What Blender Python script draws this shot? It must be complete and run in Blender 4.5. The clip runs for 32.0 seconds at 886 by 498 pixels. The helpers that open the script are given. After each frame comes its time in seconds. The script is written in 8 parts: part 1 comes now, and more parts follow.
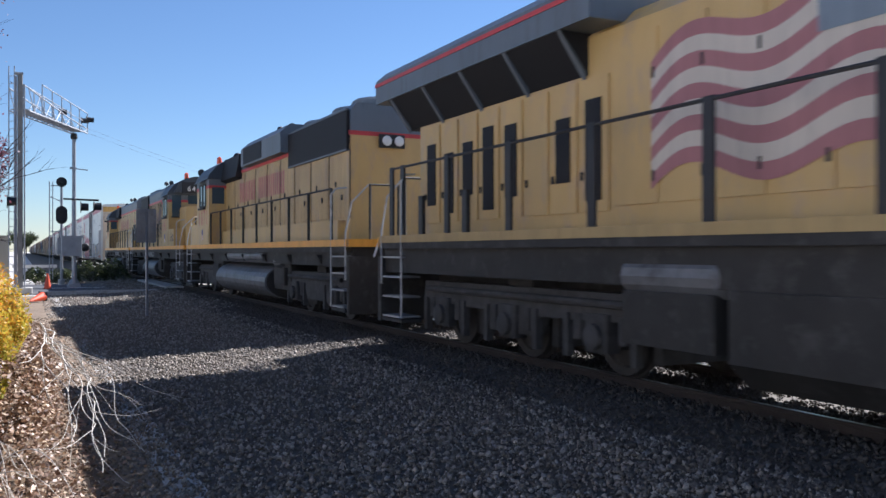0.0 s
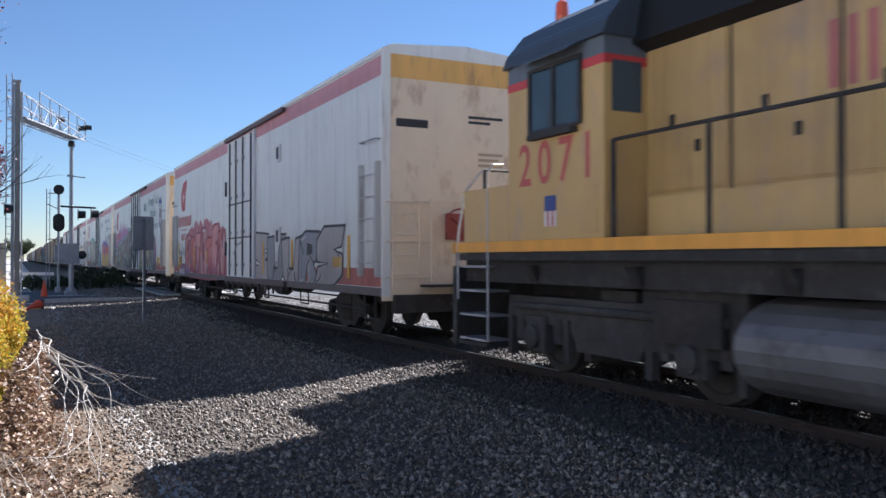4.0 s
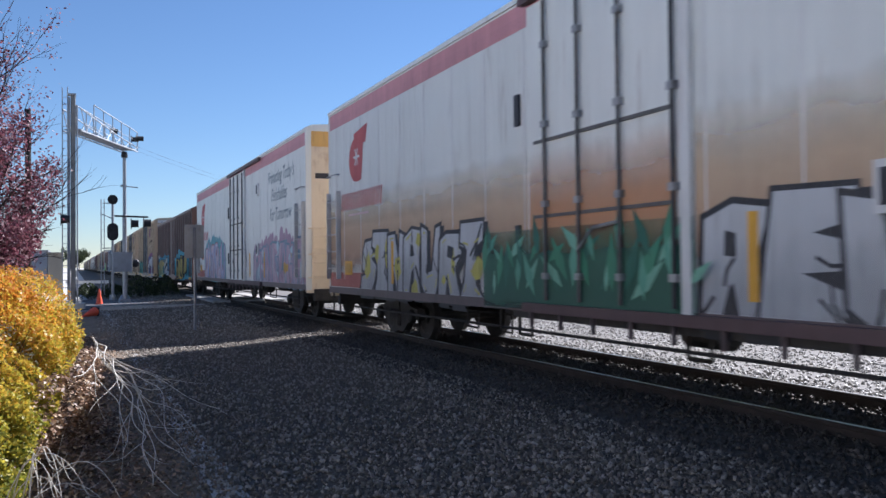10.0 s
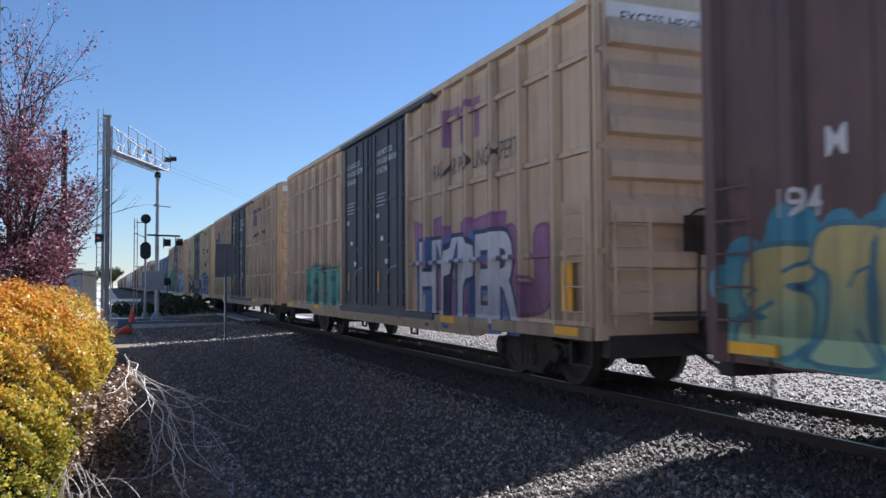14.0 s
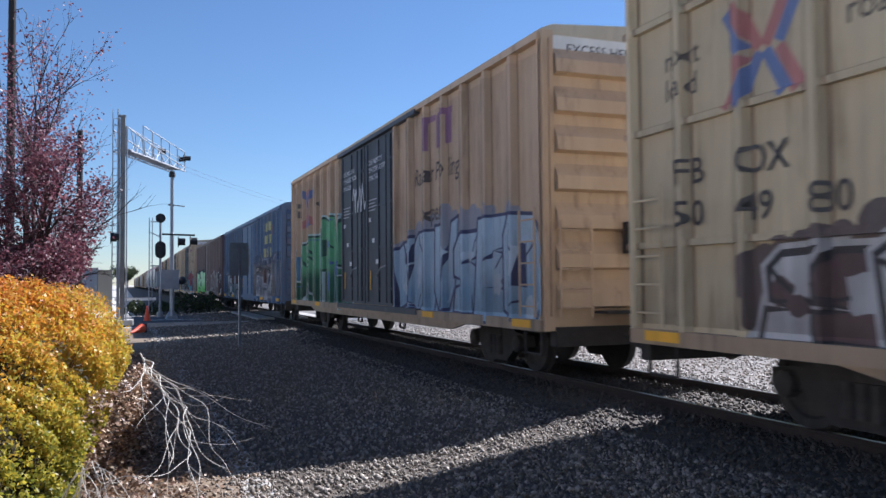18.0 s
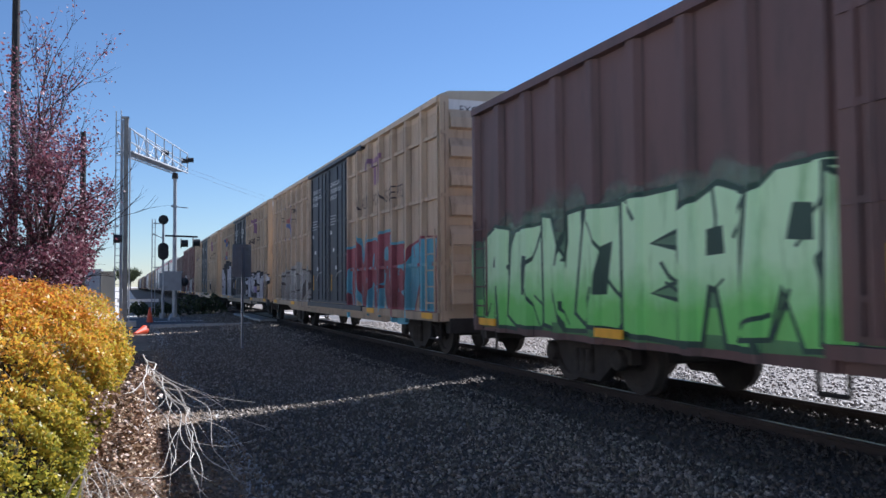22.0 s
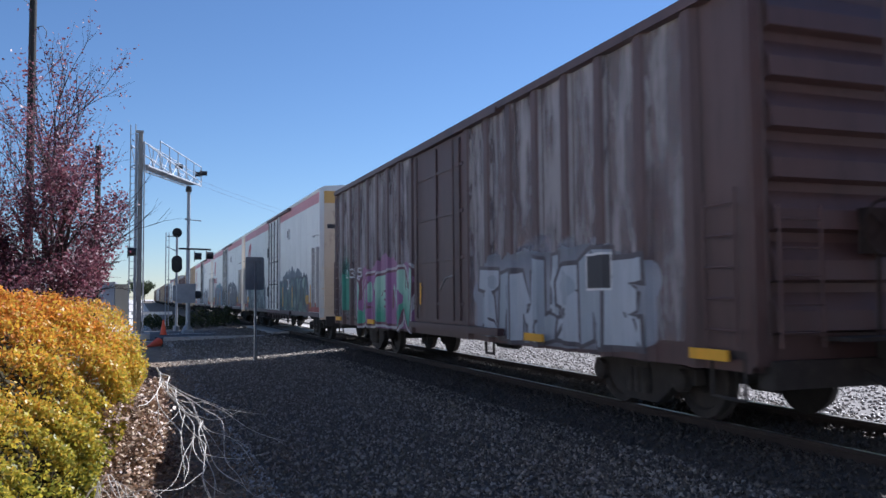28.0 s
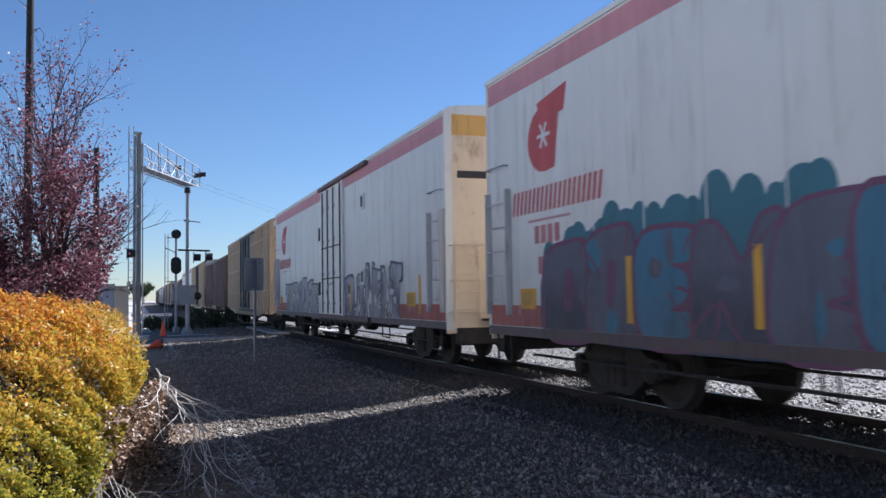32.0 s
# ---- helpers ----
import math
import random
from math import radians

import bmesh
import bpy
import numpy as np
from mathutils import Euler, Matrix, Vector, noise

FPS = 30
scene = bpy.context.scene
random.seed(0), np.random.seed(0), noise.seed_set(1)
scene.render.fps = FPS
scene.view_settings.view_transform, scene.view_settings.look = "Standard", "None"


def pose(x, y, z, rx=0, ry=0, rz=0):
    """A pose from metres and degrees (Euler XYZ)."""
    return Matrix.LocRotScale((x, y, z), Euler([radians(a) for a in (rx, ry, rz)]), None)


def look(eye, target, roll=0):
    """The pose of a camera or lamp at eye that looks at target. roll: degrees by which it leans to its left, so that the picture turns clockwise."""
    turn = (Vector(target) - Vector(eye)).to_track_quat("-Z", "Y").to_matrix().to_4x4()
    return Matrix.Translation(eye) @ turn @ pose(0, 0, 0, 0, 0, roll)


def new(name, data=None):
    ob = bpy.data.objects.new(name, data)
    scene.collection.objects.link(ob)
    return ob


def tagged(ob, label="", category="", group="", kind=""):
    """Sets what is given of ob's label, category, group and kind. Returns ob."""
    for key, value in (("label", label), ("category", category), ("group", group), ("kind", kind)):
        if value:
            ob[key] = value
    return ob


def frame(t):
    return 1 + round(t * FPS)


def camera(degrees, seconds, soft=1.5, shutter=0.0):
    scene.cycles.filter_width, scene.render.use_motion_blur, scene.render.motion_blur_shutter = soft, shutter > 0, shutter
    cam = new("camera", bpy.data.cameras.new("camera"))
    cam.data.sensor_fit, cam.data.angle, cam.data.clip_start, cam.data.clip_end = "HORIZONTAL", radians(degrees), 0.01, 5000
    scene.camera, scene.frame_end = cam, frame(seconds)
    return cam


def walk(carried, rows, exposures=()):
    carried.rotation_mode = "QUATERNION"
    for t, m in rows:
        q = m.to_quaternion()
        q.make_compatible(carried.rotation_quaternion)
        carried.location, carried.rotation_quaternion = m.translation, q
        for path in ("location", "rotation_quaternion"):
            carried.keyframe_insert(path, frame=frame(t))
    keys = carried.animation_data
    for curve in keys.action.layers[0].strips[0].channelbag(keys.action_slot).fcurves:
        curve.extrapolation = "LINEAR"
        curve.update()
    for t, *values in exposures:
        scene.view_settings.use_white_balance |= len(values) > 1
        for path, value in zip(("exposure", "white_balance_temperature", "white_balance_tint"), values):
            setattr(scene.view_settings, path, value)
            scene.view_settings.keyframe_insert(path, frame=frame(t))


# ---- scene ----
EYE = 1.70            # eye height over the ballast
RAIL = 0.244          # top of the rails
TRACK = 7.05          # centre line of the track, which runs along y
SPEED = 14.18         # metres a second, towards -y

cam = camera(55.93, 32.0, soft=1.5, shutter=0.15)
PATH = [
    # seconds, yaw, pitch, roll
    (0.0, -26.76, 0.15, 0.06),
    (0.5, -26.99, 0.45, 0.40),
    (1.0, -26.98, 0.93, 0.56),
    (1.5, -26.91, 0.97, 0.77),
    (2.0, -26.84, 0.74, 0.79),
    (2.5, -26.72, 0.80, 0.41),
    (3.0, -26.82, 0.88, 0.16),
    (3.5, -26.92, 0.79, 0.00),
    (5.5, -26.81, 0.45, 0.21),
    (6.0, -26.55, 0.08, 0.36),
    (6.5, -25.94, 0.19, 0.19),
    (7.0, -25.17, 0.67, 0.33),
    (7.5, -24.53, 1.13, 0.49),
    (8.0, -24.14, 1.11, 1.12),
    (8.5, -23.98, 1.10, 0.85),
    (9.0, -24.07, 1.26, 0.22),
    (9.5, -23.81, 0.98, 0.74),
    (10.0, -23.78, 1.06, 0.54),
    (10.5, -23.79, 1.17, 0.50),
    (11.0, -23.53, 1.31, 0.60),
    (11.5, -23.18, 1.78, 0.42),
    (12.0, -22.99, 2.10, 0.24),
    (12.5, -22.82, 2.29, 0.31),
    (13.0, -22.51, 2.46, 0.51),
    (13.5, -22.13, 2.57, 0.35),
    (14.0, -21.82, 2.42, 0.32),
    (14.5, -21.78, 2.18, 0.32),
    (16.5, -20.95, 2.39, 0.16),
    (17.0, -20.87, 2.34, 0.35),
    (17.5, -20.93, 2.34, 0.23),
    (18.0, -20.90, 2.30, 0.48),
    (18.5, -20.93, 2.32, 0.46),
    (19.0, -21.02, 2.35, 0.31),
    (19.5, -20.98, 2.32, 0.31),
    (20.0, -20.94, 2.34, 0.75),
    (20.5, -21.15, 2.94, -0.42),
    (21.0, -21.01, 2.79, 0.16),
    (21.5, -20.87, 2.60, 0.34),
    (22.0, -20.73, 2.43, 0.40),
    (22.5, -20.55, 2.43, 0.69),
    (23.0, -20.71, 2.77, 0.25),
    (23.5, -20.67, 2.89, 0.37),
    (24.0, -20.57, 3.24, 0.33),
    (24.5, -20.47, 3.30, 0.53),
    (25.0, -20.27, 3.11, 0.59),
    (25.5, -19.97, 2.93, 0.74),
    (27.5, -19.92, 3.04, 0.76),
    (28.0, -19.88, 3.28, 0.47),
    (28.5, -19.82, 3.34, 0.61),
    (29.0, -19.96, 3.18, 0.89),
    (29.5, -20.24, 3.15, 0.80),
    (30.0, -20.29, 3.03, 0.81),
    (30.5, -20.34, 2.94, 0.91),
    (31.0, -20.36, 2.89, 1.14),
    (31.5, -20.22, 3.11, 1.10),
    (32.0, -19.91, 3.24, 0.90),
]
walk(cam, [(t, pose(0, 0, EYE, 90 + p, r, y)) for t, y, p, r in PATH], exposures=[(0, 1.26, 5830, 14), (12, 1.2, 5740, 14), (20, 1.17, 5700, 14), (32, 1.07, 5610, 14)])

# ---------------------------------------------------------------- light
SUN_DIR = Vector((1.10, 0.48, 1.0)).normalized()
world = bpy.data.worlds.new("sky")
scene.world = world
world.use_nodes = True
sky = world.node_tree.nodes.new("ShaderNodeTexSky")
sky.sky_type, sky.sun_disc = "NISHITA", False
sky.sun_elevation, sky.sun_rotation = math.asin(SUN_DIR.z), math.atan2(SUN_DIR.x, SUN_DIR.y)
sky.air_density, sky.dust_density, sky.ozone_density = 1.0, 0.0, 5.0
world.node_tree.nodes["Background"].inputs[1].default_value = 0.05
world.node_tree.links.new(sky.outputs[0], world.node_tree.nodes["Background"].inputs[0])
sun = new("sun", bpy.data.lights.new("sun", "SUN"))
sun.data.energy, sun.data.angle, sun.data.color = 5.0, radians(0.5), (1.0, 0.955, 0.895)
sun.matrix_basis = look((0, 0, 50), Vector((0, 0, 50)) - SUN_DIR)

# ---------------------------------------------------------------- materials
def nodes_of(name):
    m = bpy.data.materials.new(name)
    m.use_nodes = True
    nt = m.node_tree
    return m, nt, nt.nodes["Principled BSDF"]


def add(nt, kind, **values):
    n = nt.nodes.new(kind)
    for k, v in values.items():
        if k in n.inputs:
            n.inputs[k].default_value = v
    return n


def coords(nt, scale=(1, 1, 1), space="Object"):
    tc = nt.nodes.new("ShaderNodeTexCoord")
    mp = nt.nodes.new("ShaderNodeMapping")
    mp.inputs["Scale"].default_value = scale
    nt.links.new(tc.outputs[space], mp.inputs["Vector"])
    return mp.outputs["Vector"]


def noise_node(nt, vec, scale, detail=4.0, rough=0.6):
    n = add(nt, "ShaderNodeTexNoise", Scale=scale, Detail=detail, Roughness=rough)
    nt.links.new(vec, n.inputs["Vector"])
    return n.outputs["Fac"]


def ramp(nt, fac, lo, hi, a=(0, 0, 0, 1), b=(1, 1, 1, 1)):
    r = nt.nodes.new("ShaderNodeValToRGB")
    r.color_ramp.elements[0].position, r.color_ramp.elements[1].position = lo, hi
    r.color_ramp.elements[0].color, r.color_ramp.elements[1].color = a, b
    nt.links.new(fac, r.inputs["Fac"])
    return r.outputs["Color"]


def mix(nt, fac, a, b, mode="MIX"):
    n = nt.nodes.new("ShaderNodeMix")
    n.data_type, n.blend_type = "RGBA", mode
    for sock, v in ((n.inputs[0], fac), (n.inputs[6], a), (n.inputs[7], b)):
        if isinstance(v, (int, float)):
            sock.default_value = v
        elif isinstance(v, tuple):
            sock.default_value = v if len(v) == 4 else (*v, 1)
        else:
            nt.links.new(v, sock)
    return n.outputs[2]


def bump(nt, bsdf, height, strength=0.3, dist=0.01):
    b = add(nt, "ShaderNodeBump", Strength=strength, Distance=dist)
    nt.links.new(height, b.inputs["Height"])
    nt.links.new(b.outputs["Normal"], bsdf.inputs["Normal"])


def surface(name, col, rough=0.6, metal=0.0, var=0.25, scale=3.0, fine=40.0, relief=0.15, dirt=None, dirt_amount=0.0, streak=(1, 1, 1)):
    """A surface with variation at two scales, optional dirt streaks, and fine relief."""
    m, nt, b = nodes_of(name)
    v = coords(nt)
    vs = coords(nt, streak)
    big, small = noise_node(nt, vs, scale), noise_node(nt, v, fine, 3.0)
    dark = tuple(c * (1 - var) for c in col)
    lite = tuple(min(1, c * (1 + var * 0.6)) for c in col)
    c = mix(nt, ramp(nt, big, 0.3, 0.7), dark, lite)
    c = mix(nt, 0.25, c, mix(nt, small, dark, lite))
    if dirt:
        d = ramp(nt, noise_node(nt, vs, scale * 1.7, 6.0, 0.7), 0.62 - 0.3 * dirt_amount, 0.80 - 0.1 * dirt_amount)
        c = mix(nt, d, c, dirt)
    nt.links.new(c, b.inputs["Base Color"])
    b.inputs["Roughness"].default_value, b.inputs["Metallic"].default_value = rough, metal
    if relief:
        bump(nt, b, small, relief, 0.004)
    return m


STREAK = (1.5, 1.5, 0.22)


def car_paint(name, col, dirt=(0.08, 0.06, 0.05), amount=0.35, rough=0.55, var=0.14):
    return surface(name, col, rough, 0.0, var, 1.6, 30.0, 0.08, dirt, amount, STREAK)


def spray(name, low, high, zmid, soft=0.5):
    """Spray paint that fades from one colour to another with height."""
    m, nt, b = nodes_of(name)
    v = coords(nt)
    sep = nt.nodes.new("ShaderNodeSeparateXYZ")
    nt.links.new(v, sep.inputs[0])
    n = noise_node(nt, v, 1.8)
    a = add(nt, "ShaderNodeMath")
    a.operation = "MULTIPLY_ADD"
    nt.links.new(n, a.inputs[0])
    a.inputs[1].default_value = 1.4 * soft
    nt.links.new(sep.outputs["Z"], a.inputs[2])
    mr = add(nt, "ShaderNodeMapRange")
    nt.links.new(a.outputs[0], mr.inputs["Value"])
    mr.inputs["From Min"].default_value, mr.inputs["From Max"].default_value = zmid + 0.2 * soft, zmid + 1.2 * soft
    c = mix(nt, mr.outputs["Result"], low, high)
    c = mix(nt, ramp(nt, noise_node(nt, coords(nt, STREAK), 5.0), 0.55, 0.85), c, tuple(k * 0.6 for k in low))
    nt.links.new(c, b.inputs["Base Color"])
    b.inputs["Roughness"].default_value = 0.6
    return m


def fade_paint(name, low, high, z0, z1):
    """A sprayed band that thins out towards its top and bottom."""
    m, nt, b = nodes_of(name)
    v = coords(nt)
    sep = nt.nodes.new("ShaderNodeSeparateXYZ")
    nt.links.new(v, sep.inputs[0])
    n = add(nt, "ShaderNodeMath")
    n.operation = "MULTIPLY_ADD"
    nt.links.new(noise_node(nt, v, 2.0), n.inputs[0])
    n.inputs[1].default_value = 0.35
    nt.links.new(sep.outputs["Z"], n.inputs[2])
    r = nt.nodes.new("ShaderNodeMapRange")
    nt.links.new(n.outputs[0], r.inputs["Value"])
    r.inputs["From Min"].default_value, r.inputs["From Max"].default_value = z0 + 0.15, z1 + 0.15
    nt.links.new(mix(nt, r.outputs["Result"], low, high), b.inputs["Base Color"])
    b.inputs["Roughness"].default_value = 0.65
    up = nt.nodes.new("ShaderNodeValToRGB")
    el = up.color_ramp.elements
    el[0].position, el[0].color = 0.0, (0, 0, 0, 1)
    el[1].position, el[1].color = 1.0, (0, 0, 0, 1)
    for p in (0.3, 0.6):
        e = el.new(p)
        e.color = (0.85, 0.85, 0.85, 1)
    nt.links.new(r.outputs["Result"], up.inputs["Fac"])
    nt.links.new(up.outputs["Color"], b.inputs["Alpha"])
    return m


def grime_film(name, col, low, high):
    """A thin uneven film of road dirt, thickest near the sill, with runs down the sheet."""
    m, nt, b = nodes_of(name)
    v = coords(nt)
    sep = nt.nodes.new("ShaderNodeSeparateXYZ")
    nt.links.new(v, sep.inputs[0])
    fade = add(nt, "ShaderNodeMapRange")
    nt.links.new(sep.outputs["Z"], fade.inputs["Value"])
    fade.inputs["From Min"].default_value, fade.inputs["From Max"].default_value = 0.8, 2.4
    fade.inputs["To Min"].default_value, fade.inputs["To Max"].default_value = high, low
    runs = ramp(nt, noise_node(nt, coords(nt, (3.0, 3.0, 0.12)), 3.0, 4.0), 0.35, 0.75)
    blot = ramp(nt, noise_node(nt, v, 1.1, 5.0), 0.3, 0.75)
    k = add(nt, "ShaderNodeMath")
    k.operation = "ADD"
    nt.links.new(runs, k.inputs[0])
    nt.links.new(blot, k.inputs[1])
    a = add(nt, "ShaderNodeMath")
    a.operation = "MULTIPLY"
    nt.links.new(k.outputs[0], a.inputs[0])
    nt.links.new(fade.outputs["Result"], a.inputs[1])
    nt.links.new(a.outputs[0], b.inputs["Alpha"])
    b.inputs["Base Color"].default_value = (*col, 1)
    b.inputs["Roughness"].default_value = 0.8
    return m


def bloom_paint(name, col):
    """A patchy pale bloom of dust and chalked paint, in runs down the sheet."""
    m, nt, b = nodes_of(name)
    runs = ramp(nt, noise_node(nt, coords(nt, (2.2, 2.2, 0.35)), 1.6, 5.0, 0.65), 0.32, 0.60, (0.0, 0.0, 0.0, 1), (0.85, 0.85, 0.85, 1))
    nt.links.new(runs, b.inputs["Alpha"])
    n = noise_node(nt, coords(nt), 3.0)
    nt.links.new(mix(nt, n, tuple(k * 0.7 for k in col), col), b.inputs["Base Color"])
    b.inputs["Roughness"].default_value = 0.8
    return m


def mottle(name, *cols):
    """Spray paint of several colours that run into each other in soft patches."""
    m, nt, b = nodes_of(name)
    r = nt.nodes.new("ShaderNodeValToRGB")
    el = r.color_ramp.elements
    while len(el) < len(cols):
        el.new(0.5)
    for k, (e, col) in enumerate(zip(el, cols)):
        e.position, e.color = 0.34 + 0.32 * k / (len(cols) - 1), (*col, 1)
    nt.links.new(noise_node(nt, coords(nt, (1, 1.0, 0.7)), 1.9, 3.0, 0.5), r.inputs["Fac"])
    streaks = ramp(nt, noise_node(nt, coords(nt, STREAK), 5.0), 0.5, 0.85)
    nt.links.new(mix(nt, streaks, r.outputs["Color"], tuple(0.6 * k for k in cols[0])), b.inputs["Base Color"])
    b.inputs["Roughness"].default_value = 0.6
    return m


PLAIN = {}


def plain(col, rough=0.6):
    """Paint of one colour, shared by all decals of that colour."""
    key = (col, rough)
    if key not in PLAIN:
        PLAIN[key] = surface("paint", col, rough, 0.0, 0.18, 2.5, 35.0, 0.05, tuple(c * 0.6 for c in col), 0.15, STREAK)
    return PLAIN[key]


# ---------------------------------------------------------------- mesh helpers
class Geo:
    """Vertices and faces of one mesh."""

    def __init__(self):
        self.v, self.f = [], []

    def quad(self, *p):
        n = len(self.v)
        self.v += [tuple(q) for q in p]
        self.f.append(tuple(range(n, n + len(p))))
        return self

    def box(self, x0, x1, y0, y1, z0, z1, c=0.0):
        """A box; c chamfers its upright edges."""
        if c:
            pts = [(x0 + c, y0), (x1 - c, y0), (x1, y0 + c), (x1, y1 - c), (x1 - c, y1), (x0 + c, y1), (x0, y1 - c), (x0, y0 + c)]
        else:
            pts = [(x0, y0), (x1, y0), (x1, y1), (x0, y1)]
        return self.prism(pts, "z", z0, z1)

    def prism(self, pts, axis, a, b, taper=None):
        """A flat outline drawn out along an axis. z: (x, y), y: (x, z), x: (y, z)."""
        n, k = len(self.v), len(pts)
        put = {"z": lambda p, h: (p[0], p[1], h), "y": lambda p, h: (p[0], h, p[1]), "x": lambda p, h: (h, p[0], p[1])}[axis]
        top = taper or pts
        self.v += [put(p, a) for p in pts] + [put(p, b) for p in top]
        self.f += [tuple(range(n, n + k))[::-1], tuple(range(n + k, n + 2 * k))]
        self.f += [(n + i, n + (i + 1) % k, n + k + (i + 1) % k, n + k + i) for i in range(k)]
        return self

    def rod(self, p, q, r, n=8, r2=None):
        p, q = Vector(p), Vector(q)
        d = (q - p).normalized()
        u = d.orthogonal().normalized()
        w = d.cross(u)
        s = len(self.v)
        for o, rr in ((p, r), (q, r if r2 is None else r2)):
            self.v += [tuple(o + (u * math.cos(2 * math.pi * i / n) + w * math.sin(2 * math.pi * i / n)) * rr) for i in range(n)]
        self.f += [tuple(range(s, s + n))[::-1], tuple(range(s + n, s + 2 * n))]
        self.f += [(s + i, s + (i + 1) % n, s + n + (i + 1) % n, s + n + i) for i in range(n)]
        return self

    def pipe(self, pts, r, n=6):
        for a, b in zip(pts, pts[1:]):
            self.rod(a, b, r, n)
        return self

    def lathe(self, profile, axis="x", at=(0, 0, 0), n=20):
        """Rings (along, radius) round an axis."""
        s = len(self.v)
        for a, r in profile:
            for i in range(n):
                c, k = r * math.cos(2 * math.pi * i / n), r * math.sin(2 * math.pi * i / n)
                p = {"x": (a, c, k), "y": (c, a, k), "z": (c, k, a)}[axis]
                self.v.append((p[0] + at[0], p[1] + at[1], p[2] + at[2]))
        for j in range(len(profile) - 1):
            for i in range(n):
                self.f.append((s + j * n + i, s + j * n + (i + 1) % n, s + (j + 1) * n + (i + 1) % n, s + (j + 1) * n + i))
        self.f.append(tuple(range(s, s + n))[::-1])
        e = s + (len(profile) - 1) * n
        self.f.append(tuple(range(e, e + n)))
        return self

    def mesh(self, name="mesh", smooth=False):
        me = bpy.data.meshes.new(name)
        me.from_pydata(self.v, [], self.f)
        bm = bmesh.new()
        bm.from_mesh(me)
        bmesh.ops.recalc_face_normals(bm, faces=bm.faces)
        bm.to_mesh(me)
        bm.free()
        if smooth:
            me.polygons.foreach_set("use_smooth", [True] * len(me.polygons))
        return me


def part(name, geo, material, parent=None, label="", at=None, smooth=False):
    """One mesh object from a Geo or a mesh, under its thing or part."""
    me = geo if isinstance(geo, bpy.types.Mesh) else geo.mesh(name, smooth)
    if material and not me.materials:
        me.materials.append(material)
    ob = new(name, me)
    if parent:
        ob.parent = parent
    if at:
        ob.location = at
    if label:
        ob["label"] = label
    return ob


def thing(name, label, category, group="", kind="", at=(0, 0, 0)):
    ob = new(name)
    ob.location = at
    ob.empty_display_size = 0.2
    return tagged(ob, label, category, group, kind)


def cloud_mesh(name, base_v, base_f, places, scales, turns):
    """Many small copies of one shape joined in one mesh. turns: 3x3 matrices."""
    bv = np.array(base_v, float)
    n, k = len(places), len(bv)
    v = np.einsum("nij,kj->nki", turns, bv) * scales[:, None, None] + places[:, None, :] if scales.ndim == 1 else \
        np.einsum("nij,nkj->nki", turns, bv[None] * scales[:, None, :]) + places[:, None, :]
    m = len(base_f[0])
    f = np.array(base_f)[None] + (np.arange(n) * k)[:, None, None]
    me = bpy.data.meshes.new(name)
    me.vertices.add(n * k)
    me.vertices.foreach_set("co", v.reshape(-1))
    me.loops.add(f.size)
    me.loops.foreach_set("vertex_index", f.reshape(-1).astype(np.int32))
    me.polygons.add(f.size // m)
    me.polygons.foreach_set("loop_start", np.arange(0, f.size, m, dtype=np.int32))
    me.update(calc_edges=True)
    return me


def random_turns(rng, n, tilt=math.pi):
    """n turns: any heading, tilted by up to tilt."""
    a, b, c = rng.uniform(0, 2 * math.pi, n), rng.uniform(-tilt, tilt, n), rng.uniform(-tilt, tilt, n)
    ca, sa, cb, sb, cc, sc = np.cos(a), np.sin(a), np.cos(b), np.sin(b), np.cos(c), np.sin(c)
    o, z = np.ones(n), np.zeros(n)
    rz = np.stack([ca, -sa, z, sa, ca, z, z, z, o], 1).reshape(n, 3, 3)
    rx = np.stack([o, z, z, z, cb, -sb, z, sb, cb], 1).reshape(n, 3, 3)
    ry = np.stack([cc, z, sc, z, o, z, -sc, z, cc], 1).reshape(n, 3, 3)
    return rz @ rx @ ry


STONE_V = [(1, 0, 0), (-1, 0.1, 0), (0, 1, 0.1), (0.1, -1, 0), (0, 0.1, 0.8), (0.1, 0, -0.8)]
STONE_F = [(0, 2, 4), (2, 1, 4), (1, 3, 4), (3, 0, 4), (2, 0, 5), (1, 2, 5), (3, 1, 5), (0, 3, 5)]
LEAF_V = [(-0.5, 0, 0), (0, -0.28, 0.06), (0.5, 0, 0), (0, 0.28, 0.06)]
LEAF_F = [(0, 1, 2, 3)]

# ---------------------------------------------------------------- ground, track and road
BALLAST = surface("ballast_stone", (0.086, 0.066, 0.048), 0.85, 0, 0.35, 9.0, 60.0, 0.9)
PALE_BALLAST = surface("pale_ballast_stone", (0.145, 0.13, 0.117), 0.9, 0, 0.35, 9.0, 60.0, 0.9)
DIRT = surface("dry_dirt", (0.17, 0.12, 0.078), 0.95, 0, 0.35, 1.5, 30.0, 0.8, (0.26, 0.195, 0.13), 0.5)
LOT = surface("pale_dry_gravel", (0.45, 0.43, 0.395), 0.95, 0, 0.25, 1.5, 30.0, 0.8, (0.38, 0.35, 0.31), 0.4)
ASPHALT = surface("asphalt", (0.075, 0.075, 0.078), 0.85, 0, 0.3, 1.2, 80.0, 0.6)
CONCRETE = surface("concrete", (0.42, 0.40, 0.37), 0.85, 0, 0.2, 2.0, 50.0, 0.3, (0.2, 0.18, 0.16), 0.3)
STEEL = surface("worn_rail_steel", (0.30, 0.27, 0.25), 0.32, 0.9, 0.2, 6.0, 60.0, 0.1)
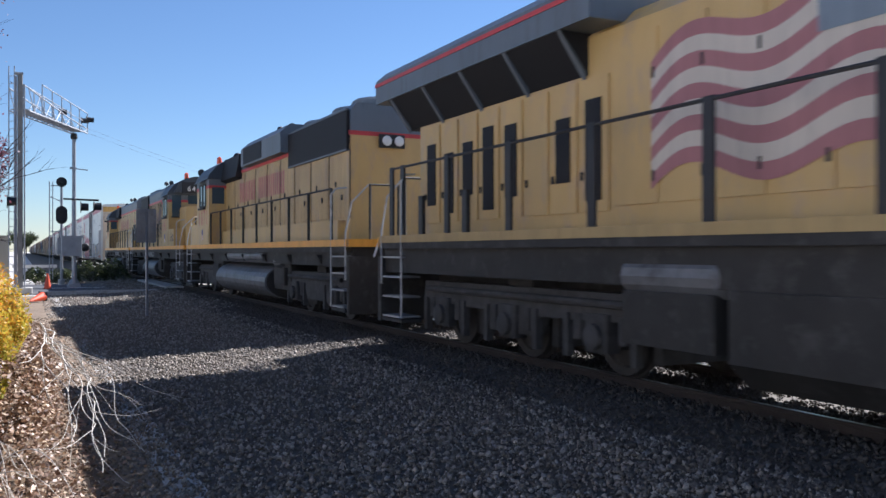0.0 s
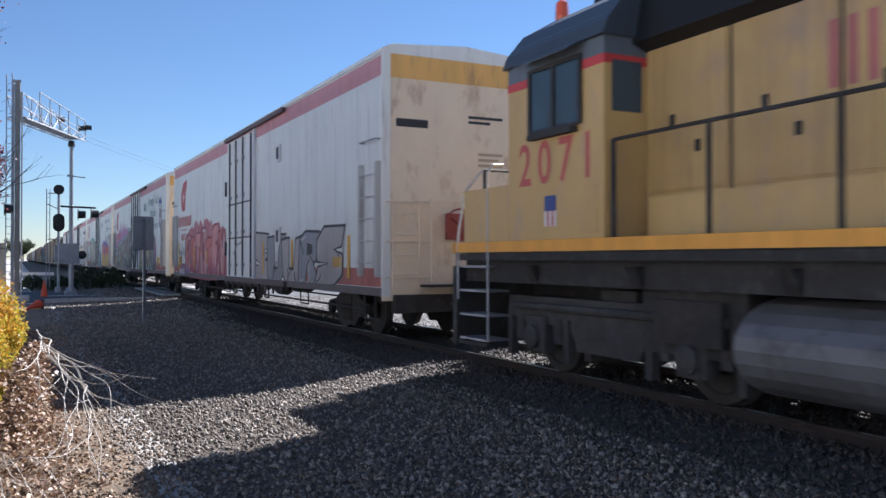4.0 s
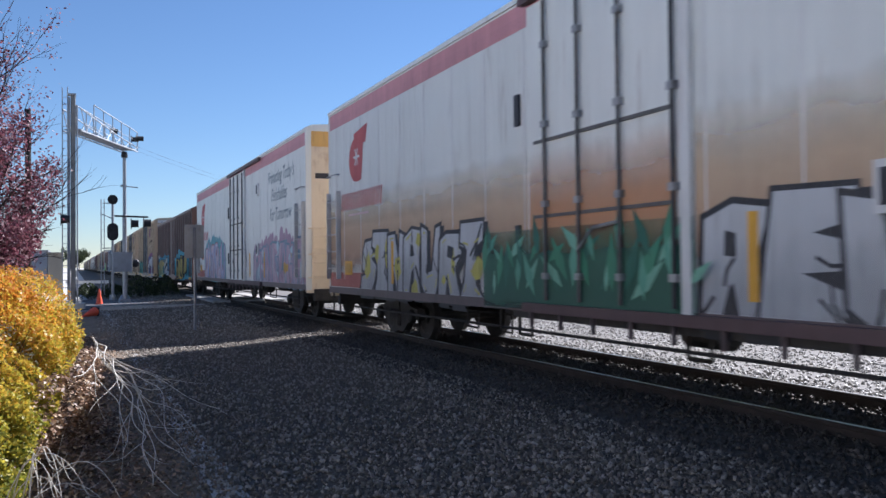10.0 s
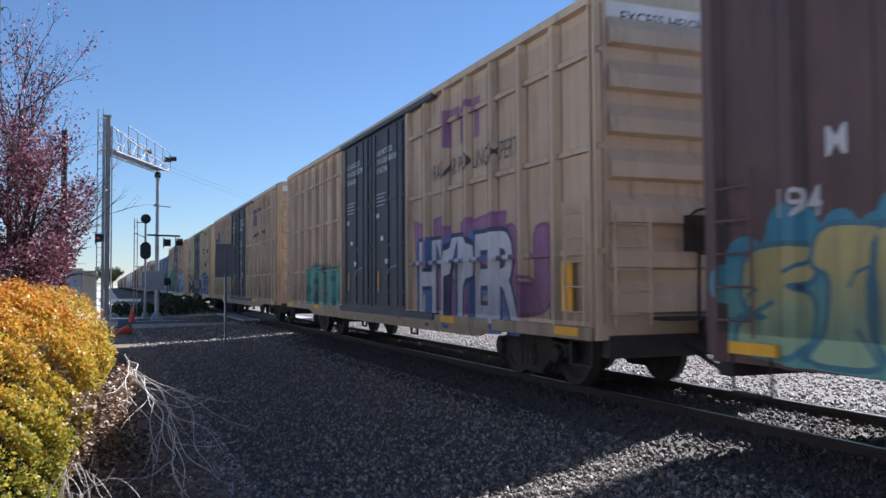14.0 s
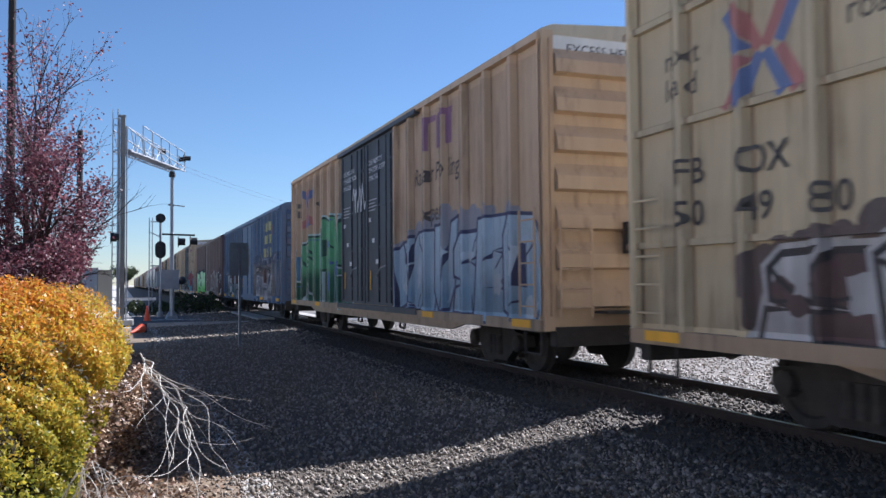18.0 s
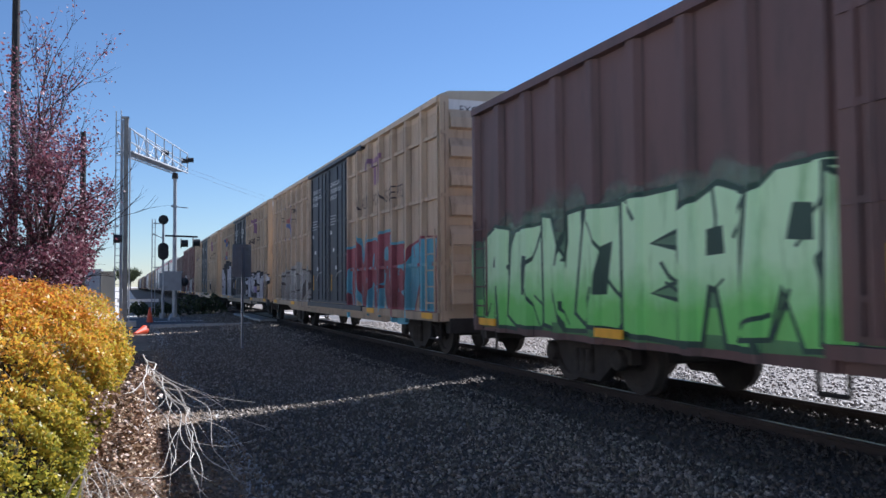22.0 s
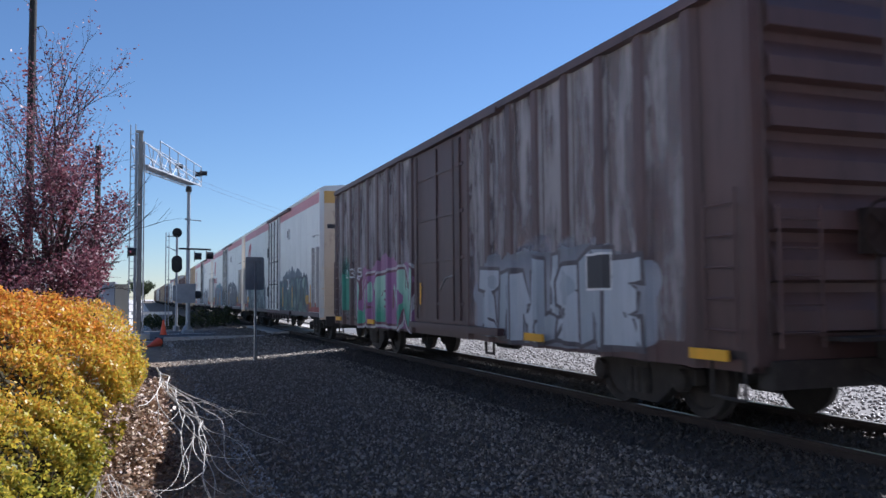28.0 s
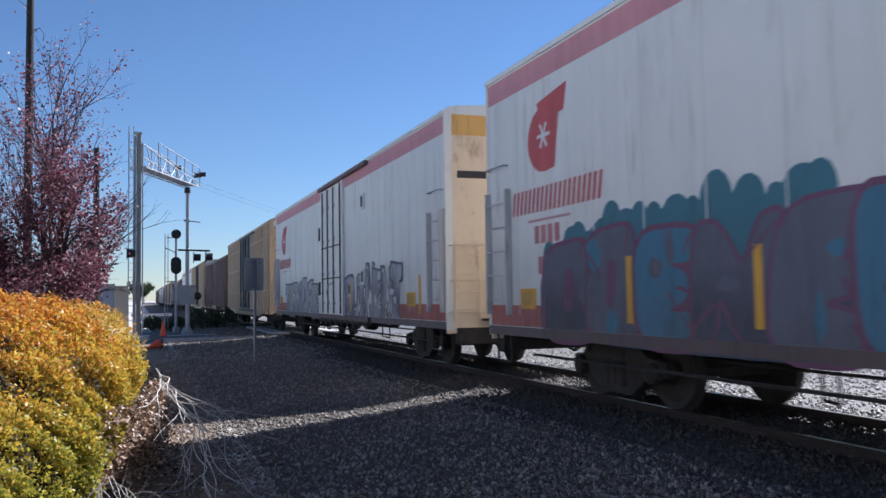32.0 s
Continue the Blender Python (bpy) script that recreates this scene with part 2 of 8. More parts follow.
RUST = surface("rusty_steel", (0.042, 0.031, 0.026), 0.85, 0.2, 0.35, 6.0, 60.0, 0.4)
TIE = surface("weathered_tie_wood", (0.13, 0.115, 0.10), 0.9, 0, 0.4, 4.0, 40.0, 0.6, streak=(1, 8, 8))
POLE = surface("dark_pole_wood", (0.021, 0.019, 0.018), 0.9, 0, 0.4, 4.0, 40.0, 0.6, streak=(8, 8, 1))
GALV = surface("galvanised_steel", (0.30, 0.31, 0.33), 0.5, 0.5, 0.2, 3.0, 40.0, 0.1, (0.25, 0.24, 0.23), 0.2)
BLACK = surface("black_paint", (0.018, 0.018, 0.02), 0.55, 0, 0.3, 4.0, 40.0, 0.1)
UNDER = surface("grimy_underframe", (0.040, 0.036, 0.033), 0.8, 0.1, 0.5, 3.0, 40.0, 0.3, (0.07, 0.059, 0.05), 0.4)

# ground sheet, mostly unseen, kept pale to bounce sunlight onto the train
g = Geo()
g.quad((-2500, -2500, -0.03), (2500, -2500, -0.03), (2500, 4000, -0.03), (-2500, 4000, -0.03))
tagged(part("ground", g, LOT), "pale dry gravel and dirt beside the railway", "ground", kind="structure")
g = Geo()
g.prism([(-5.5, -0.1), (-5.3, -0.022), (0.9, -0.022), (1.3, -0.1)], "y", 2.5, 36.0)
tagged(part("verge", g, DIRT), "brown dirt verge beside the hedge", "verge", kind="structure")

bed = Geo()
bed.prism([(0.55, -0.2), (1.2, -0.03), (3.3, 0.01), (5.2, 0.08), (5.75, 0.115), (8.35, 0.115), (8.9, 0.03), (9.3, -0.2)], "y", -60, 900)
tagged(part("ballast_bed", bed, BALLAST), "dark grey crushed stone ballast beside the track", "ballast", kind="structure")
far = Geo()
far.prism([(9.0, -0.2), (9.4, 0.0), (22, 0.0), (22.5, -0.2)], "y", -60, 900)
tagged(part("ballast_shoulder", far, PALE_BALLAST), "sunlit pale crushed stone beyond the track", "ballast", kind="structure")

# unseen pale walls, added behind the camera to bounce sunlight onto the train
BOUNCE_WALL = surface("pale_bounce_wall", (0.53, 0.53, 0.53), 0.9, 0, 0.15, 1.0, 30.0, 0.3, (0.40, 0.39, 0.38), 0.3, (1, 1, 0.3))
tagged(part("bounce_wall_west", Geo().box(-12.3, -12.0, -40, 30, -0.05, 6.5), BOUNCE_WALL), "plain pale stucco wall beyond the hedge", "wall", kind="structure")
tagged(part("bounce_wall_south", Geo().box(-12.0, 3.2, -22.3, -22.0, -0.05, 6.5), BOUNCE_WALL), "plain pale stucco wall behind the viewer", "wall", kind="structure")


def rail(x):
    z = RAIL
    pr = [(-0.07, z - 0.17), (0.07, z - 0.17), (0.07, z - 0.158), (0.012, z - 0.14), (0.012, z - 0.045), (0.036, z - 0.035), (0.036, z - 0.005), (0.03, z),
          (-0.03, z), (-0.036, z - 0.005), (-0.036, z - 0.035), (-0.012, z - 0.045), (-0.012, z - 0.14), (-0.07, z - 0.158)]
    r = thing("rail", "worn steel rail with a bright running surface", "rail", "rails of the track", "structure")
    part("web", Geo().prism([(x + a, b) for a, b in pr], "y", -60, 900), RUST, r)
    part("running_surface", Geo().prism([(x - 0.026, z), (x + 0.026, z), (x + 0.02, z + 0.003), (x - 0.02, z + 0.003)], "y", -60, 900), STEEL, r)
    return r


for x in (TRACK - 0.753, TRACK + 0.753):
    rail(x)

tie_mesh = Geo().box(-1.3, 1.3, -0.11, 0.11, -0.12, RAIL - 0.175, 0.012).mesh("tie")
tie_mesh.materials.append(TIE)
ties = thing("tie_row", "dark creosoted wooden ties under the rails", "tie", kind="structure")
for i in range(110):
    part("tie", tie_mesh, None, ties, at=(TRACK, -6 + i * 0.54, 0))
rng = np.random.default_rng(3)
tie_far = Geo()
for i in range(400):
    y = -6 + (110 + i) * 0.54
    tie_far.box(TRACK - 1.3, TRACK + 1.3, y - 0.11, y + 0.11, -0.12, RAIL - 0.175)
tagged(part("distant_tie", tie_far, TIE, ties), kind="stuff")

# crossing road
road = Geo()
road.prism([(36.5, -0.2), (37, 0.03), (47, 0.03), (47.5, -0.2)], "x", -60, TRACK - 1.6)
road.prism([(36.5, -0.2), (37, 0.03), (47, 0.03), (47.5, -0.2)], "x", TRACK + 1.6, 80)
tagged(part("road", road, ASPHALT), "worn asphalt road across the track", "road", kind="structure")
cross = thing("crossing_panel_row", "concrete crossing panels between and beside the rails", "crossing panel", kind="structure")
pm = Geo().box(-0.66, 0.66, -1.2, 1.2, 0.0, RAIL - 0.03, 0.03).mesh("panel")
pm.materials.append(CONCRETE)
pm2 = Geo().box(-0.38, 0.38, -1.2, 1.2, 0.0, RAIL - 0.03, 0.03).mesh("panel")
pm2.materials.append(CONCRETE)
for i in range(4):
    part("panel", pm, None, cross, at=(TRACK, 38.4 + i * 2.43, 0))
    for s in (-1, 1):
        part("panel", pm2, None, cross, at=(TRACK + s * 1.2, 38.4 + i * 2.43, 0))
LINE = surface("worn_road_paint", (0.62, 0.60, 0.55), 0.8, 0, 0.2, 3, 40, 0.2, (0.2, 0.2, 0.2), 0.4)
tagged(part("stop_line", Geo().box(1.2, 4.6, 41.8, 42.2, 0.02, 0.036), LINE), "worn white stop line on the road", "road marking", kind="structure")
tagged(part("kerb", Geo().prism([(0.9, -0.1), (5.0, -0.1), (5.0, 0.12), (4.97, 0.14), (0.93, 0.14), (0.9, 0.12)], "y", 36.1, 36.4), CONCRETE), "pale concrete kerb along the road", "kerb", kind="structure")

# ---------------------------------------------------------------- signal bridge and signs
MAST_GREY = surface("dull_weathered_zinc", (0.20, 0.195, 0.185), 0.6, 0.3, 0.25, 3.0, 40.0, 0.1, (0.14, 0.13, 0.12), 0.3)


def signal_bridge():
    t = thing("signal_cantilever", "galvanised steel signal cantilever with a railed walkway over the road", "signal")
    mx, my, ex, ey = -0.12, 37.5, 2.25, 43.0
    g = Geo()
    g.box(mx - 0.05, mx + 0.14, my - 0.15, my + 0.15, 0, 8.8, 0.02)
    part("mast", g, MAST_GREY, t)
    part("mast_flange", Geo().box(mx - 0.14, mx - 0.06, my - 0.17, my + 0.17, 0, 8.7), GALV, t)
    part("footing", Geo().box(mx - 0.5, mx + 0.5, my - 0.5, my + 0.5, -0.1, 0.25, 0.05), CONCRETE, t)
    part("cap", Geo().box(mx - 0.16, mx + 0.16, my - 0.2, my + 0.2, 8.8, 8.86), GALV, t)
    lad = part("ladder", Geo().rod((mx - 0.36, my, 0.4), (mx - 0.36, my, 9.1), 0.022).rod((mx - 0.16, my - 0.2, 0.4), (mx - 0.16, my - 0.2, 9.1), 0.022), GALV, t)
    rm = Geo().rod((mx - 0.36, my, 0), (mx - 0.16, my - 0.2, 0), 0.012, 6).mesh("rung")
    rm.materials.append(GALV)
    for i in range(28):
        part("rung", rm, None, lad, at=(0, 0, 0.6 + i * 0.3))
    part("conduit", Geo().rod((mx + 0.2, my - 0.1, 0.2), (mx + 0.2, my - 0.1, 8.4), 0.03), GALV, t)
    # the arm: two bottom and two top chords with zigzag web, walkway and handrail
    d = Vector((ex - mx, ey - my, 0))
    w = Vector((-d.y, d.x, 0)).normalized() * 0.38
    L = 1.08

    def p(k, side, z):
        q = Vector((mx, my, z)) + d * (k * L) + w * side
        return tuple(q)

    bars = Geo()
    for side in (-1, 1):
        bars.rod(p(0, side, 7.35), p(1, side, 7.35), 0.034)
    part("bottom_chord", bars, GALV, t)
    top = Geo()
    for side in (-1, 1):
        top.rod(p(0, side, 8.25), p(0.62, side, 7.75), 0.028).rod(p(0.62, side, 7.75), p(1, side, 7.55), 0.028)
    part("top_chord", top, GALV, t)
    for i in range(6):
        a, b = i / 6, (i + 1) / 6
        g = Geo()
        for side in (-1, 1):
            za = 8.25 - 0.8 * a if a < 0.62 else 7.75 - 0.53 * (a - 0.62)
            zb = 8.25 - 0.8 * b if b < 0.62 else 7.75 - 0.53 * (b - 0.62)
            g.rod(p(a, side, za), p((a + b) / 2, side, 7.35), 0.017).rod(p((a + b) / 2, side, 7.35), p(b, side, zb), 0.017)
        g.rod(p(a, -1, 7.35), p(b, 1, 7.35), 0.016)
        part("web_member", g, GALV, t)
    deck = Geo()
    for i in range(22):
        a = i / 22
        deck.prism([p(a + 0.004, -0.9, 0)[:2], p(a + 0.036, -0.9, 0)[:2], p(a + 0.036, 0.9, 0)[:2], p(a + 0.004, 0.9, 0)[:2]], "z", 7.40, 7.43)
    tagged(part("walkway", deck, GALV, t), kind="stuff")
    for side in (-1, 1):
        part("handrail", Geo().rod(p(0.2, side, 8.65), p(1, side, 8.3), 0.024).rod(p(0.2, side, 8.05), p(1, side, 7.85), 0.016), GALV, t)
        for i in range(6):
            part("handrail_post", Geo().rod(p(0.2 + 0.16 * i, side, 7.4), p(0.2 + 0.16 * i, side, 8.65 - 0.07 * i), 0.022), GALV, t)
    # post under the outer end
    px, py = 2.18, 43.0
    part("post", Geo().lathe([(0.3, 0.12), (0.35, 0.1), (4.2, 0.1), (4.25, 0.085), (7.0, 0.085), (7.3, 0.05)], "z", (px, py, 0), 14), GALV, t, smooth=False)
    part("post_base", Geo().lathe([(0, 0.3), (0.1, 0.3), (0.32, 0.2), (0.4, 0.13)], "z", (px, py, 0), 12), GALV, t)
    part("swivel", Geo().lathe([(7.0, 0.14), (7.1, 0.16), (7.28, 0.12)], "z", (px, py, 0), 12), BLACK, t)
    part("side_arm", Geo().rod((px, py, 5.62), (px + 0.6, py - 0.2, 5.55), 0.025).rod((px - 0.18, py, 5.64), (px + 0.1, py, 5.64), 0.05), GALV, t)
    part("cross_arm", Geo().rod((px - 0.45, py, 4.18), (px + 1.05, py - 0.4, 4.12), 0.045), BLACK, t)

    for x, y, z, s in ((2.45, 42.75, 3.8, 1), (3.0, 42.55, 3.83, 1), (-0.55, 37.4, 3.7, -1), (1.45, 41.0, 7.95, 1), (2.5, 43.3, 7.95, 1), (2.7, 42.9, 7.95, 1)):
        r = 0.2 if z < 7 else 0.13
        disc = part("flasher_backing", Geo().lathe([(0, r * 1.35), (0.02, r * 1.4), (0.03, r * 1.3)], "x", (x, y, z), 16), BLACK, t, "black disc behind a flasher")
        part("hood", Geo().lathe([(0.02, r), (0.05, r * 0.9), (0.34, r * 0.88), (0.34, r * 0.95)], "x", (x, y, z), 14), BLACK, disc)
        part("lens", Geo().lathe([(0.04, r * 0.85), (0.05, r * 0.8)], "x", (x, y, z), 14), RED_GLASS, disc, "dark red lens, unlit")
    # silver box by the post
    cab = thing("signal_case", "silver metal signal case on a short stand", "signal case")
    part("case", Geo().box(1.62, 2.48, 42.2, 42.75, 1.5, 2.35, 0.02), GALV, cab)
    part("lid", Geo().prism([(1.58, 2.35), (2.52, 2.35), (2.5, 2.43), (1.6, 2.43)], "y", 42.15, 42.8), GALV, cab)
    part("stand", Geo().rod((2.18, 42.5, 0), (2.18, 42.5, 1.5), 0.1).box(1.95, 2.4, 42.3, 42.7, 0.0, 0.2), GALV, cab)
    part("bell", Geo().lathe([(0, 0.02), (0.05, 0.16), (0.14, 0.2), (0.16, 0.18)], "y", (2.62, 42.3, 1.9), 14), BLACK, cab)


RED_GLASS = surface("dark_red_glass", (0.14, 0.01, 0.01), 0.15, 0, 0.1, 4, 40, 0)
signal_bridge()


def disc_signal():
    t = thing("block_signal", "black railway signal with two target heads on a mast", "signal")
    x, y = 1.76, 46.0
    part("mast", Geo().lathe([(0, 0.16), (0.3, 0.16), (0.32, 0.07), (5.2, 0.06), (5.4, 0.02)], "z", (x, y, 0), 12), GALV, t)
    for z, r, label in ((5.18, 0.25, "round target"), (3.53, 0.27, "long oval target")):
        e = 0.18 if r > 0.26 else 0
        pts = [(x + r * math.cos(a), z + r * math.sin(a) + (e if math.sin(a) > 0 else -e)) for a in (i * math.pi / 12 for i in range(24))]
        b = part("target", Geo().prism(pts, "y", y - 0.14, y - 0.1), BLACK, t, "black " + label)
        for dz in ((0,) if not e else (e * 1.2, -e * 1.2)):
            part("hood", Geo().lathe([(-0.32, 0.12), (-0.32, 0.1), (-0.1, 0.11), (-0.02, 0.13)], "y", (x, y - 0.1, z + dz), 12), BLACK, b)
    part("ladder", Geo().rod((x - 0.55, y, 0.3), (x - 0.55, y, 5.2), 0.025).rod((x - 0.4, y, 0.3), (x - 0.4, y, 5.2), 0.02), GALV, t)
    for i in range(12):
        part("rung", Geo().rod((x - 0.55, y, 0.6 + i * 0.38), (x - 0.4, y, 0.6 + i * 0.38), 0.012, 6), GALV, t)
    for z in (5.0, 4.45, 2.7):
        part("bracket", Geo().rod((x - 0.5, y, z), (x, y, z - (0.25 if z == 4.45 else 0)), 0.025), GALV, t)
    part("case", Geo().box(x - 0.2, x + 0.2, y - 0.2, y + 0.2, 1.6, 2.4, 0.02), GALV, t)


disc_signal()


def back_sign():
    t = thing("road_sign", "grey metal back of a road sign on a galvanised post", "sign")
    x, y = 2.9, 23.0
    a = radians(24)
    c, s = math.cos(a), math.sin(a)

    def at(u, v):
        return (x + u * c - v * s, y + u * s + v * c)

    g = Geo()
    r, hw, z0, z1 = 0.05, 0.29, 1.93, 2.82
    pts = []
    for cx, cz, a0 in ((hw - r, z1 - r, 0), (-hw + r, z1 - r, 90), (-hw + r, z0 + r, 180), (hw - r, z0 + r, 270)):
        pts += [(cx + r * math.cos(radians(a0 + k * 30)), cz + r * math.sin(radians(a0 + k * 30))) for k in range(4)]
    n = len(pts)
    g.v = [(*at(u, 0.0), z) for u, z in pts] + [(*at(u, 0.004), z) for u, z in pts]
    g.f = [tuple(range(n)), tuple(range(n, 2 * n))[::-1]] + [(i, (i + 1) % n, n + (i + 1) % n, n + i) for i in range(n)]
    part("panel", g, surface("dull_aluminium", (0.30, 0.31, 0.32), 0.5, 0.4, 0.15, 3, 40, 0.05, (0.2, 0.19, 0.18), 0.3), t)
    pg = Geo()
    u = 0.03
    pg.prism([at(-u, -0.05), at(-u, -0.01), at(u, -0.01), at(u, -0.05), at(u * 0.8, -0.05), at(u * 0.8, -0.016), at(-u * 0.8, -0.016), at(-u * 0.8, -0.05)], "z", -0.1, 2.75)
    part("post", pg, GALV, t)
    for z in (2.1, 2.6):
        part("bolt", Geo().lathe([(-0.06, 0.016), (-0.05, 0.016), (0, 0.01)], "y", (*at(0, 0), z), 8), GALV, t)


back_sign()


def traffic_cone():
    t = thing("traffic_cone", "weathered orange traffic cone beside the road", "cone")
    o = surface("orange_plastic", (0.75, 0.09, 0.03), 0.5, 0, 0.15, 4, 40, 0)
    x, y = 1.0, 41.0
    part("body", Geo().lathe([(0.03, 0.16), (0.06, 0.15), (0.7, 0.035), (0.72, 0.03)], "z", (x, y, 0.02), 16), o, t, smooth=False)
    part("base", Geo().box(x - 0.2, x + 0.2, y - 0.2, y + 0.2, 0.0, 0.05, 0.04), BLACK, t)
    f = thing("traffic_cone", "orange traffic cone lying on its side", "cone")
    tip, foot = Vector((0.24, 31.05, 0.05)), Vector((0.62, 31.62, 0.17))
    d = (foot - tip).normalized()
    part("body", Geo().rod(tuple(tip), tuple(foot), 0.03, 16, 0.16), o, f)
    part("base", Geo().rod(tuple(foot), tuple(foot + d * 0.04), 0.22, 4), BLACK, f)


traffic_cone()


def utility_pole(x, y, h, r, arm):
    t = thing("utility_pole", "dark weathered wooden utility pole", "utility pole", "poles along the line")
    part("pole", Geo().lathe([(0, r), (h * 0.5, r * 0.88), (h, r * 0.7)], "z", (x, y, 0), 12), POLE, t)
    if arm:
        part("bracket", Geo().pipe([(x, y, 16.6), (x + 0.5, y, 16.8), (x + 0.7, y, 16.5), (x + 0.65, y, 16.1)], 0.02), BLACK, t)


utility_pole(-5.75, 50, 24.0, 0.24, True)
utility_pole(-1.95, 42, 8.9, 0.17, False)


def wire(name, a, b, sag, r=0.02):
    g = Geo()
    n = 5
    for k in range(25):
        f = k / 24
        p = Vector(a).lerp(Vector(b), f) - Vector((0, 0, sag * 4 * f * (1 - f)))
        d = (Vector(b) - Vector(a)).normalized()
        u = d.orthogonal().normalized()
        w = d.cross(u)
        g.v += [tuple(p + (u * math.cos(2 * math.pi * i / n) + w * math.sin(2 * math.pi * i / n)) * r) for i in range(n)]
    g.f = [(k * n + i, k * n + (i + 1) % n, (k + 1) * n + (i + 1) % n, (k + 1) * n + i) for k in range(24) for i in range(n)]
    return tagged(part(name, g, BLACK), "thin dark overhead cable", "cable", "overhead cables")


wire("overhead_cable", (-5.9, 50, 17.9), (-12, 20, 18.5), 0.6)
for k in range(2):
    wire("overhead_cable", (2.4, 43.2, 7.5 + 0.22 * k), (60, 160, 17.5 + 0.6 * k), 3.2, 0.0045)


def shed():
    t = thing("shed", "blue-grey flat-roofed metal shed", "shed")
    wall = surface("blue_grey_metal_siding", (0.22, 0.25, 0.31), 0.6, 0.1, 0.12, 1, 30, 0.05, (0.3, 0.28, 0.25), 0.2, STREAK)
    part("wall", Geo().box(-9, -1.66, 60, 66, 0, 2.72), wall, t)
    part("roof", Geo().box(-9.1, -1.6, 59.85, 66.2, 2.72, 2.88), GALV, t, "pale metal roof edge")
    for i in range(14):
        part("rib", Geo().box(-8.9 + 0.52 * i, -8.86 + 0.52 * i, 59.96, 60.0, 0.1, 2.7), wall, t)
    part("door_frame", Geo().box(-3.0, -2.93, 59.93, 60.0, 0.6, 1.9).box(-2.75, -2.68, 59.93, 60.0, 0.6, 1.9), WHITE_TRIM, t, "white door frame")
    part("base_band", Geo().box(-9, -1.7, 59.9, 60.0, 0.5, 0.75), WHITE_TRIM, t, "white band along its foot")
    k = thing("kiosk", "small beige concrete equipment hut beside the shed", "hut")
    beige = surface("beige_render", (0.30, 0.27, 0.22), 0.85, 0, 0.15, 1, 30, 0.1, (0.3, 0.27, 0.22), 0.3, STREAK)
    part("wall", Geo().box(-1.6, -0.78, 59.4, 61.5, 0, 2.6), beige, k)
    part("roof", Geo().box(-1.68, -0.72, 59.3, 61.6, 2.6, 2.72), beige, k)
    f = thing("guard_rail", "white steel guard rail beyond the road", "guard rail")
    part("beam", Geo().prism([(61.95, 0.62), (62.05, 0.66), (62.0, 0.72), (62.05, 0.78), (61.95, 0.82)], "x", -0.6, 2.1), WHITE_TRIM, f)
    for i in range(4):
        part("post", Geo().box(-0.5 + 0.8 * i, -0.4 + 0.8 * i, 62.05, 62.15, 0, 0.8), GALV, f)


WHITE_TRIM = surface("weathered_white_trim", (0.7, 0.7, 0.68), 0.6, 0, 0.12, 3, 40, 0.05)
shed()

# ---------------------------------------------------------------- the train: running gear
WHEEL_R = 0.46
MOVERS, SPINNERS = [], {}


def wheelset_mesh(r):
    g = Geo()
    for s in (-1, 1):
        g.lathe([(s * 0.68, 0.1), (s * 0.68, r + 0.025), (s * 0.71, r + 0.025), (s * 0.72, r), (s * 0.82, r - 0.01), (s * 0.82, r * 0.78), (s * 0.79, r * 0.72), (s * 0.79, 0.16), (s * 0.84, 0.12)], "x", (0, 0, 0), 24)
    g.rod((-1.0, 0, 0), (1.0, 0, 0), 0.08, 10)
    me = g.mesh("wheelset")
    me.materials.append(UNDER)
    return me


WHEELSET = wheelset_mesh(WHEEL_R)


def truck_mesh(base):
    """Side frames and bolster of a truck with the given wheelbase."""
    h = base / 2
    g = Geo()
    for s in (-1, 1):
        a, b = s * 0.93, s * 1.08
        pts = [(-h - 0.24, 0.42), (-h - 0.22, 0.60), (-h + 0.15, 0.64), (-0.42, 0.82), (0.42, 0.82), (h - 0.15, 0.64), (h + 0.22, 0.60), (h + 0.24, 0.42),
               (h - 0.16, 0.42), (h - 0.22, 0.36), (0.36, 0.14), (-0.36, 0.14), (-h + 0.22, 0.36), (-h + 0.16, 0.42)]
        g.prism(pts, "x", min(a, b), max(a, b))
    g.box(-1.1, 1.1, -0.2, 0.2, 0.5, 0.74)
    me = g.mesh("truck_frame")
    me.materials.append(UNDER)
    return me


TRUCK = truck_mesh(1.78)
BEARING = {s: Geo().lathe([(s * 1.06, 0.14), (s * 1.16, 0.13), (s * 1.18, 0.08)], "x", (0, 0, 0), 12).mesh("bearing") for s in (-1, 1)}
SPRING = Geo().rod((0, 0, -0.16), (0, 0, 0.16), 0.07, 8).mesh("spring")
for m in (BEARING[-1], BEARING[1], SPRING):
    m.materials.append(UNDER)


def add_truck(car, y, mesh, axles, label=""):
    t = part("truck", mesh, None, car, label, (0, y, 0))
    for a in axles:
        w = part("wheelset", WHEELSET, None, t, at=(0, a, WHEEL_R))
        SPINNERS.setdefault(a, []).append(w)
    if mesh is TRUCK:
        for s in (-1, 1):
            for a in axles:
                part("bearing_cap", BEARING[s], None, t, at=(0, a, WHEEL_R))
            for k in (-0.16, 0, 0.16):
                part("spring", SPRING, None, t, at=(s * 1.1, k, 0.40))
    return t


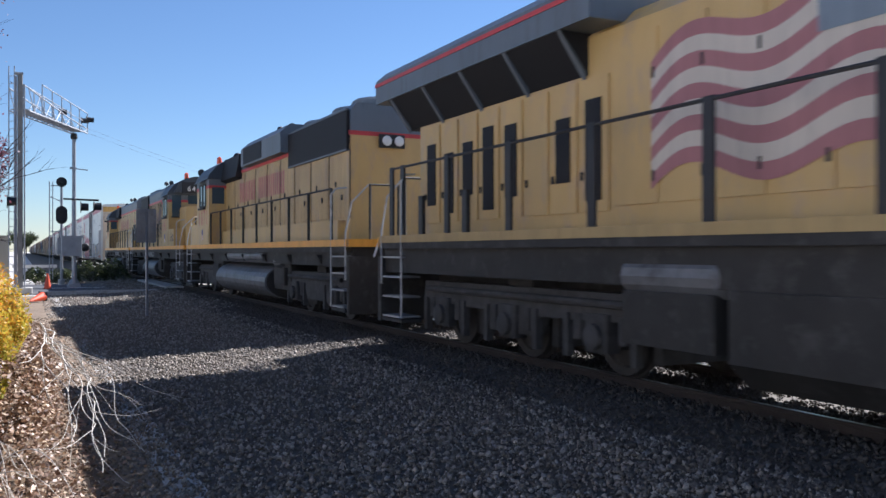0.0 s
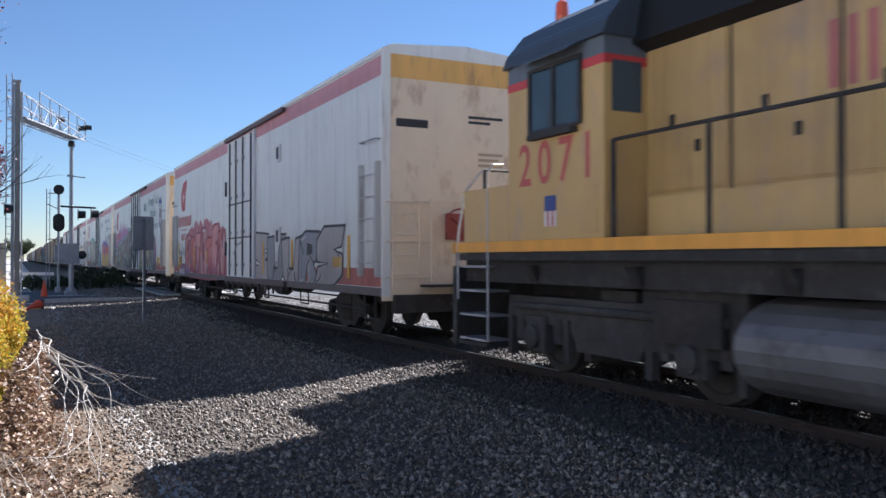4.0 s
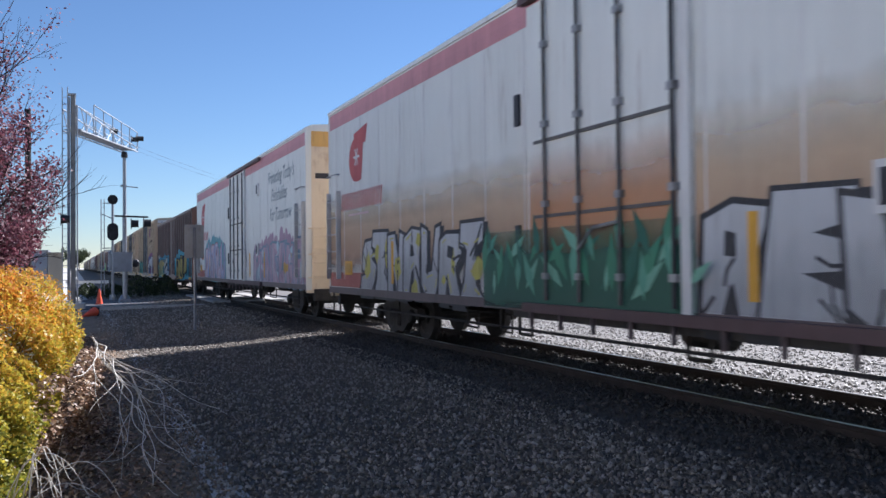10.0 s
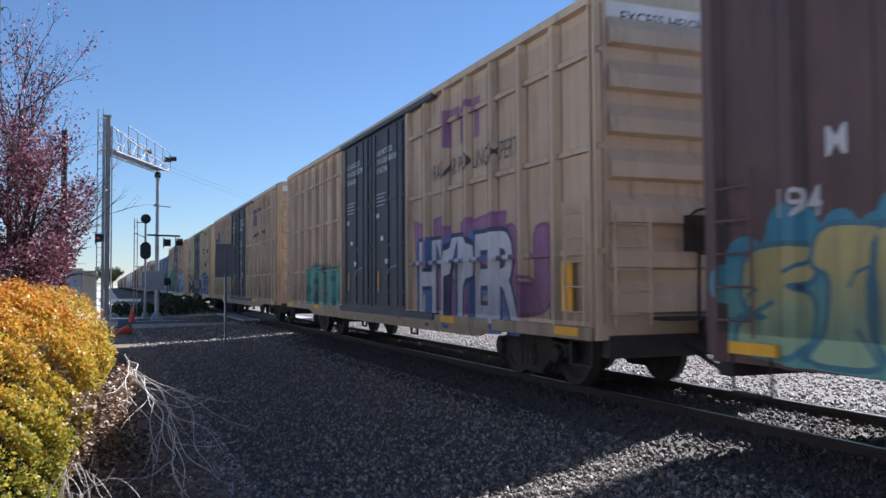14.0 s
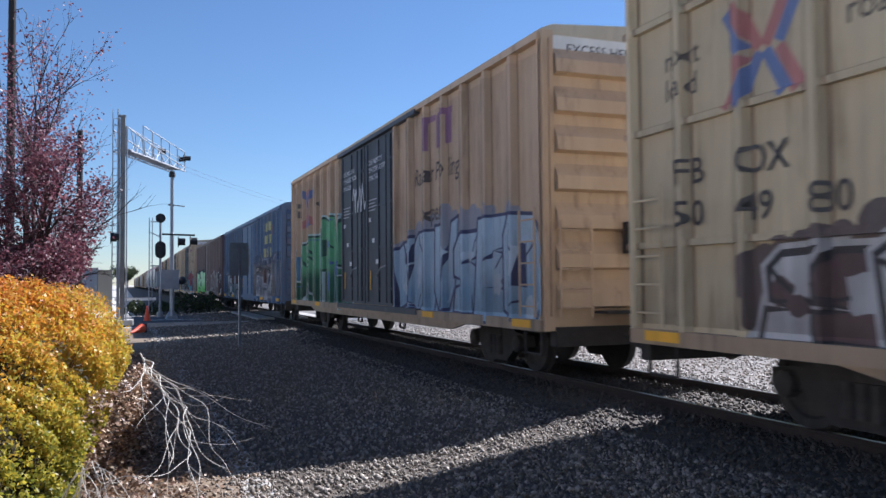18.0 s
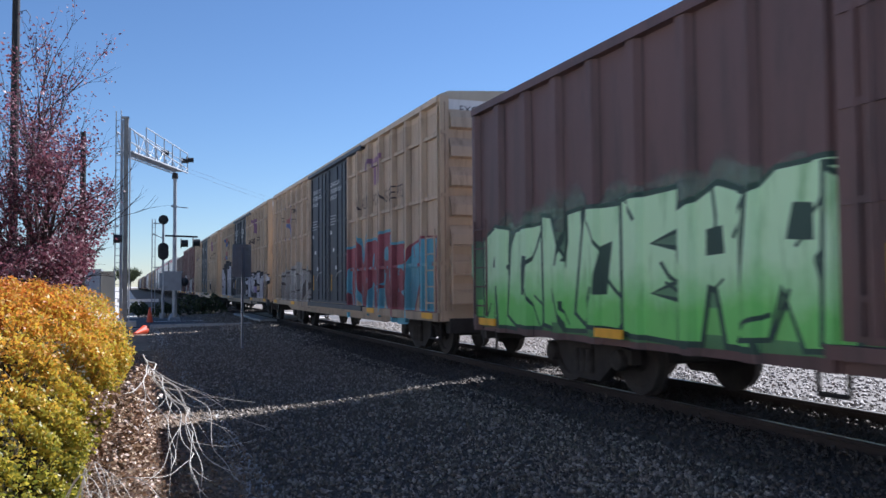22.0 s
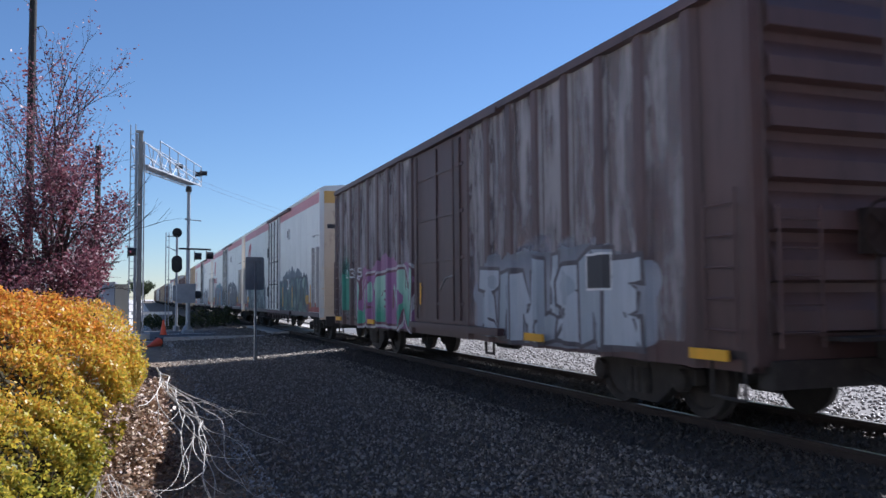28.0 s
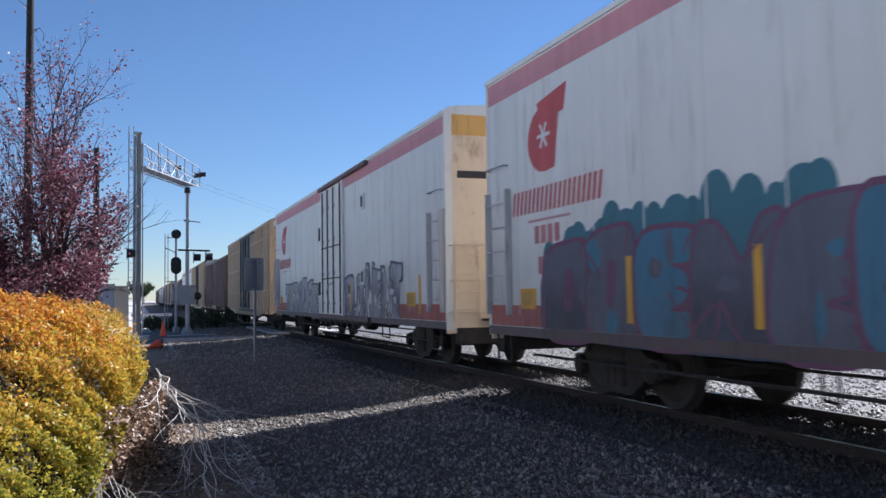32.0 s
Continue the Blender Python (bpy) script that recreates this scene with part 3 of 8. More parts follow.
def coupler_mesh():
    g = Geo()
    g.box(-0.12, 0.12, -0.1, 0.55, 0.72, 0.98)
    g.prism([(-0.2, 0.5), (0.2, 0.5), (0.24, 0.75), (0.1, 0.98), (-0.02, 0.9), (-0.05, 0.75), (-0.2, 0.9)], "z", 0.68, 1.02)
    g.rod((0.35, -0.1, 0.7), (0.3, 0.5, 0.45), 0.03, 6).rod((0.3, 0.5, 0.45), (0.2, 0.85, 0.6), 0.03, 6)
    me = g.mesh("coupler")
    me.materials.append(UNDER)
    return me


COUPLER = coupler_mesh()


def couplers(car, half):
    part("coupler", COUPLER, None, car, at=(0, half, 0))
    c = part("coupler", COUPLER, None, car, at=(0, -half, 0))
    c.rotation_euler = (0, 0, math.pi)


def place(car, front, back):
    """Put a car of the train by the places of its two ends at the clip's start."""
    MOVERS.append((car, (front + back) / 2))


# ---------------------------------------------------------------- the train: sides in relief
class Side:
    """The near side of a car as a relief: posts and bars stand proud of the sheet. y along the car, z up."""

    def __init__(self, x, posts, post_w, post_d, bars=(), bar_d=0.03, panels=()):
        self.x, self.posts, self.w, self.d, self.bars, self.bd = x, posts, post_w, post_d, bars, bar_d
        self.panels = panels          # (y0, y1, depth) recessed or proud stretches with no posts

    def depth(self, y, z):
        for a, b, d in self.panels:
            if a <= y <= b:
                return d
        out = 0.0
        for p in self.posts:
            k = abs(y - p)
            if k < self.w * 0.3:
                return self.d
            if k < self.w * 0.5:
                out = max(out, self.d * (self.w * 0.5 - k) / (self.w * 0.2))
        for b in self.bars:
            k = abs(z - b)
            if k < 0.035:
                out = max(out, self.bd)
        return out

    def ycuts(self):
        c = []
        for p in self.posts:
            c += [p - self.w * 0.5, p - self.w * 0.3, p + self.w * 0.3, p + self.w * 0.5]
        for a, b, d in self.panels:
            c += [a, a + 0.004, b - 0.004, b]
        return sorted(c)

    def zcuts(self):
        c = []
        for b in self.bars:
            c += [b - 0.037, b - 0.034, b + 0.034, b + 0.037]
        return c

    def sheet(self, y0, y1, z0, z1, sign=-1):
        ys = sorted({round(v, 4) for v in [y0, y1] + self.ycuts() if y0 <= v <= y1})
        zs = sorted({round(v, 4) for v in [z0, z1] + self.zcuts() if z0 <= v <= z1})
        g = Geo()
        g.v = [(sign * (self.x + self.depth(y, z)), y, z) for y in ys for z in zs]
        n = len(zs)
        g.f = [(i * n + j, (i + 1) * n + j, (i + 1) * n + j + 1, i * n + j + 1) for i in range(len(ys) - 1) for j in range(n - 1)]
        return g

    def decal(self, bm, lift):
        """Lay a flat drawing (x = along the car to its front, y = up) on the near side."""
        ymin, ymax = min(v.co.x for v in bm.verts), max(v.co.x for v in bm.verts)
        zmin, zmax = min(v.co.y for v in bm.verts), max(v.co.y for v in bm.verts)
        for c in self.ycuts():
            if ymin < c < ymax:
                bmesh.ops.bisect_plane(bm, geom=bm.verts[:] + bm.edges[:] + bm.faces[:], plane_co=(c, 0, 0), plane_no=(1, 0, 0))
        for c in self.zcuts():
            if zmin < c < zmax:
                bmesh.ops.bisect_plane(bm, geom=bm.verts[:] + bm.edges[:] + bm.faces[:], plane_co=(0, c, 0), plane_no=(0, 1, 0))
        for v in bm.verts:
            y, z, up = v.co.x, v.co.y, v.co.z
            v.co = (-(self.x + self.depth(y, z) + lift + up), y, z)
        me = bpy.data.meshes.new("decal")
        bm.to_mesh(me)
        bm.free()
        return me


def rects(*quads):
    """A flat drawing of upright rectangles (y0, y1, z0, z1)."""
    bm = bmesh.new()
    for k, (a, b, c, d) in enumerate(quads):
        bm.faces.new([bm.verts.new((p, q, k * 0.00002)) for p, q in ((a, c), (a, d), (b, d), (b, c))])
    return bm


TEXTS = {}


def words(text, y_left, z_base, size, shear=0.0, width=1.0, bold=0.0):
    """Lettering as a flat drawing; the car's front is to the reader's right, so text runs towards -y."""
    key = (text, shear, bold)
    if key not in TEXTS:
        cu = bpy.data.curves.new("lettering", "FONT")
        cu.body, cu.size, cu.shear, cu.offset, cu.resolution_u = text, 1.0, shear, bold, 3
        ob = bpy.data.objects.new("lettering", cu)
        TEXTS[key] = bpy.data.meshes.new_from_object(ob)
        bpy.data.objects.remove(ob)
    bm = bmesh.new()
    bm.from_mesh(TEXTS[key])
    for v in bm.verts:
        v.co = (y_left - v.co.x * size * width, z_base + v.co.y * size, 0)
    return bm


def decal(car, side, name, bm, material, lift=0.004, label=""):
    me = side.decal(bm, lift)
    me.materials.append(material)
    return part(name, me, None, car, label)


# ---------------------------------------------------------------- the train: parts shared by freight cars
YELLOW = plain((0.80, 0.42, 0.03))
WHITE = plain((0.72, 0.72, 0.70))
DARK = plain((0.03, 0.03, 0.035))
WORN_STEEL = surface("worn_grey_steel", (0.34, 0.34, 0.34), 0.5, 0.5, 0.3, 4, 40, 0.1, (0.1, 0.07, 0.05), 0.4)


ROD_GREY = surface("grimy_rod_steel", (0.13, 0.125, 0.12), 0.6, 0.3, 0.3, 4, 40, 0.1, (0.08, 0.06, 0.05), 0.4)


def ladder(car, x, y, z0, z1, width, n, mat, axis="y"):
    d = (0, width, 0) if axis == "y" else (width, 0, 0)
    lad = part("ladder", Geo().rod((x, y, z0), (x, y, z1), 0.018, 6).rod((x + d[0], y + d[1], z0), (x + d[0], y + d[1], z1), 0.018, 6), mat, car)
    me = Geo().rod((x, y, 0), (x + d[0], y + d[1], 0), 0.013, 6).mesh("rung")
    me.materials.append(mat)
    for i in range(n):
        part("rung", me, None, lad, at=(0, 0, z0 + (i + 0.5) * (z1 - z0) / n))
    return lad


def brake_wheel(car, x, y, z, mat):
    w = part("brake_wheel", Geo().lathe([(y - 0.05, 0.05), (y - 0.05, 0.03), (y, 0.03), (y, 0.05)], "y", (x, 0, z), 10), mat, car, "round iron brake wheel")
    ring = Geo()
    n = 18
    for i in range(n):
        a, b = 2 * math.pi * i / n, 2 * math.pi * (i + 1) / n
        ring.rod((x + 0.28 * math.cos(a), y - 0.04, z + 0.28 * math.sin(a)), (x + 0.28 * math.cos(b), y - 0.04, z + 0.28 * math.sin(b)), 0.018, 6)
    for i in range(5):
        a = 2 * math.pi * i / 5
        ring.rod((x, y - 0.03, z), (x + 0.28 * math.cos(a), y - 0.04, z + 0.28 * math.sin(a)), 0.012, 6)
    part("rim", ring, mat, w)
    part("gear_box", Geo().box(x - 0.22, x + 0.12, y - 0.02, y + 0.12, z - 0.25, z + 0.2, 0.03), mat, car)


def underframe(car, half, floor):
    part("centre_sill", Geo().box(-0.35, 0.35, -half + 0.2, half - 0.2, 0.72, floor), UNDER, car)
    part("air_reservoir", Geo().lathe([(-0.9, 0.1), (-0.8, 0.2), (0.8, 0.2), (0.9, 0.1)], "y", (0.55, 0.9, 0.68), 12), UNDER, car)
    part("brake_cylinder", Geo().lathe([(-0.4, 0.12), (-0.35, 0.17), (0.3, 0.17), (0.4, 0.05)], "y", (-0.6, -1.2, 0.66), 12), UNDER, car)
    part("brake_rod", Geo().rod((-0.5, -half + 2.5, 0.62), (-0.5, half - 2.5, 0.62), 0.02, 6), UNDER, car)
    for y in (-1.9, 1.7):
        part("hanger", Geo().rod((-1.2, y, floor), (-1.2, y, 0.45), 0.025, 6).rod((-1.2, y + 0.35, floor), (-1.2, y + 0.35, 0.45), 0.025, 6).rod((-1.2, y, 0.45), (-1.2, y + 0.35, 0.45), 0.025, 6), UNDER, car)


def body_shell(car, half, hw, floor, eave, ridge, mat, roof_mat, corner=0.0):
    """Far side, floor, and a low gabled roof with a thin overhang."""
    part("far_side", Geo().box(hw - 0.06, hw, -half, half, floor, eave), mat, car)
    part("floor", Geo().box(-hw + 0.05, hw - 0.05, -half + 0.02, half - 0.02, floor, floor + 0.08), UNDER, car)
    g = Geo()
    g.prism([(-hw - 0.03, eave - 0.05), (-hw - 0.03, eave + 0.02), (-hw * 0.9, eave + (ridge - eave) * 0.5), (0, ridge), (hw * 0.9, eave + (ridge - eave) * 0.5), (hw + 0.03, eave + 0.02), (hw + 0.03, eave - 0.05)], "y", -half - 0.02, half + 0.02)
    part("roof", g, roof_mat, car)


# ---------------------------------------------------------------- insulated (refrigerator) cars
CREAM = surface("cream_end_paint", (0.78, 0.645, 0.465), 0.55, 0, 0.1, 1.6, 30, 0.05, (0.42, 0.26, 0.15), 0.25, (1, 1, 0.5))
AMBER = car_paint("amber_end_paint", (0.72, 0.42, 0.12), (0.30, 0.17, 0.10), 0.3)
REEFER_WHITE = car_paint("grimy_white_paint", (0.74, 0.745, 0.70), (0.42, 0.38, 0.33), 0.22, 0.45, 0.08)
LADDER_WHITE = car_paint("grimy_white_ladder", (0.52, 0.51, 0.49), (0.2, 0.17, 0.14), 0.4)
SILL_GRIME = car_paint("grimy_sill_paint", (0.11, 0.08, 0.08), (0.05, 0.045, 0.04), 0.4)
PINK_RED = plain((0.58, 0.27, 0.29))
DULL_RED = plain((0.46, 0.13, 0.10))
SEAM = car_paint("dull_seam_paint", (0.70, 0.69, 0.67), (0.46, 0.43, 0.40), 0.3)


def reefer(front, back, top=5.0, label="", tan_band=False, end="cream"):
    half = (back - front) / 2
    hw, floor, eave = 1.6, 0.85, top
    car = thing("refrigerator_car", label, "railway car", "cars of the freight train")
    side = Side(hw, [], 0.1, 0.0)
    white, endm = REEFER_WHITE, CREAM
    c = 0.12
    # near side in panels with fine upright seams between them
    part("side_panel", Geo().box(-hw, -hw + 0.06, -half + 0.05, half - 0.05, floor, eave), white, car)
    n = 18
    seams = [(-half + 2 * half * i / n - 0.012, -half + 2 * half * i / n + 0.012, floor + 0.3, eave - 0.45) for i in range(1, n) if not 7.0 < i < 10.0]
    for a, b, z0, z1 in seams:
        part("panel_seam", Geo().box(-hw - 0.004, -hw, a, b, z0, z1), SEAM, car)
    body_shell(car, half, hw, floor, eave, eave + 0.22, white, white)
    decal(car, side, "top_stripe", rects((-half + 0.06, half - 0.06, eave - 0.42, eave - 0.08)), PINK_RED, 0.003, "faded red stripe under the roof")
    part("side_sill", Geo().box(-hw - 0.02, -hw + 0.1, -half, half, floor - 0.02, floor + 0.12), SILL_GRIME, car)
    for q in ((-half + 0.06, -half + 4.2), (half - 2.9, half - 0.06)):
        decal(car, side, "sill_stripe", rects((*q, floor + 0.13, floor + 0.45)), DULL_RED, 0.002, "red band along the sill")
    # ends
    for s in (-1, 1):
        y = s * half
        a, b = (y, y + 0.06) if s < 0 else (y - 0.06, y)
        e = part("end_wall", Geo().box(-hw + 0.01, hw - 0.01, a, b, floor - 0.1, eave - 0.45), endm, car)
        part("end_top", Geo().prism([(-hw + 0.01, eave - 0.45), (hw - 0.01, eave - 0.45), (hw - 0.01, eave), (0, eave + 0.2), (-hw + 0.01, eave)], "y", a - 0.004 * (s < 0), b + 0.004 * (s > 0)), AMBER, car, "amber band across the top of the end")
        part("end_seam", Geo().box(-hw + 0.05, hw - 0.05, y - 0.02 * (s < 0), y + 0.02 * (s > 0), 2.45, 2.5), endm, e)
        for k in range(3):
            part("end_seam", Geo().box(-hw + 0.05, hw - 0.05, y - 0.015 * (s < 0), y + 0.015 * (s > 0), 1.2 + 0.45 * k, 1.22 + 0.45 * k), endm, e)
        part("end_post", Geo().box(-hw - 0.015, -hw + 0.14, y - 0.03, y + 0.03, floor - 0.03, eave, 0.01), white, car)
        part("end_sill", Geo().box(-1.4, 1.4, y - 0.08, y + 0.08, 0.55, floor), UNDER, car)
        ladder(car, -hw - 0.09, y - s * 0.85, 1.2, 3.1, s * 0.75, 5, LADDER_WHITE)
        part("ladder_stand", Geo().box(-hw - 0.1, -hw, y - s * 0.88, y - s * 0.84, 1.15, 3.12).box(-hw - 0.1, -hw, y - s * 0.1, y - s * 0.06, 1.15, 3.12), LADDER_WHITE, car)
        ladder(car, -hw + 0.15, y + s * 0.1, 1.0, 2.4, 0.5, 4, endm, "x")
        part("grab_iron", Geo().pipe([(-hw, y - s * 0.8, 3.5), (-hw - 0.1, y - s * 0.8, 3.5), (-hw - 0.1, y - s * 0.1, 3.5), (-hw, y - s * 0.1, 3.5)], 0.013), WORN_STEEL, car)
        part("step", Geo().pipe([(-hw, y - s * 0.8, floor), (-hw, y - s * 0.8, 0.42), (-hw, y - s * 0.3, 0.42), (-hw, y - s * 0.3, floor)], 0.02), UNDER, car)
    brake_wheel(car, -0.2, -half - 0.12, 2.05, plain((0.32, 0.07, 0.05)))
    for z in (1.15, 1.75, 2.42):
        part("end_handrail", Geo().pipe([(-hw + 0.06, -half, z), (-hw + 0.06, -half - 0.1, z), (-0.75, -half - 0.1, z), (-0.75, -half, z)], 0.014), endm, car)
    part("end_handrail", Geo().rod((-0.72, -half - 0.1, 0.95), (-0.72, -half - 0.1, 2.5), 0.018), endm, car)
    part("crossover_step", Geo().box(-0.9, 0.9, -half - 0.3, -half, 0.98, 1.02), UNDER, car)
    part("brake_chain", Geo().rod((-0.24, -half - 0.1, 1.0), (-0.22, -half - 0.1, 1.85), 0.022), plain((0.16, 0.08, 0.06)), car)
    for z, w in ((3.95, 0.7), (3.86, 0.45), (3.3, 0.5), (3.2, 0.42), (3.1, 0.5)):
        part("end_print", Geo().box(0.05 + 0.2 * (z < 3.8), 0.05 + 0.2 * (z < 3.8) + w, -half - 0.004, -half, z, z + 0.05), plain((0.45, 0.33, 0.22)) if z < 3.8 else DARK, car)
    part("end_label", Geo().box(-1.35, -0.75, -half - 0.006, -half, 3.72, 3.86), DARK, car)
    # plug door with rods and its roof track
    d0, d1 = -2.0, 1.0
    door = part("plug_door", Geo().box(-hw - 0.045, -hw, d0, d1, floor + 0.12, eave - 0.2, 0.01), white, car, "white plug door with upright lock rods")
    for y in (d0 + 0.06, d0 + 0.95, d0 + 1.75, d1 - 0.5):
        part("lock_rod", Geo().rod((-hw - 0.09, y, floor + 0.15), (-hw - 0.09, y, eave - 0.25), 0.024, 6), DARK if y < d0 + 0.5 else ROD_GREY, door)
        for z in (1.3, 2.2, 3.2, 4.2):
            part("rod_bracket", Geo().box(-hw - 0.12, -hw - 0.045, y - 0.05, y + 0.05, z - 0.04, z + 0.04), WORN_STEEL, door)
    for z in (2.05, 3.0):
        part("door_bar", Geo().box(-hw - 0.075, -hw - 0.045, d0 + 0.1, d1 - 0.2, z - 0.02, z + 0.02), ROD_GREY, door)
    part("handle", Geo().pipe([(-hw - 0.12, d0 + 0.95, 1.9), (-hw - 0.14, d0 + 1.4, 1.85), (-hw - 0.14, d0 + 1.7, 1.6)], 0.02), WORN_STEEL, door)
    part("door_edge", Geo().box(-hw - 0.07, -hw - 0.003, d0 - 0.16, d0 - 0.02, floor + 0.1, eave - 0.15), SEAM, car)
    part("door_rail", Geo().box(-hw - 0.12, -hw - 0.03, d0 - 2.9, d1 + 0.1, eave - 0.16, eave - 0.06), plain((0.10, 0.06, 0.06)), car)
    part("lower_door_rail", Geo().box(-hw - 0.10, -hw - 0.02, d0 - 3.0, d1 + 0.1, floor - 0.02, floor + 0.1), plain((0.10, 0.06, 0.06)), car)
    part("door_apron", Geo().prism([(d0 - 3.1, 0.86), (d0 - 2.95, 0.74), (d1 + 0.45, 0.74), (d1 + 0.6, 0.86)], "x", -hw + 0.0, -hw + 0.05), UNDER, car, "dark stepped beam under the door")
    for k in range(9):
        part("apron_gusset", Geo().box(-hw - 0.075, -hw - 0.03, d0 - 2.7 + 0.7 * k, d0 - 2.66 + 0.7 * k, 0.64, 0.84), SILL_GRIME, car)
    for y in (d0 - 3.6, d1 + 1.1, d1 + 2.2):
        part("pipe_hanger", Geo().pipe([(-hw + 0.12, y, floor), (-hw + 0.12, y, 0.5), (-hw + 0.3, y, 0.46), (-hw + 0.3, y, floor)], 0.016), UNDER, car)
    part("train_line_pipe", Geo().rod((-hw + 0.2, -half + 1.2, 0.55), (-hw + 0.2, half - 1.2, 0.55), 0.022, 6), UNDER, car)
    # small fittings on the side
    for y, z in ((-4.3, 3.95), (-4.3, 2.0)):
        hatch = part("hatch", Geo().box(-hw - 0.05, -hw, y - 0.16, y + 0.16, z - 0.2, z + 0.2, 0.01), SEAM, car, "small grey hatch")
        part("hatch_frame", Geo().box(-hw - 0.055, -hw - 0.05, y - 0.1, y + 0.1, z - 0.14, z + 0.14), DARK, hatch)
    for z in (1.55, 3.3):
        part("route_box", Geo().box(-hw - 0.04, -hw, 1.25, 1.37, z, z + 0.42), DARK, car)
    for y in (half - 4.2, half - 6.4, -half + 1.6, -half + 5.2, -2.9):
        part("reflector", Geo().box(-hw - 0.012, -hw, y - 0.06, y + 0.06, floor + 0.25, floor + 1.05), YELLOW, car, "yellow upright reflector")
    for y, w in ((half - 1.45, 0.5), (-half + 2.2, 0.6)):
        p = part("placard", Geo().box(-hw - 0.014, -hw, y - w / 2, y + w / 2, 1.25, 1.55), YELLOW, car, "yellow notice board with dark border")
        part("placard_border", Geo().box(-hw - 0.018, -hw - 0.014, y - w / 2 + 0.05, y + w / 2 - 0.05, 1.3, 1.5), plain((0.62, 0.36, 0.06)), p)
    underframe(car, half, floor)
    couplers(car, half + 0.15)
    for s in (-1, 1):
        add_truck(car, s * (half - 3.0), TRUCK, (-0.89, 0.89))
    place(car, front, back)
    return car, side, half


# ---------------------------------------------------------------- box cars with outside posts
def boxcar(front, back, top, label, paint, roof_paint, door_paint, kind="posts", door=(-2.4, 2.4), end_paint=None, edge_paint=None, sill_paint=None):
    half = (back - front) / 2
    hw, floor, eave = 1.53, 0.82, top
    car = thing("box_car", label, "railway car", "cars of the freight train")
    d0, d1 = door
    step = 0.98 if kind == "posts" else 0.95
    posts = []
    for y0, y1, sgn in ((d1 + 0.1, half, 1), (-half, d0 - 0.1, -1)):
        n = max(3, round((y1 - y0) / step))
        posts += [y0 + (y1 - y0) * i / n for i in range(n + 1)]
    bars = (1.85, 3.12, 4.3) if kind == "posts" and paint is not OCHRE else ()
    side = Side(hw, posts, 0.16 if kind == "posts" else 0.26, 0.11 if kind == "posts" else 0.085, bars, 0.07, panels=((d0, d1, 0.012),))
    low = floor if kind == "posts" else 0.70
    part("side_wall", side.sheet(-half, half, low, eave), paint, car)
    # narrow dark lines down both edges of each post
    lines = [(y + e - 0.018, y + e + 0.018, floor + 0.15, eave - 0.13) for y in posts[1:-1] for e in (-side.w * 0.5 - 0.02, side.w * 0.5 + 0.02)]
    tagged(decal(car, side, "post_edge_lines", rects(*lines), edge_paint or TAN_EDGE, 0.0012), kind="stuff")
    part("side_backing", Geo().box(-hw + 0.01, -hw + 0.07, -half + 0.01, half - 0.01, low + 0.005, eave), paint, car)
    body_shell(car, half, hw + 0.05, floor, eave, eave + 0.2, paint, roof_paint)
    if kind == "posts":
        part("side_sill", Geo().box(-hw - 0.122, -hw + 0.05, -half, half, floor - 0.06, floor + 0.10), sill_paint or TAN_SILL, car)
        part("fish_belly", Geo().prism([(-half + 2.8, floor - 0.05), (-half + 3.6, floor - 0.2), (half - 3.6, floor - 0.2), (half - 2.8, floor - 0.05)], "x", -hw - 0.05, -hw + 0.02), sill_paint or TAN_SILL, car)
    part("eave_rail", Geo().box(-hw - 0.122, -hw, -half, half, eave - 0.12, eave - 0.02), paint, car)
    for s in (-1, 1):
        y = s * half
        a, b = (y, y + 0.05) if s < 0 else (y - 0.05, y)
        e = part("end_wall", Geo().box(-hw, hw, a, b, floor - 0.05, eave - 0.02).prism([(-hw, eave - 0.02), (hw, eave - 0.02), (0, eave + 0.17)], "y", a, b), end_paint or paint, car)
        for k in range(7):
            z = floor + 0.45 + k * (eave - floor - 0.6) / 6.5
            part("end_corrugation", Geo().prism([(y + s * q, zz) for q, zz in ((0, z - 0.2), (0.13, z - 0.17), (0.11, z + 0.02), (0, z + 0.2))], "x", -hw + 0.12, hw - 0.12), end_paint or paint, e)
        if kind == "posts":
            part("height_band", Geo().box(-hw + 0.02, hw - 0.02, min(y, y + s * 0.012), max(y, y + s * 0.012), eave - 0.42, eave - 0.03), WHITE, car, "white band across the top of the end")
            if s < 0:
                bm = words("EXCESS HEIGHT CAR", 0, 0, 0.2)
                for v in bm.verts:
                    v.co = (-1.2 - v.co.x, y - 0.016, eave - 0.3 + v.co.y)
                me = bpy.data.meshes.new("notice")
                bm.to_mesh(me)
                bm.free()
                part("notice", me, DARK, car, "dark notice on the end")
        part("corner_post", Geo().box(-hw - 0.075, -hw + 0.1, y - 0.06, y + 0.06, floor - 0.05, eave), paint, car)
        part("end_sill", Geo().box(-1.45, 1.45, y - 0.1, y + 0.1, 0.55, floor), UNDER, car)
        ladder(car, -hw - 0.13, y - s * 0.62, 0.95, 2.5, s * 0.48, 5, paint)
        ladder(car, -hw + 0.1, y + s * 0.2, 0.95, 2.3, 0.5, 5, paint, "x")
        part("step", Geo().pipe([(-hw, y - s * 0.7, floor), (-hw, y - s * 0.7, 0.42), (-hw, y - s * 0.2, 0.42), (-hw, y - s * 0.2, floor)], 0.02), UNDER, car)
    brake_wheel(car, -0.15, -half - 0.2, 2.1, RUST)
    part("brake_platform", Geo().box(-0.8, 0.8, -half - 0.38, -half - 0.02, 1.0, 1.04), UNDER, car)
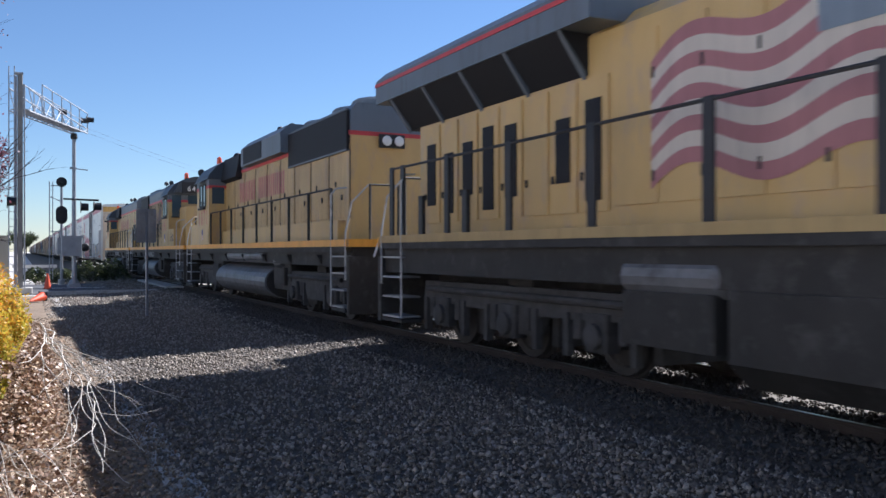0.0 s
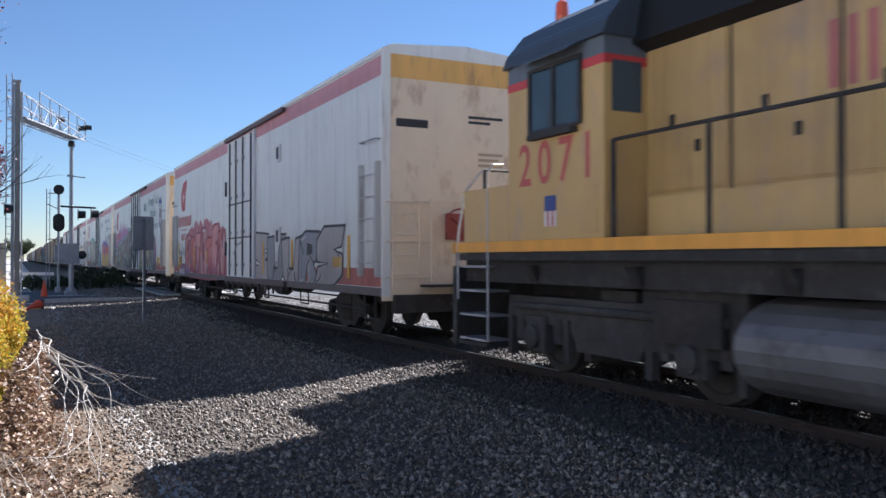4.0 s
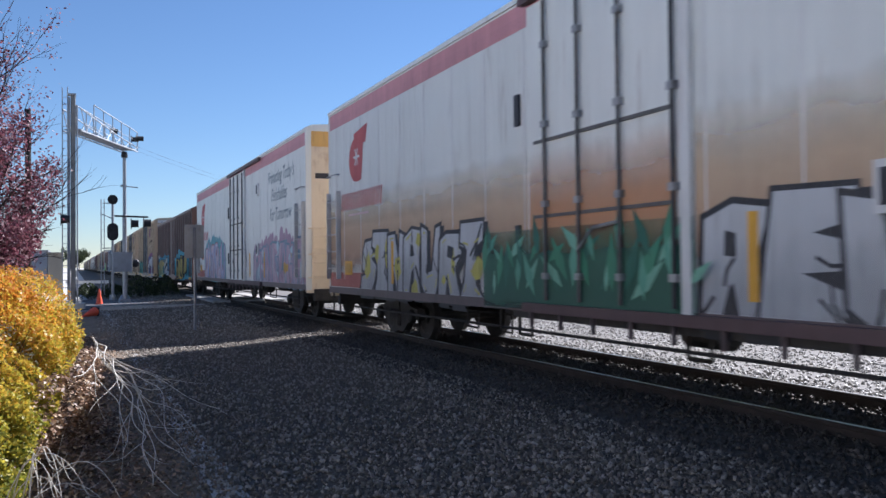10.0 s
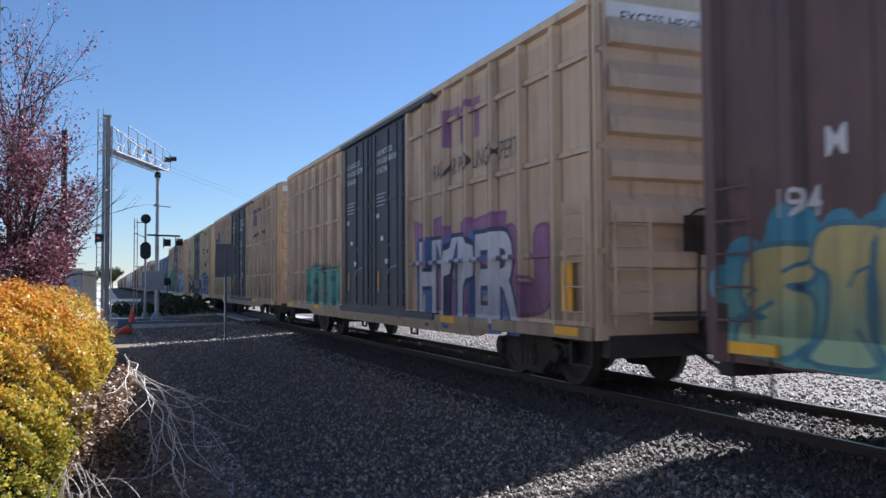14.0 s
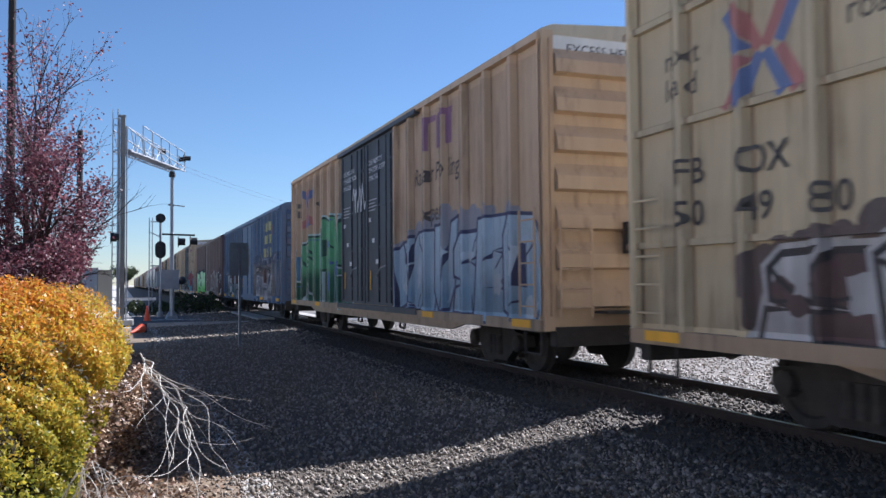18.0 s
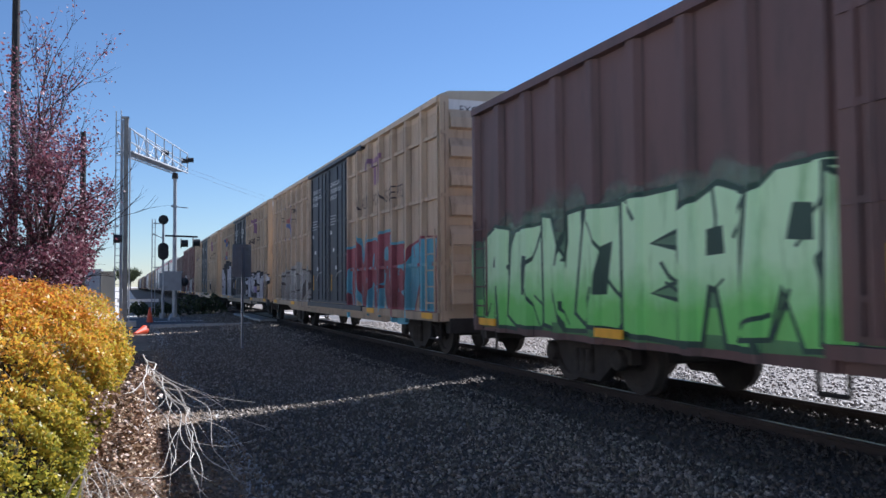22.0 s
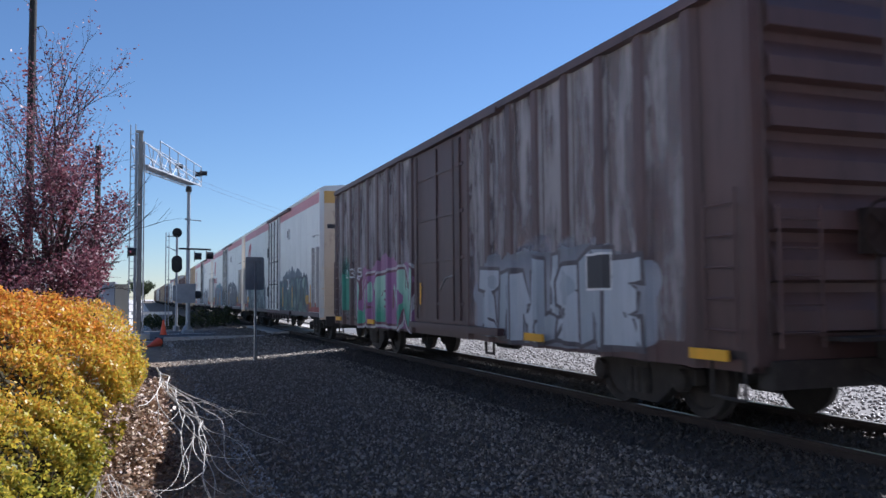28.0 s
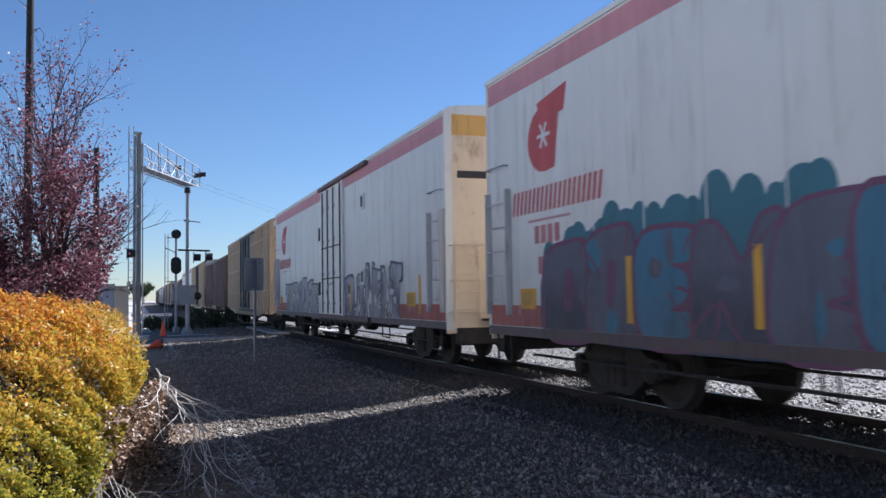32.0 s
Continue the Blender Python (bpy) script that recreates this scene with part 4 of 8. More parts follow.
    part("brake_chain", Geo().rod((-0.2, -half - 0.17, 1.0), (-0.18, -half - 0.17, 1.9), 0.022), RUST, car)
    # double plug doors
    mid = (d0 + d1) / 2
    leaves = ((d0, mid - 0.02), (mid + 0.02, d1)) if kind == "posts" else ((d0, d1),)
    part("door_backing", Geo().box(-hw - 0.022, -hw - 0.0125, d0 + 0.01, d1 - 0.01, floor + 0.13, eave - 0.15), door_paint, car)
    for a, b in leaves:
        door_ob = part("door", Geo().box(-hw - 0.05, -hw - 0.013, a + 0.03, b - 0.03, floor + 0.15, eave - 0.18, 0.008), door_paint, car, "plug door with lock rods and stiffening bars")
        for k in range(4):
            z = floor + 0.5 + k * (eave - floor - 0.9) / 3.4
            part("stiffener", Geo().box(-hw - 0.075, -hw - 0.05, a + 0.08, b - 0.08, z - 0.03, z + 0.03), door_paint, door_ob)
        for k in range(3):
            y = a + 0.25 + (b - a - 0.5) * k / 2
            part("stiffener", Geo().box(-hw - 0.085, -hw - 0.05, y - 0.03, y + 0.03, floor + 0.2, eave - 0.25), door_paint, door_ob)
        for y in (a + 0.45, b - 0.45):
            part("lock_rod", Geo().rod((-hw - 0.115, y, floor + 0.2), (-hw - 0.115, y, eave - 0.25), 0.02, 6), door_paint, door_ob)
        part("handle", Geo().pipe([(-hw - 0.12, a + 0.45, 1.85), (-hw - 0.15, a + 0.8, 1.8), (-hw - 0.15, a + 1.1, 1.6)], 0.018), WORN_STEEL, door_ob)
        part("reflector", Geo().box(-hw - 0.092, -hw - 0.088, b - 0.62, b - 0.54, 1.3, 1.75), YELLOW, door_ob)
    part("door_rail", Geo().box(-hw - 0.15, -hw - 0.03, d0 - 1.6, d1 + 0.05, floor + 0.0, floor + 0.12), door_paint, car)
    part("upper_door_rail", Geo().box(-hw - 0.145, -hw - 0.03, d0 - 1.6, d1 + 0.05, eave - 0.17, eave - 0.08), door_paint, car)
    for y in (half - 0.6, half - 4.2, -half + 0.6, -half + 4.6):
        r = part("reflector", Geo().box(-hw - 0.134, -hw - 0.1, y - 0.3, y + 0.3, floor - 0.02, floor + 0.09), YELLOW, car, "yellow reflector on the sill")
    underframe(car, half, floor)
    couplers(car, half + 0.15)
    for s in (-1, 1):
        add_truck(car, s * (half - 2.7), TRUCK, (-0.89, 0.89))
    place(car, front, back)
    return car, side, half


TAN = car_paint("weathered_tan_paint", (0.55, 0.42, 0.285), (0.26, 0.18, 0.12), 0.28)
STRAW = car_paint("weathered_straw_paint", (0.57, 0.47, 0.30), (0.28, 0.21, 0.12), 0.25)
OCHRE = car_paint("weathered_ochre_paint", (0.53, 0.38, 0.245), (0.22, 0.14, 0.09), 0.3)
TAN_ROOF = car_paint("weathered_tan_roof", (0.50, 0.44, 0.33), (0.3, 0.25, 0.2), 0.3)
BLACK_DOOR = car_paint("weathered_black_door_paint", (0.040, 0.048, 0.060), (0.10, 0.10, 0.10), 0.3)
TAN_SILL = car_paint("grimy_tan_sill", (0.36, 0.26, 0.17), (0.12, 0.09, 0.07), 0.5)
BROWN_SILL = car_paint("grimy_brown_sill", (0.15, 0.085, 0.075), (0.06, 0.045, 0.04), 0.5)
BLUE_SILL = car_paint("grimy_blue_sill", (0.13, 0.125, 0.125), (0.05, 0.05, 0.05), 0.5)
TAN_EDGE = car_paint("tan_edge_line", (0.24, 0.14, 0.08), (0.12, 0.07, 0.05), 0.4)
BROWN_EDGE = car_paint("brown_edge_line", (0.06, 0.035, 0.033), (0.03, 0.02, 0.02), 0.4)
BLUE_EDGE = car_paint("blue_edge_line", (0.04, 0.055, 0.085), (0.03, 0.03, 0.03), 0.4)
BROWN = car_paint("oxide_brown_paint", (0.122, 0.068, 0.062), (0.06, 0.042, 0.04), 0.45)
MAROON = car_paint("weathered_maroon_paint", (0.115, 0.047, 0.047), (0.06, 0.035, 0.034), 0.3)
BROWN_DARK = car_paint("dark_oxide_brown_paint", (0.098, 0.058, 0.054), (0.055, 0.038, 0.036), 0.4)
BLUE = car_paint("faded_blue_paint", (0.082, 0.142, 0.245), (0.09, 0.09, 0.11), 0.35)

# ---------------------------------------------------------------- locomotives
LOCO_YELLOW = surface("locomotive_yellow_paint", (0.58, 0.38, 0.14), 0.45, 0, 0.14, 1.6, 30, 0.08, (0.42, 0.30, 0.20), 0.35, (1, 1, 0.45))
LOCO_GREY = car_paint("locomotive_grey_paint", (0.13, 0.15, 0.17), (0.07, 0.07, 0.07), 0.3, 0.5)
SILL_YELLOW = plain((0.82, 0.38, 0.05), 0.5)
TRUCK_DUST = surface("dusty_truck_frame", (0.065, 0.062, 0.06), 0.8, 0.05, 0.5, 3, 40, 0.3, (0.03, 0.028, 0.026), 0.5)
RED = plain((0.55, 0.05, 0.05), 0.5)
SCREEN = surface("black_radiator_screen", (0.012, 0.012, 0.014), 0.7, 0.2, 0.3, 20, 120, 0.5)
RAIL_PALE = surface("worn_pale_rail", (0.46, 0.46, 0.45), 0.5, 0.0, 0.3, 3, 40, 0.1, (0.2, 0.18, 0.16), 0.3)
FRAME_GREY = surface("dirty_frame_grey", (0.034, 0.032, 0.030), 0.7, 0.1, 0.4, 2, 40, 0.2, (0.09, 0.085, 0.08), 0.3)
ROOF_DARK = car_paint("dark_roof_paint", (0.055, 0.065, 0.075), (0.03, 0.03, 0.03), 0.3, 0.5)
SEAM_DARK = plain((0.10, 0.07, 0.045))
FADED_RED = plain((0.50, 0.10, 0.08), 0.5)
TANK_GREY = surface("dusty_tank_grey", (0.17, 0.17, 0.175), 0.5, 0.1, 0.3, 2, 40, 0.1, (0.05, 0.045, 0.04), 0.4)
GLASS = bpy.data.materials.new("dark_cab_glass")
GLASS.use_nodes = True
GLASS.node_tree.nodes["Principled BSDF"].inputs["Base Color"].default_value = (0.05, 0.08, 0.10, 1)
GLASS.node_tree.nodes["Principled BSDF"].inputs["Roughness"].default_value = 0.05
ORANGE_LENS = surface("orange_beacon_lens", (0.85, 0.13, 0.05), 0.2, 0, 0.1, 5, 40, 0)
LAMP_WHITE = surface("lamp_glass", (0.75, 0.75, 0.72), 0.15, 0, 0.1, 5, 40, 0)


def loco_truck(axles, r=0.5):
    h = max(axles)
    g = Geo()
    for s in (-1, 1):
        a, b = sorted((s * 0.98, s * 1.16))
        g.prism([(-h - 0.75, 0.72), (-h - 0.7, 0.98), (h + 0.7, 0.98), (h + 0.75, 0.72), (h + 0.3, 0.66), (0.7, 0.62), (0.55, 0.36), (-0.55, 0.36), (-0.7, 0.62), (-h - 0.3, 0.66)], "x", a, b)
        for y in axles:
            g.box(min(s * 1.02, s * 1.24), max(s * 1.02, s * 1.24), y - 0.2, y + 0.2, 0.3, 0.74, 0.03)
            g.lathe([(s * 1.2, 0.16), (s * 1.3, 0.15), (s * 1.32, 0.08)], "x", (0, y, 0.48), 12)
        for y in axles:
            for k in (-0.42, 0.42):
                g.rod((s * 1.12, y + k, 0.42), (s * 1.12, y + k, 0.72), 0.09, 8)
                g.box(min(s * 1.1, s * 1.2), max(s * 1.1, s * 1.2), y + k * 1.5 - 0.05, y + k * 1.5 + 0.05, 0.2, 0.72)
        g.rod((s * 1.2, -h - 0.5, 0.86), (s * 1.2, h + 0.5, 0.86), 0.05, 8)
    g.box(-1.0, 1.0, -0.3, 0.3, 0.6, 1.1)
    for y in axles:
        g.lathe([(-0.66, 0.2), (-0.62, 0.36), (0.62, 0.36), (0.66, 0.2)], "x", (0, y + 0.4, 0.5), 10)
        g.box(-0.9, 0.9, y - 0.75, y - 0.6, 0.22, 0.7)
    g.box(-0.95, 0.95, -h - 0.7, h + 0.7, 0.74, 0.96)
    me = g.mesh("truck_frame")
    me.materials.append(TRUCK_DUST)
    return me


LOCO_TRUCK_2, LOCO_TRUCK_3 = loco_truck((-1.37, 1.37)), loco_truck((-1.95, 0.0, 1.95))


def handrail(loco, x, ys, z0, z1, mat, thick=0.02, flat=0.0):
    r = part("handrail", Geo().rod((x, ys[0], z1), (x, ys[-1], z1), 0.02, 6), mat, loco)
    for y in ys:
        if flat:
            part("stanchion", Geo().box(x - 0.02, x + 0.02, y - flat, y + flat, z0 - 0.15, z1 + 0.03, 0.005), mat, r)
        else:
            part("stanchion", Geo().rod((x, y, z0 - 0.1), (x, y, z1), thick, 6), mat, r)
    return r


def end_steps(loco, half, s, rail_mat, inset=0.0):
    """Pilot plate, corner steps, and white end rails at the end s * half."""
    y = s * half
    a, b = sorted((y - s * 0.12, y))
    part("pilot_plate", Geo().box(-1.5, 1.5, a, b, 0.25, 1.36, 0.02), FRAME_GREY, loco)
    part("end_sill", Geo().box(-1.5, 1.5, a - 0.002, b + 0.002, 1.54, 1.69), SILL_YELLOW, loco, "yellow end sill")
    end, y = y, y - s * inset
    for x in (-1.5, 1.12):
        st = part("step_well", Geo().box(x, x + 0.38, min(y - s * 1.0, y - s * 0.2), max(y - s * 1.0, y - s * 0.2), 0.28, 0.33), FRAME_GREY, loco)
        for k in range(4):
            zz = 0.35 + 0.33 * k
            part("step", Geo().box(x, x + 0.38, min(y - s * 0.95, y - s * 0.25), max(y - s * 0.95, y - s * 0.25), zz, zz + 0.03), GALV, st)
            part("step_edge", Geo().box(x - 0.006, x, min(y - s * 0.95, y - s * 0.25), max(y - s * 0.95, y - s * 0.25), zz, zz + 0.03), RAIL_PALE, st)
        part("grab_rail", Geo().pipe([(x, y - s * 1.02, 0.35), (x, y - s * 1.02, 2.6), (x + 0.1, y - s * 0.98, 2.72), (x + 0.3, y - s * 0.9, 2.74)], 0.017), RAIL_PALE, loco, "pale grey grab rail")
        part("grab_rail", Geo().pipe([(x, y - s * 0.18, 0.9), (x, y - s * 0.18, 1.8), (x + 0.12, y - s * 0.15, 2.4), (x + 0.45, y - s * 0.1, 2.75)], 0.017), RAIL_PALE, loco, "pale grey grab rail")
    y = end
    r = part("end_rail", Geo().pipe([(-1.05, y - s * 0.1, 2.75), (-0.4, y - s * 0.1, 2.75)], 0.02).pipe([(0.4, y - s * 0.1, 2.75), (1.05, y - s * 0.1, 2.75)], 0.02), rail_mat, loco)
    for x in (-1.02, -0.42, 0.42, 1.02):
        part("stanchion", Geo().rod((x, y - s * 0.1, 1.6), (x, y - s * 0.1, 2.75), 0.025, 6), FRAME_GREY, r)
    hose = part("air_hose", Geo().pipe([(-0.75, y, 1.2), (-0.8, y + s * 0.25, 0.95), (-0.7, y + s * 0.35, 0.65), (-0.6, y + s * 0.25, 0.5)], 0.03), BLACK, loco)
    for x in (-0.9, -0.65):
        part("cut_lever", Geo().pipe([(x, y + s * 0.03, 1.62), (x - 0.12, y + s * 0.1, 1.35)], 0.02), WHITE, loco)


def long_text_bars(loco, side, y_left, z, h, groups, mat, gap=0.16, w=0.34, name="lettering"):
    """Worn lettering of a railway name as plain upright bars."""
    y = y_left
    for n in groups:
        for k in range(n):
            decal(loco, side, name, rects((y - w, y, z, z + h)), mat, 0.023)
            y -= w + gap
        y -= 0.35


def hood_loco(front, back, nose, label, number, rail_mat, radiator="side", barrier=False, grime=LOCO_YELLOW, nl=2.2, ne=0.8, off=1.4, cab_len=2.1, intake=2.2, tank=(-2.4, 3.7), grille=(-7.3, -3.0), brake=None):
    """A four-axle road switcher. nose: +1 if the cab's end trails, -1 if it leads."""
    half, s = (back - front) / 2, nose
    loco = thing("diesel_locomotive", label, "locomotive", "locomotives of the train")
    Y = lambda a, b: sorted((s * a, s * b))
    deck = 1.69
    part("frame", Geo().box(-1.35, 1.35, -half + 0.15, half - 0.15, 1.15, 1.54), FRAME_GREY, loco)
    part("walkway", Geo().box(-1.5, 1.5, -half + 0.05, half - 0.05, 1.54, deck), FRAME_GREY, loco)
    part("sill_stripe", Geo().box(-1.512, -1.5, -half + 0.1, half - 0.1, 1.55, deck - 0.002), SILL_YELLOW, loco, "yellow stripe along the walkway edge")
    part("frame_edge", Geo().box(-1.49, -1.36, -half + 0.2, half - 0.2, 1.44, 1.535), FRAME_GREY, loco)
    for k in range(7):
        part("frame_bracket", Geo().prism([(-1.47, 1.38), (-1.36, 1.38), (-1.36, 1.16)], "y", -half + 2.0 + k * (2 * half - 4) / 6, -half + 2.16 + k * (2 * half - 4) / 6), FRAME_GREY, loco)
    # long hood with rounded shoulders
    a, b = Y(-half + off, half - nl - cab_len)
    w = 0.92
    part("hood", Geo().prism([(-w, deck), (w, deck), (w, 3.93), (-w, 3.93)], "y", a, b), grime, loco)
    part("hood_top", Geo().prism([(-w, 3.93), (w, 3.93), (w, 4.42), (w - 0.14, 4.58), (0, 4.62), (-w + 0.14, 4.58), (-w, 4.42)], "y", a, b), LOCO_GREY, loco, "grey upper hood")
    part("hood_stripe", Geo().box(-w - 0.026, w + 0.026, a - 0.006, b, 3.90, 3.99), RED, loco, "thin red stripe")
    part("centre_sill", Geo().box(-0.5, 0.5, -half + 0.6, half - 0.6, 0.72, 1.16), FRAME_GREY, loco)
    side = Side(w, [], 0.1, 0)
    n = 9
    for i in range(n):
        y0 = a + (b - a) * i / n
        door = part("hood_door", Geo().box(-w - 0.02, -w, y0 + 0.05, y0 + (b - a) / n - 0.05, deck + 0.5, 3.72, 0.006), grime, loco)
        part("door_seam", Geo().box(-w - 0.012, -w, y0 - 0.012, y0 + 0.012, deck + 0.45, 3.88), SEAM_DARK, loco)
        for k in (0.35, 0.65):
            part("latch", Geo().box(-w - 0.04, -w - 0.02, y0 + (b - a) / n * k - 0.03, y0 + (b - a) / n * k + 0.03, 2.2 + k, 2.32 + k), FRAME_GREY, door)
    part("toe_box", Geo().box(-w - 0.18, -w, a + 0.3, b - 0.2, deck, deck + 0.42, 0.02), grime, loco)
    # radiator section at the far end of the hood
    if radiator == "side":
        r0, r1 = Y(*grille)
        sc = part("radiator_screen", Geo().box(-w - 0.07, -w, r0, r1, 3.6, 4.42, 0.01), SCREEN, loco, "black radiator screen")
        for k in (3.57, 4.42):
            part("screen_frame", Geo().box(-w - 0.08, -w - 0.002, r0, r1, k, k + 0.035), LOCO_GREY, sc)
        if brake:
            d0, d1 = Y(*brake[:2])
            blister = part("dynamic_brake", Geo().prism([(-w - 0.27, 3.98), (-w - 0.27, 4.5), (-w - 0.02, 4.72), (w + 0.02, 4.72), (w + 0.27, 4.5), (w + 0.27, 3.98)], "y", d0, d1), LOCO_GREY, loco, "grey projecting brake housing")
            e0, e1 = Y(*brake[2:])
            part("screen", Geo().box(-w - 0.285, -w - 0.27, e0, e1, 4.03, 4.5), SCREEN, blister)
        fans = [grille[0] + 0.7, grille[0] + 2.0, grille[1] - 0.1] + ([brake[1] - 1.2] if brake else [])
    else:
        r0, r1 = Y(-half + off + 0.15, -half + off + 1.6)
        part("intake_screen", Geo().box(-w - 0.03, -w, r0, r1, 2.05, 3.1, 0.01), SCREEN, loco, "large black intake screen")
        part("screen_frame", Geo().box(-w - 0.045, -w - 0.03, r0 - 0.05, r0 + 0.05, 2.05, 3.15).box(-w - 0.045, -w - 0.03, r1 - 0.05, r1 + 0.05, 2.05, 3.15), grime, loco)
        fans = [-half + off + 1.0, -half + off + 2.4]
    for k in fans:
        f = part("roof_fan", Geo().lathe([(4.5, 0.58), (4.74, 0.58), (4.80, 0.5), (4.80, 0.1)], "z", (0, s * k, 0), 18), LOCO_GREY, loco)
        part("fan_grille", Geo().lathe([(4.80, 0.46), (4.815, 0.44)], "z", (0, s * k, 0), 18), SCREEN, f)
    part("exhaust_stack", Geo().box(-0.2, 0.2, s * 1.2 - 0.5, s * 1.2 + 0.5, 4.5, 4.78, 0.05), FRAME_GREY, loco)
    # hood end: headlights, number
    e = -s * (half - off)
    hl = part("headlight_casing", Geo().box(-0.3, 0.3, min(e, e - s * 0.1), max(e, e - s * 0.1), 3.66, 3.94, 0.04), FRAME_GREY, loco)
    for x in (-0.14, 0.14):
        part("lamp", Geo().lathe([(0, 0.1), (-s * 0.03, 0.11), (-s * 0.05, 0.08)], "y", (x, e - s * 0.1, 3.8), 12), LAMP_WHITE, hl)
    if barrier:
        br = part("barrier_board", Geo().box(-0.85, 0.85, min(e - s * 0.06, e - s * 0.03), max(e - s * 0.06, e - s * 0.03), 2.35, 2.75), WHITE, loco, "red and white striped board on the hood end")
        for k in range(5):
            x = -0.85 + 0.34 * k
            part("stripe", Geo().prism([(x, 2.35), (x + 0.17, 2.35), (x + 0.34, 2.75), (x + 0.17, 2.75)], "y", min(e - s * 0.064, e - s * 0.06), max(e - s * 0.064, e - s * 0.06)), RED, br)
    # horns
    hn = part("horn", Geo().rod((-0.45, s * -1.2, 4.52), (-0.45, s * -1.2, 4.84), 0.025), BLACK, loco)
    for k, d in ((-0.12, 1), (0.0, -1), (0.12, 1)):
        part("trumpet", Geo().lathe([(0, 0.03), (d * 0.3, 0.05), (d * 0.36, 0.11), (d * 0.37, 0.1)], "y", (-0.45 + k, s * -1.2, 4.86), 12), BLACK, hn)
    # black air intake panels between cab and hood
    i0, i1 = Y(half - nl - cab_len - intake, half - nl - cab_len)
    for sx in (-1, 1):
        part("intake_screen", Geo().prism([(sx * (w + 0.003), 3.72), (sx * 1.12, 3.8), (sx * 1.0, 4.5), (sx * (w + 0.003), 4.5)], "y", i0, i1), SCREEN, loco, "black air intake behind the cab")
    # cab: yellow below, dark grey above the red stripe
    c0, c1 = Y(half - nl - cab_len, half - nl)
    part("cab", Geo().prism([(-1.5, deck), (1.5, deck), (1.5, 3.6), (-1.5, 3.6)], "y", c0, c1), grime, loco)
    part("cab_top", Geo().prism([(-1.5, 3.6), (1.5, 3.6), (1.5, 3.95), (1.42, 4.12), (-1.42, 4.12), (-1.5, 3.95)], "y", c0, c1), LOCO_GREY, loco, "dark grey upper cab")
    part("cab_roof", Geo().prism([(-1.56, 3.86), (-1.5, 4.02), (-1.25, 4.32), (-0.8, 4.58), (-0.4, 4.68), (0.4, 4.68), (0.8, 4.58), (1.25, 4.32), (1.5, 4.02), (1.56, 3.86)], "y", c0 - 0.05, c1 + 0.05), ROOF_DARK, loco, "dark rounded cab roof")
    part("cab_stripe", Geo().box(-1.508, 1.508, c0 - 0.006, c1 + 0.006, 3.56, 3.66), RED, loco)
    wy = (c0 + c1) / 2
    win = part("cab_window", Geo().box(-1.515, -1.5, wy - 0.55, wy + 0.45, 3.0, 3.7), GLASS, loco, "cab side window")
    for q in (wy - 0.57, wy - 0.05, wy + 0.45):
        part("window_frame", Geo().box(-1.535, -1.515, q - 0.03, q + 0.03, 2.96, 3.74), FRAME_GREY, win)
    for q in (2.95, 3.7):
        part("window_frame", Geo().box(-1.535, -1.515, wy - 0.54, wy + 0.42, q, q + 0.045), FRAME_GREY, win)
    part("sunshade", Geo().prism([(-1.5, 3.86), (-1.72, 3.76), (-1.72, 3.78), (-1.5, 3.9)], "y", wy - 0.6, wy + 0.5), ROOF_DARK, loco)
    part("armrest", Geo().box(-1.6, -1.5, wy - 0.5, wy + 0.4, 2.88, 2.94), FRAME_GREY, loco)
    rear = c0 if s > 0 else c1
    part("rear_window", Geo().box(-1.4, -1.0, min(rear, rear - s * 0.012), max(rear, rear - s * 0.012), 3.05, 3.6), GLASS, loco, "rear cab window")
    cs = Side(1.5, [], 0.1, 0)
    x = 0
    for ch in number:
        decal(loco, cs, "digit", words(ch, wy + 0.72 - x, 2.36, 0.72, 0.0, 0.8, 0.014), FADED_RED, 0.006, "faded red painted digit")
        x += 0.42
    part("side_door", Geo().box(-1.512, -1.5, c0 + 0.12, c1 - 0.12, deck + 0.06, 2.28, 0.004), grime, loco)
    decal(loco, Side(1.513, [], 0.1, 0), "badge", rects((wy - 0.1, wy + 0.14, 2.02, 2.2)), plain((0.05, 0.08, 0.25)), 0.004)
    for k in range(5):
        decal(loco, Side(1.513, [], 0.1, 0), "badge_stripe", rects((wy - 0.1 + 0.048 * k, wy - 0.052 + 0.048 * k, 1.84, 2.02)), plain((0.5, 0.12, 0.1)) if k % 2 else WHITE, 0.004)
    # cab front with windows, nose and the boxes beside it
    cf = s * (half - nl)

    def pane(x0, x1, z0, z1, d=0.012):
        return Geo().box(x0, x1, min(cf, cf + s * d), max(cf, cf + s * d), z0, z1, 0.005)

    for x0, x1 in ((-1.36, -0.98), (0.98, 1.36)):
        f = part("front_window", pane(x0, x1, 2.95, 3.9, 0.02), GLASS, loco, "tall cab window beside the nose")
        part("window_frame", pane(x0 - 0.05, x1 + 0.05, 2.9, 2.95, 0.03), FRAME_GREY, f)
    for x0, x1 in ((-0.7, -0.1), (0.1, 0.7)):
        part("front_window", pane(x0, x1, 3.5, 3.9), GLASS, loco)
    part("cab_brow", Geo().prism([(-1.3, 3.98), (-1.1, 4.36), (-0.6, 4.62), (0.6, 4.62), (1.1, 4.36), (1.3, 3.98)], "y", min(cf, cf + s * 0.3), max(cf, cf + s * 0.3)), ROOF_DARK, loco, "dark brow over the cab windows")
    nb = part("number_board", Geo().box(-1.0, 1.0, min(cf + s * 0.3, cf + s * 0.36), max(cf + s * 0.3, cf + s * 0.36), 3.94, 4.4, 0.02), BLACK, loco)
    for k, ch in enumerate(number):
        tm = bpy.data.meshes.new("digit")
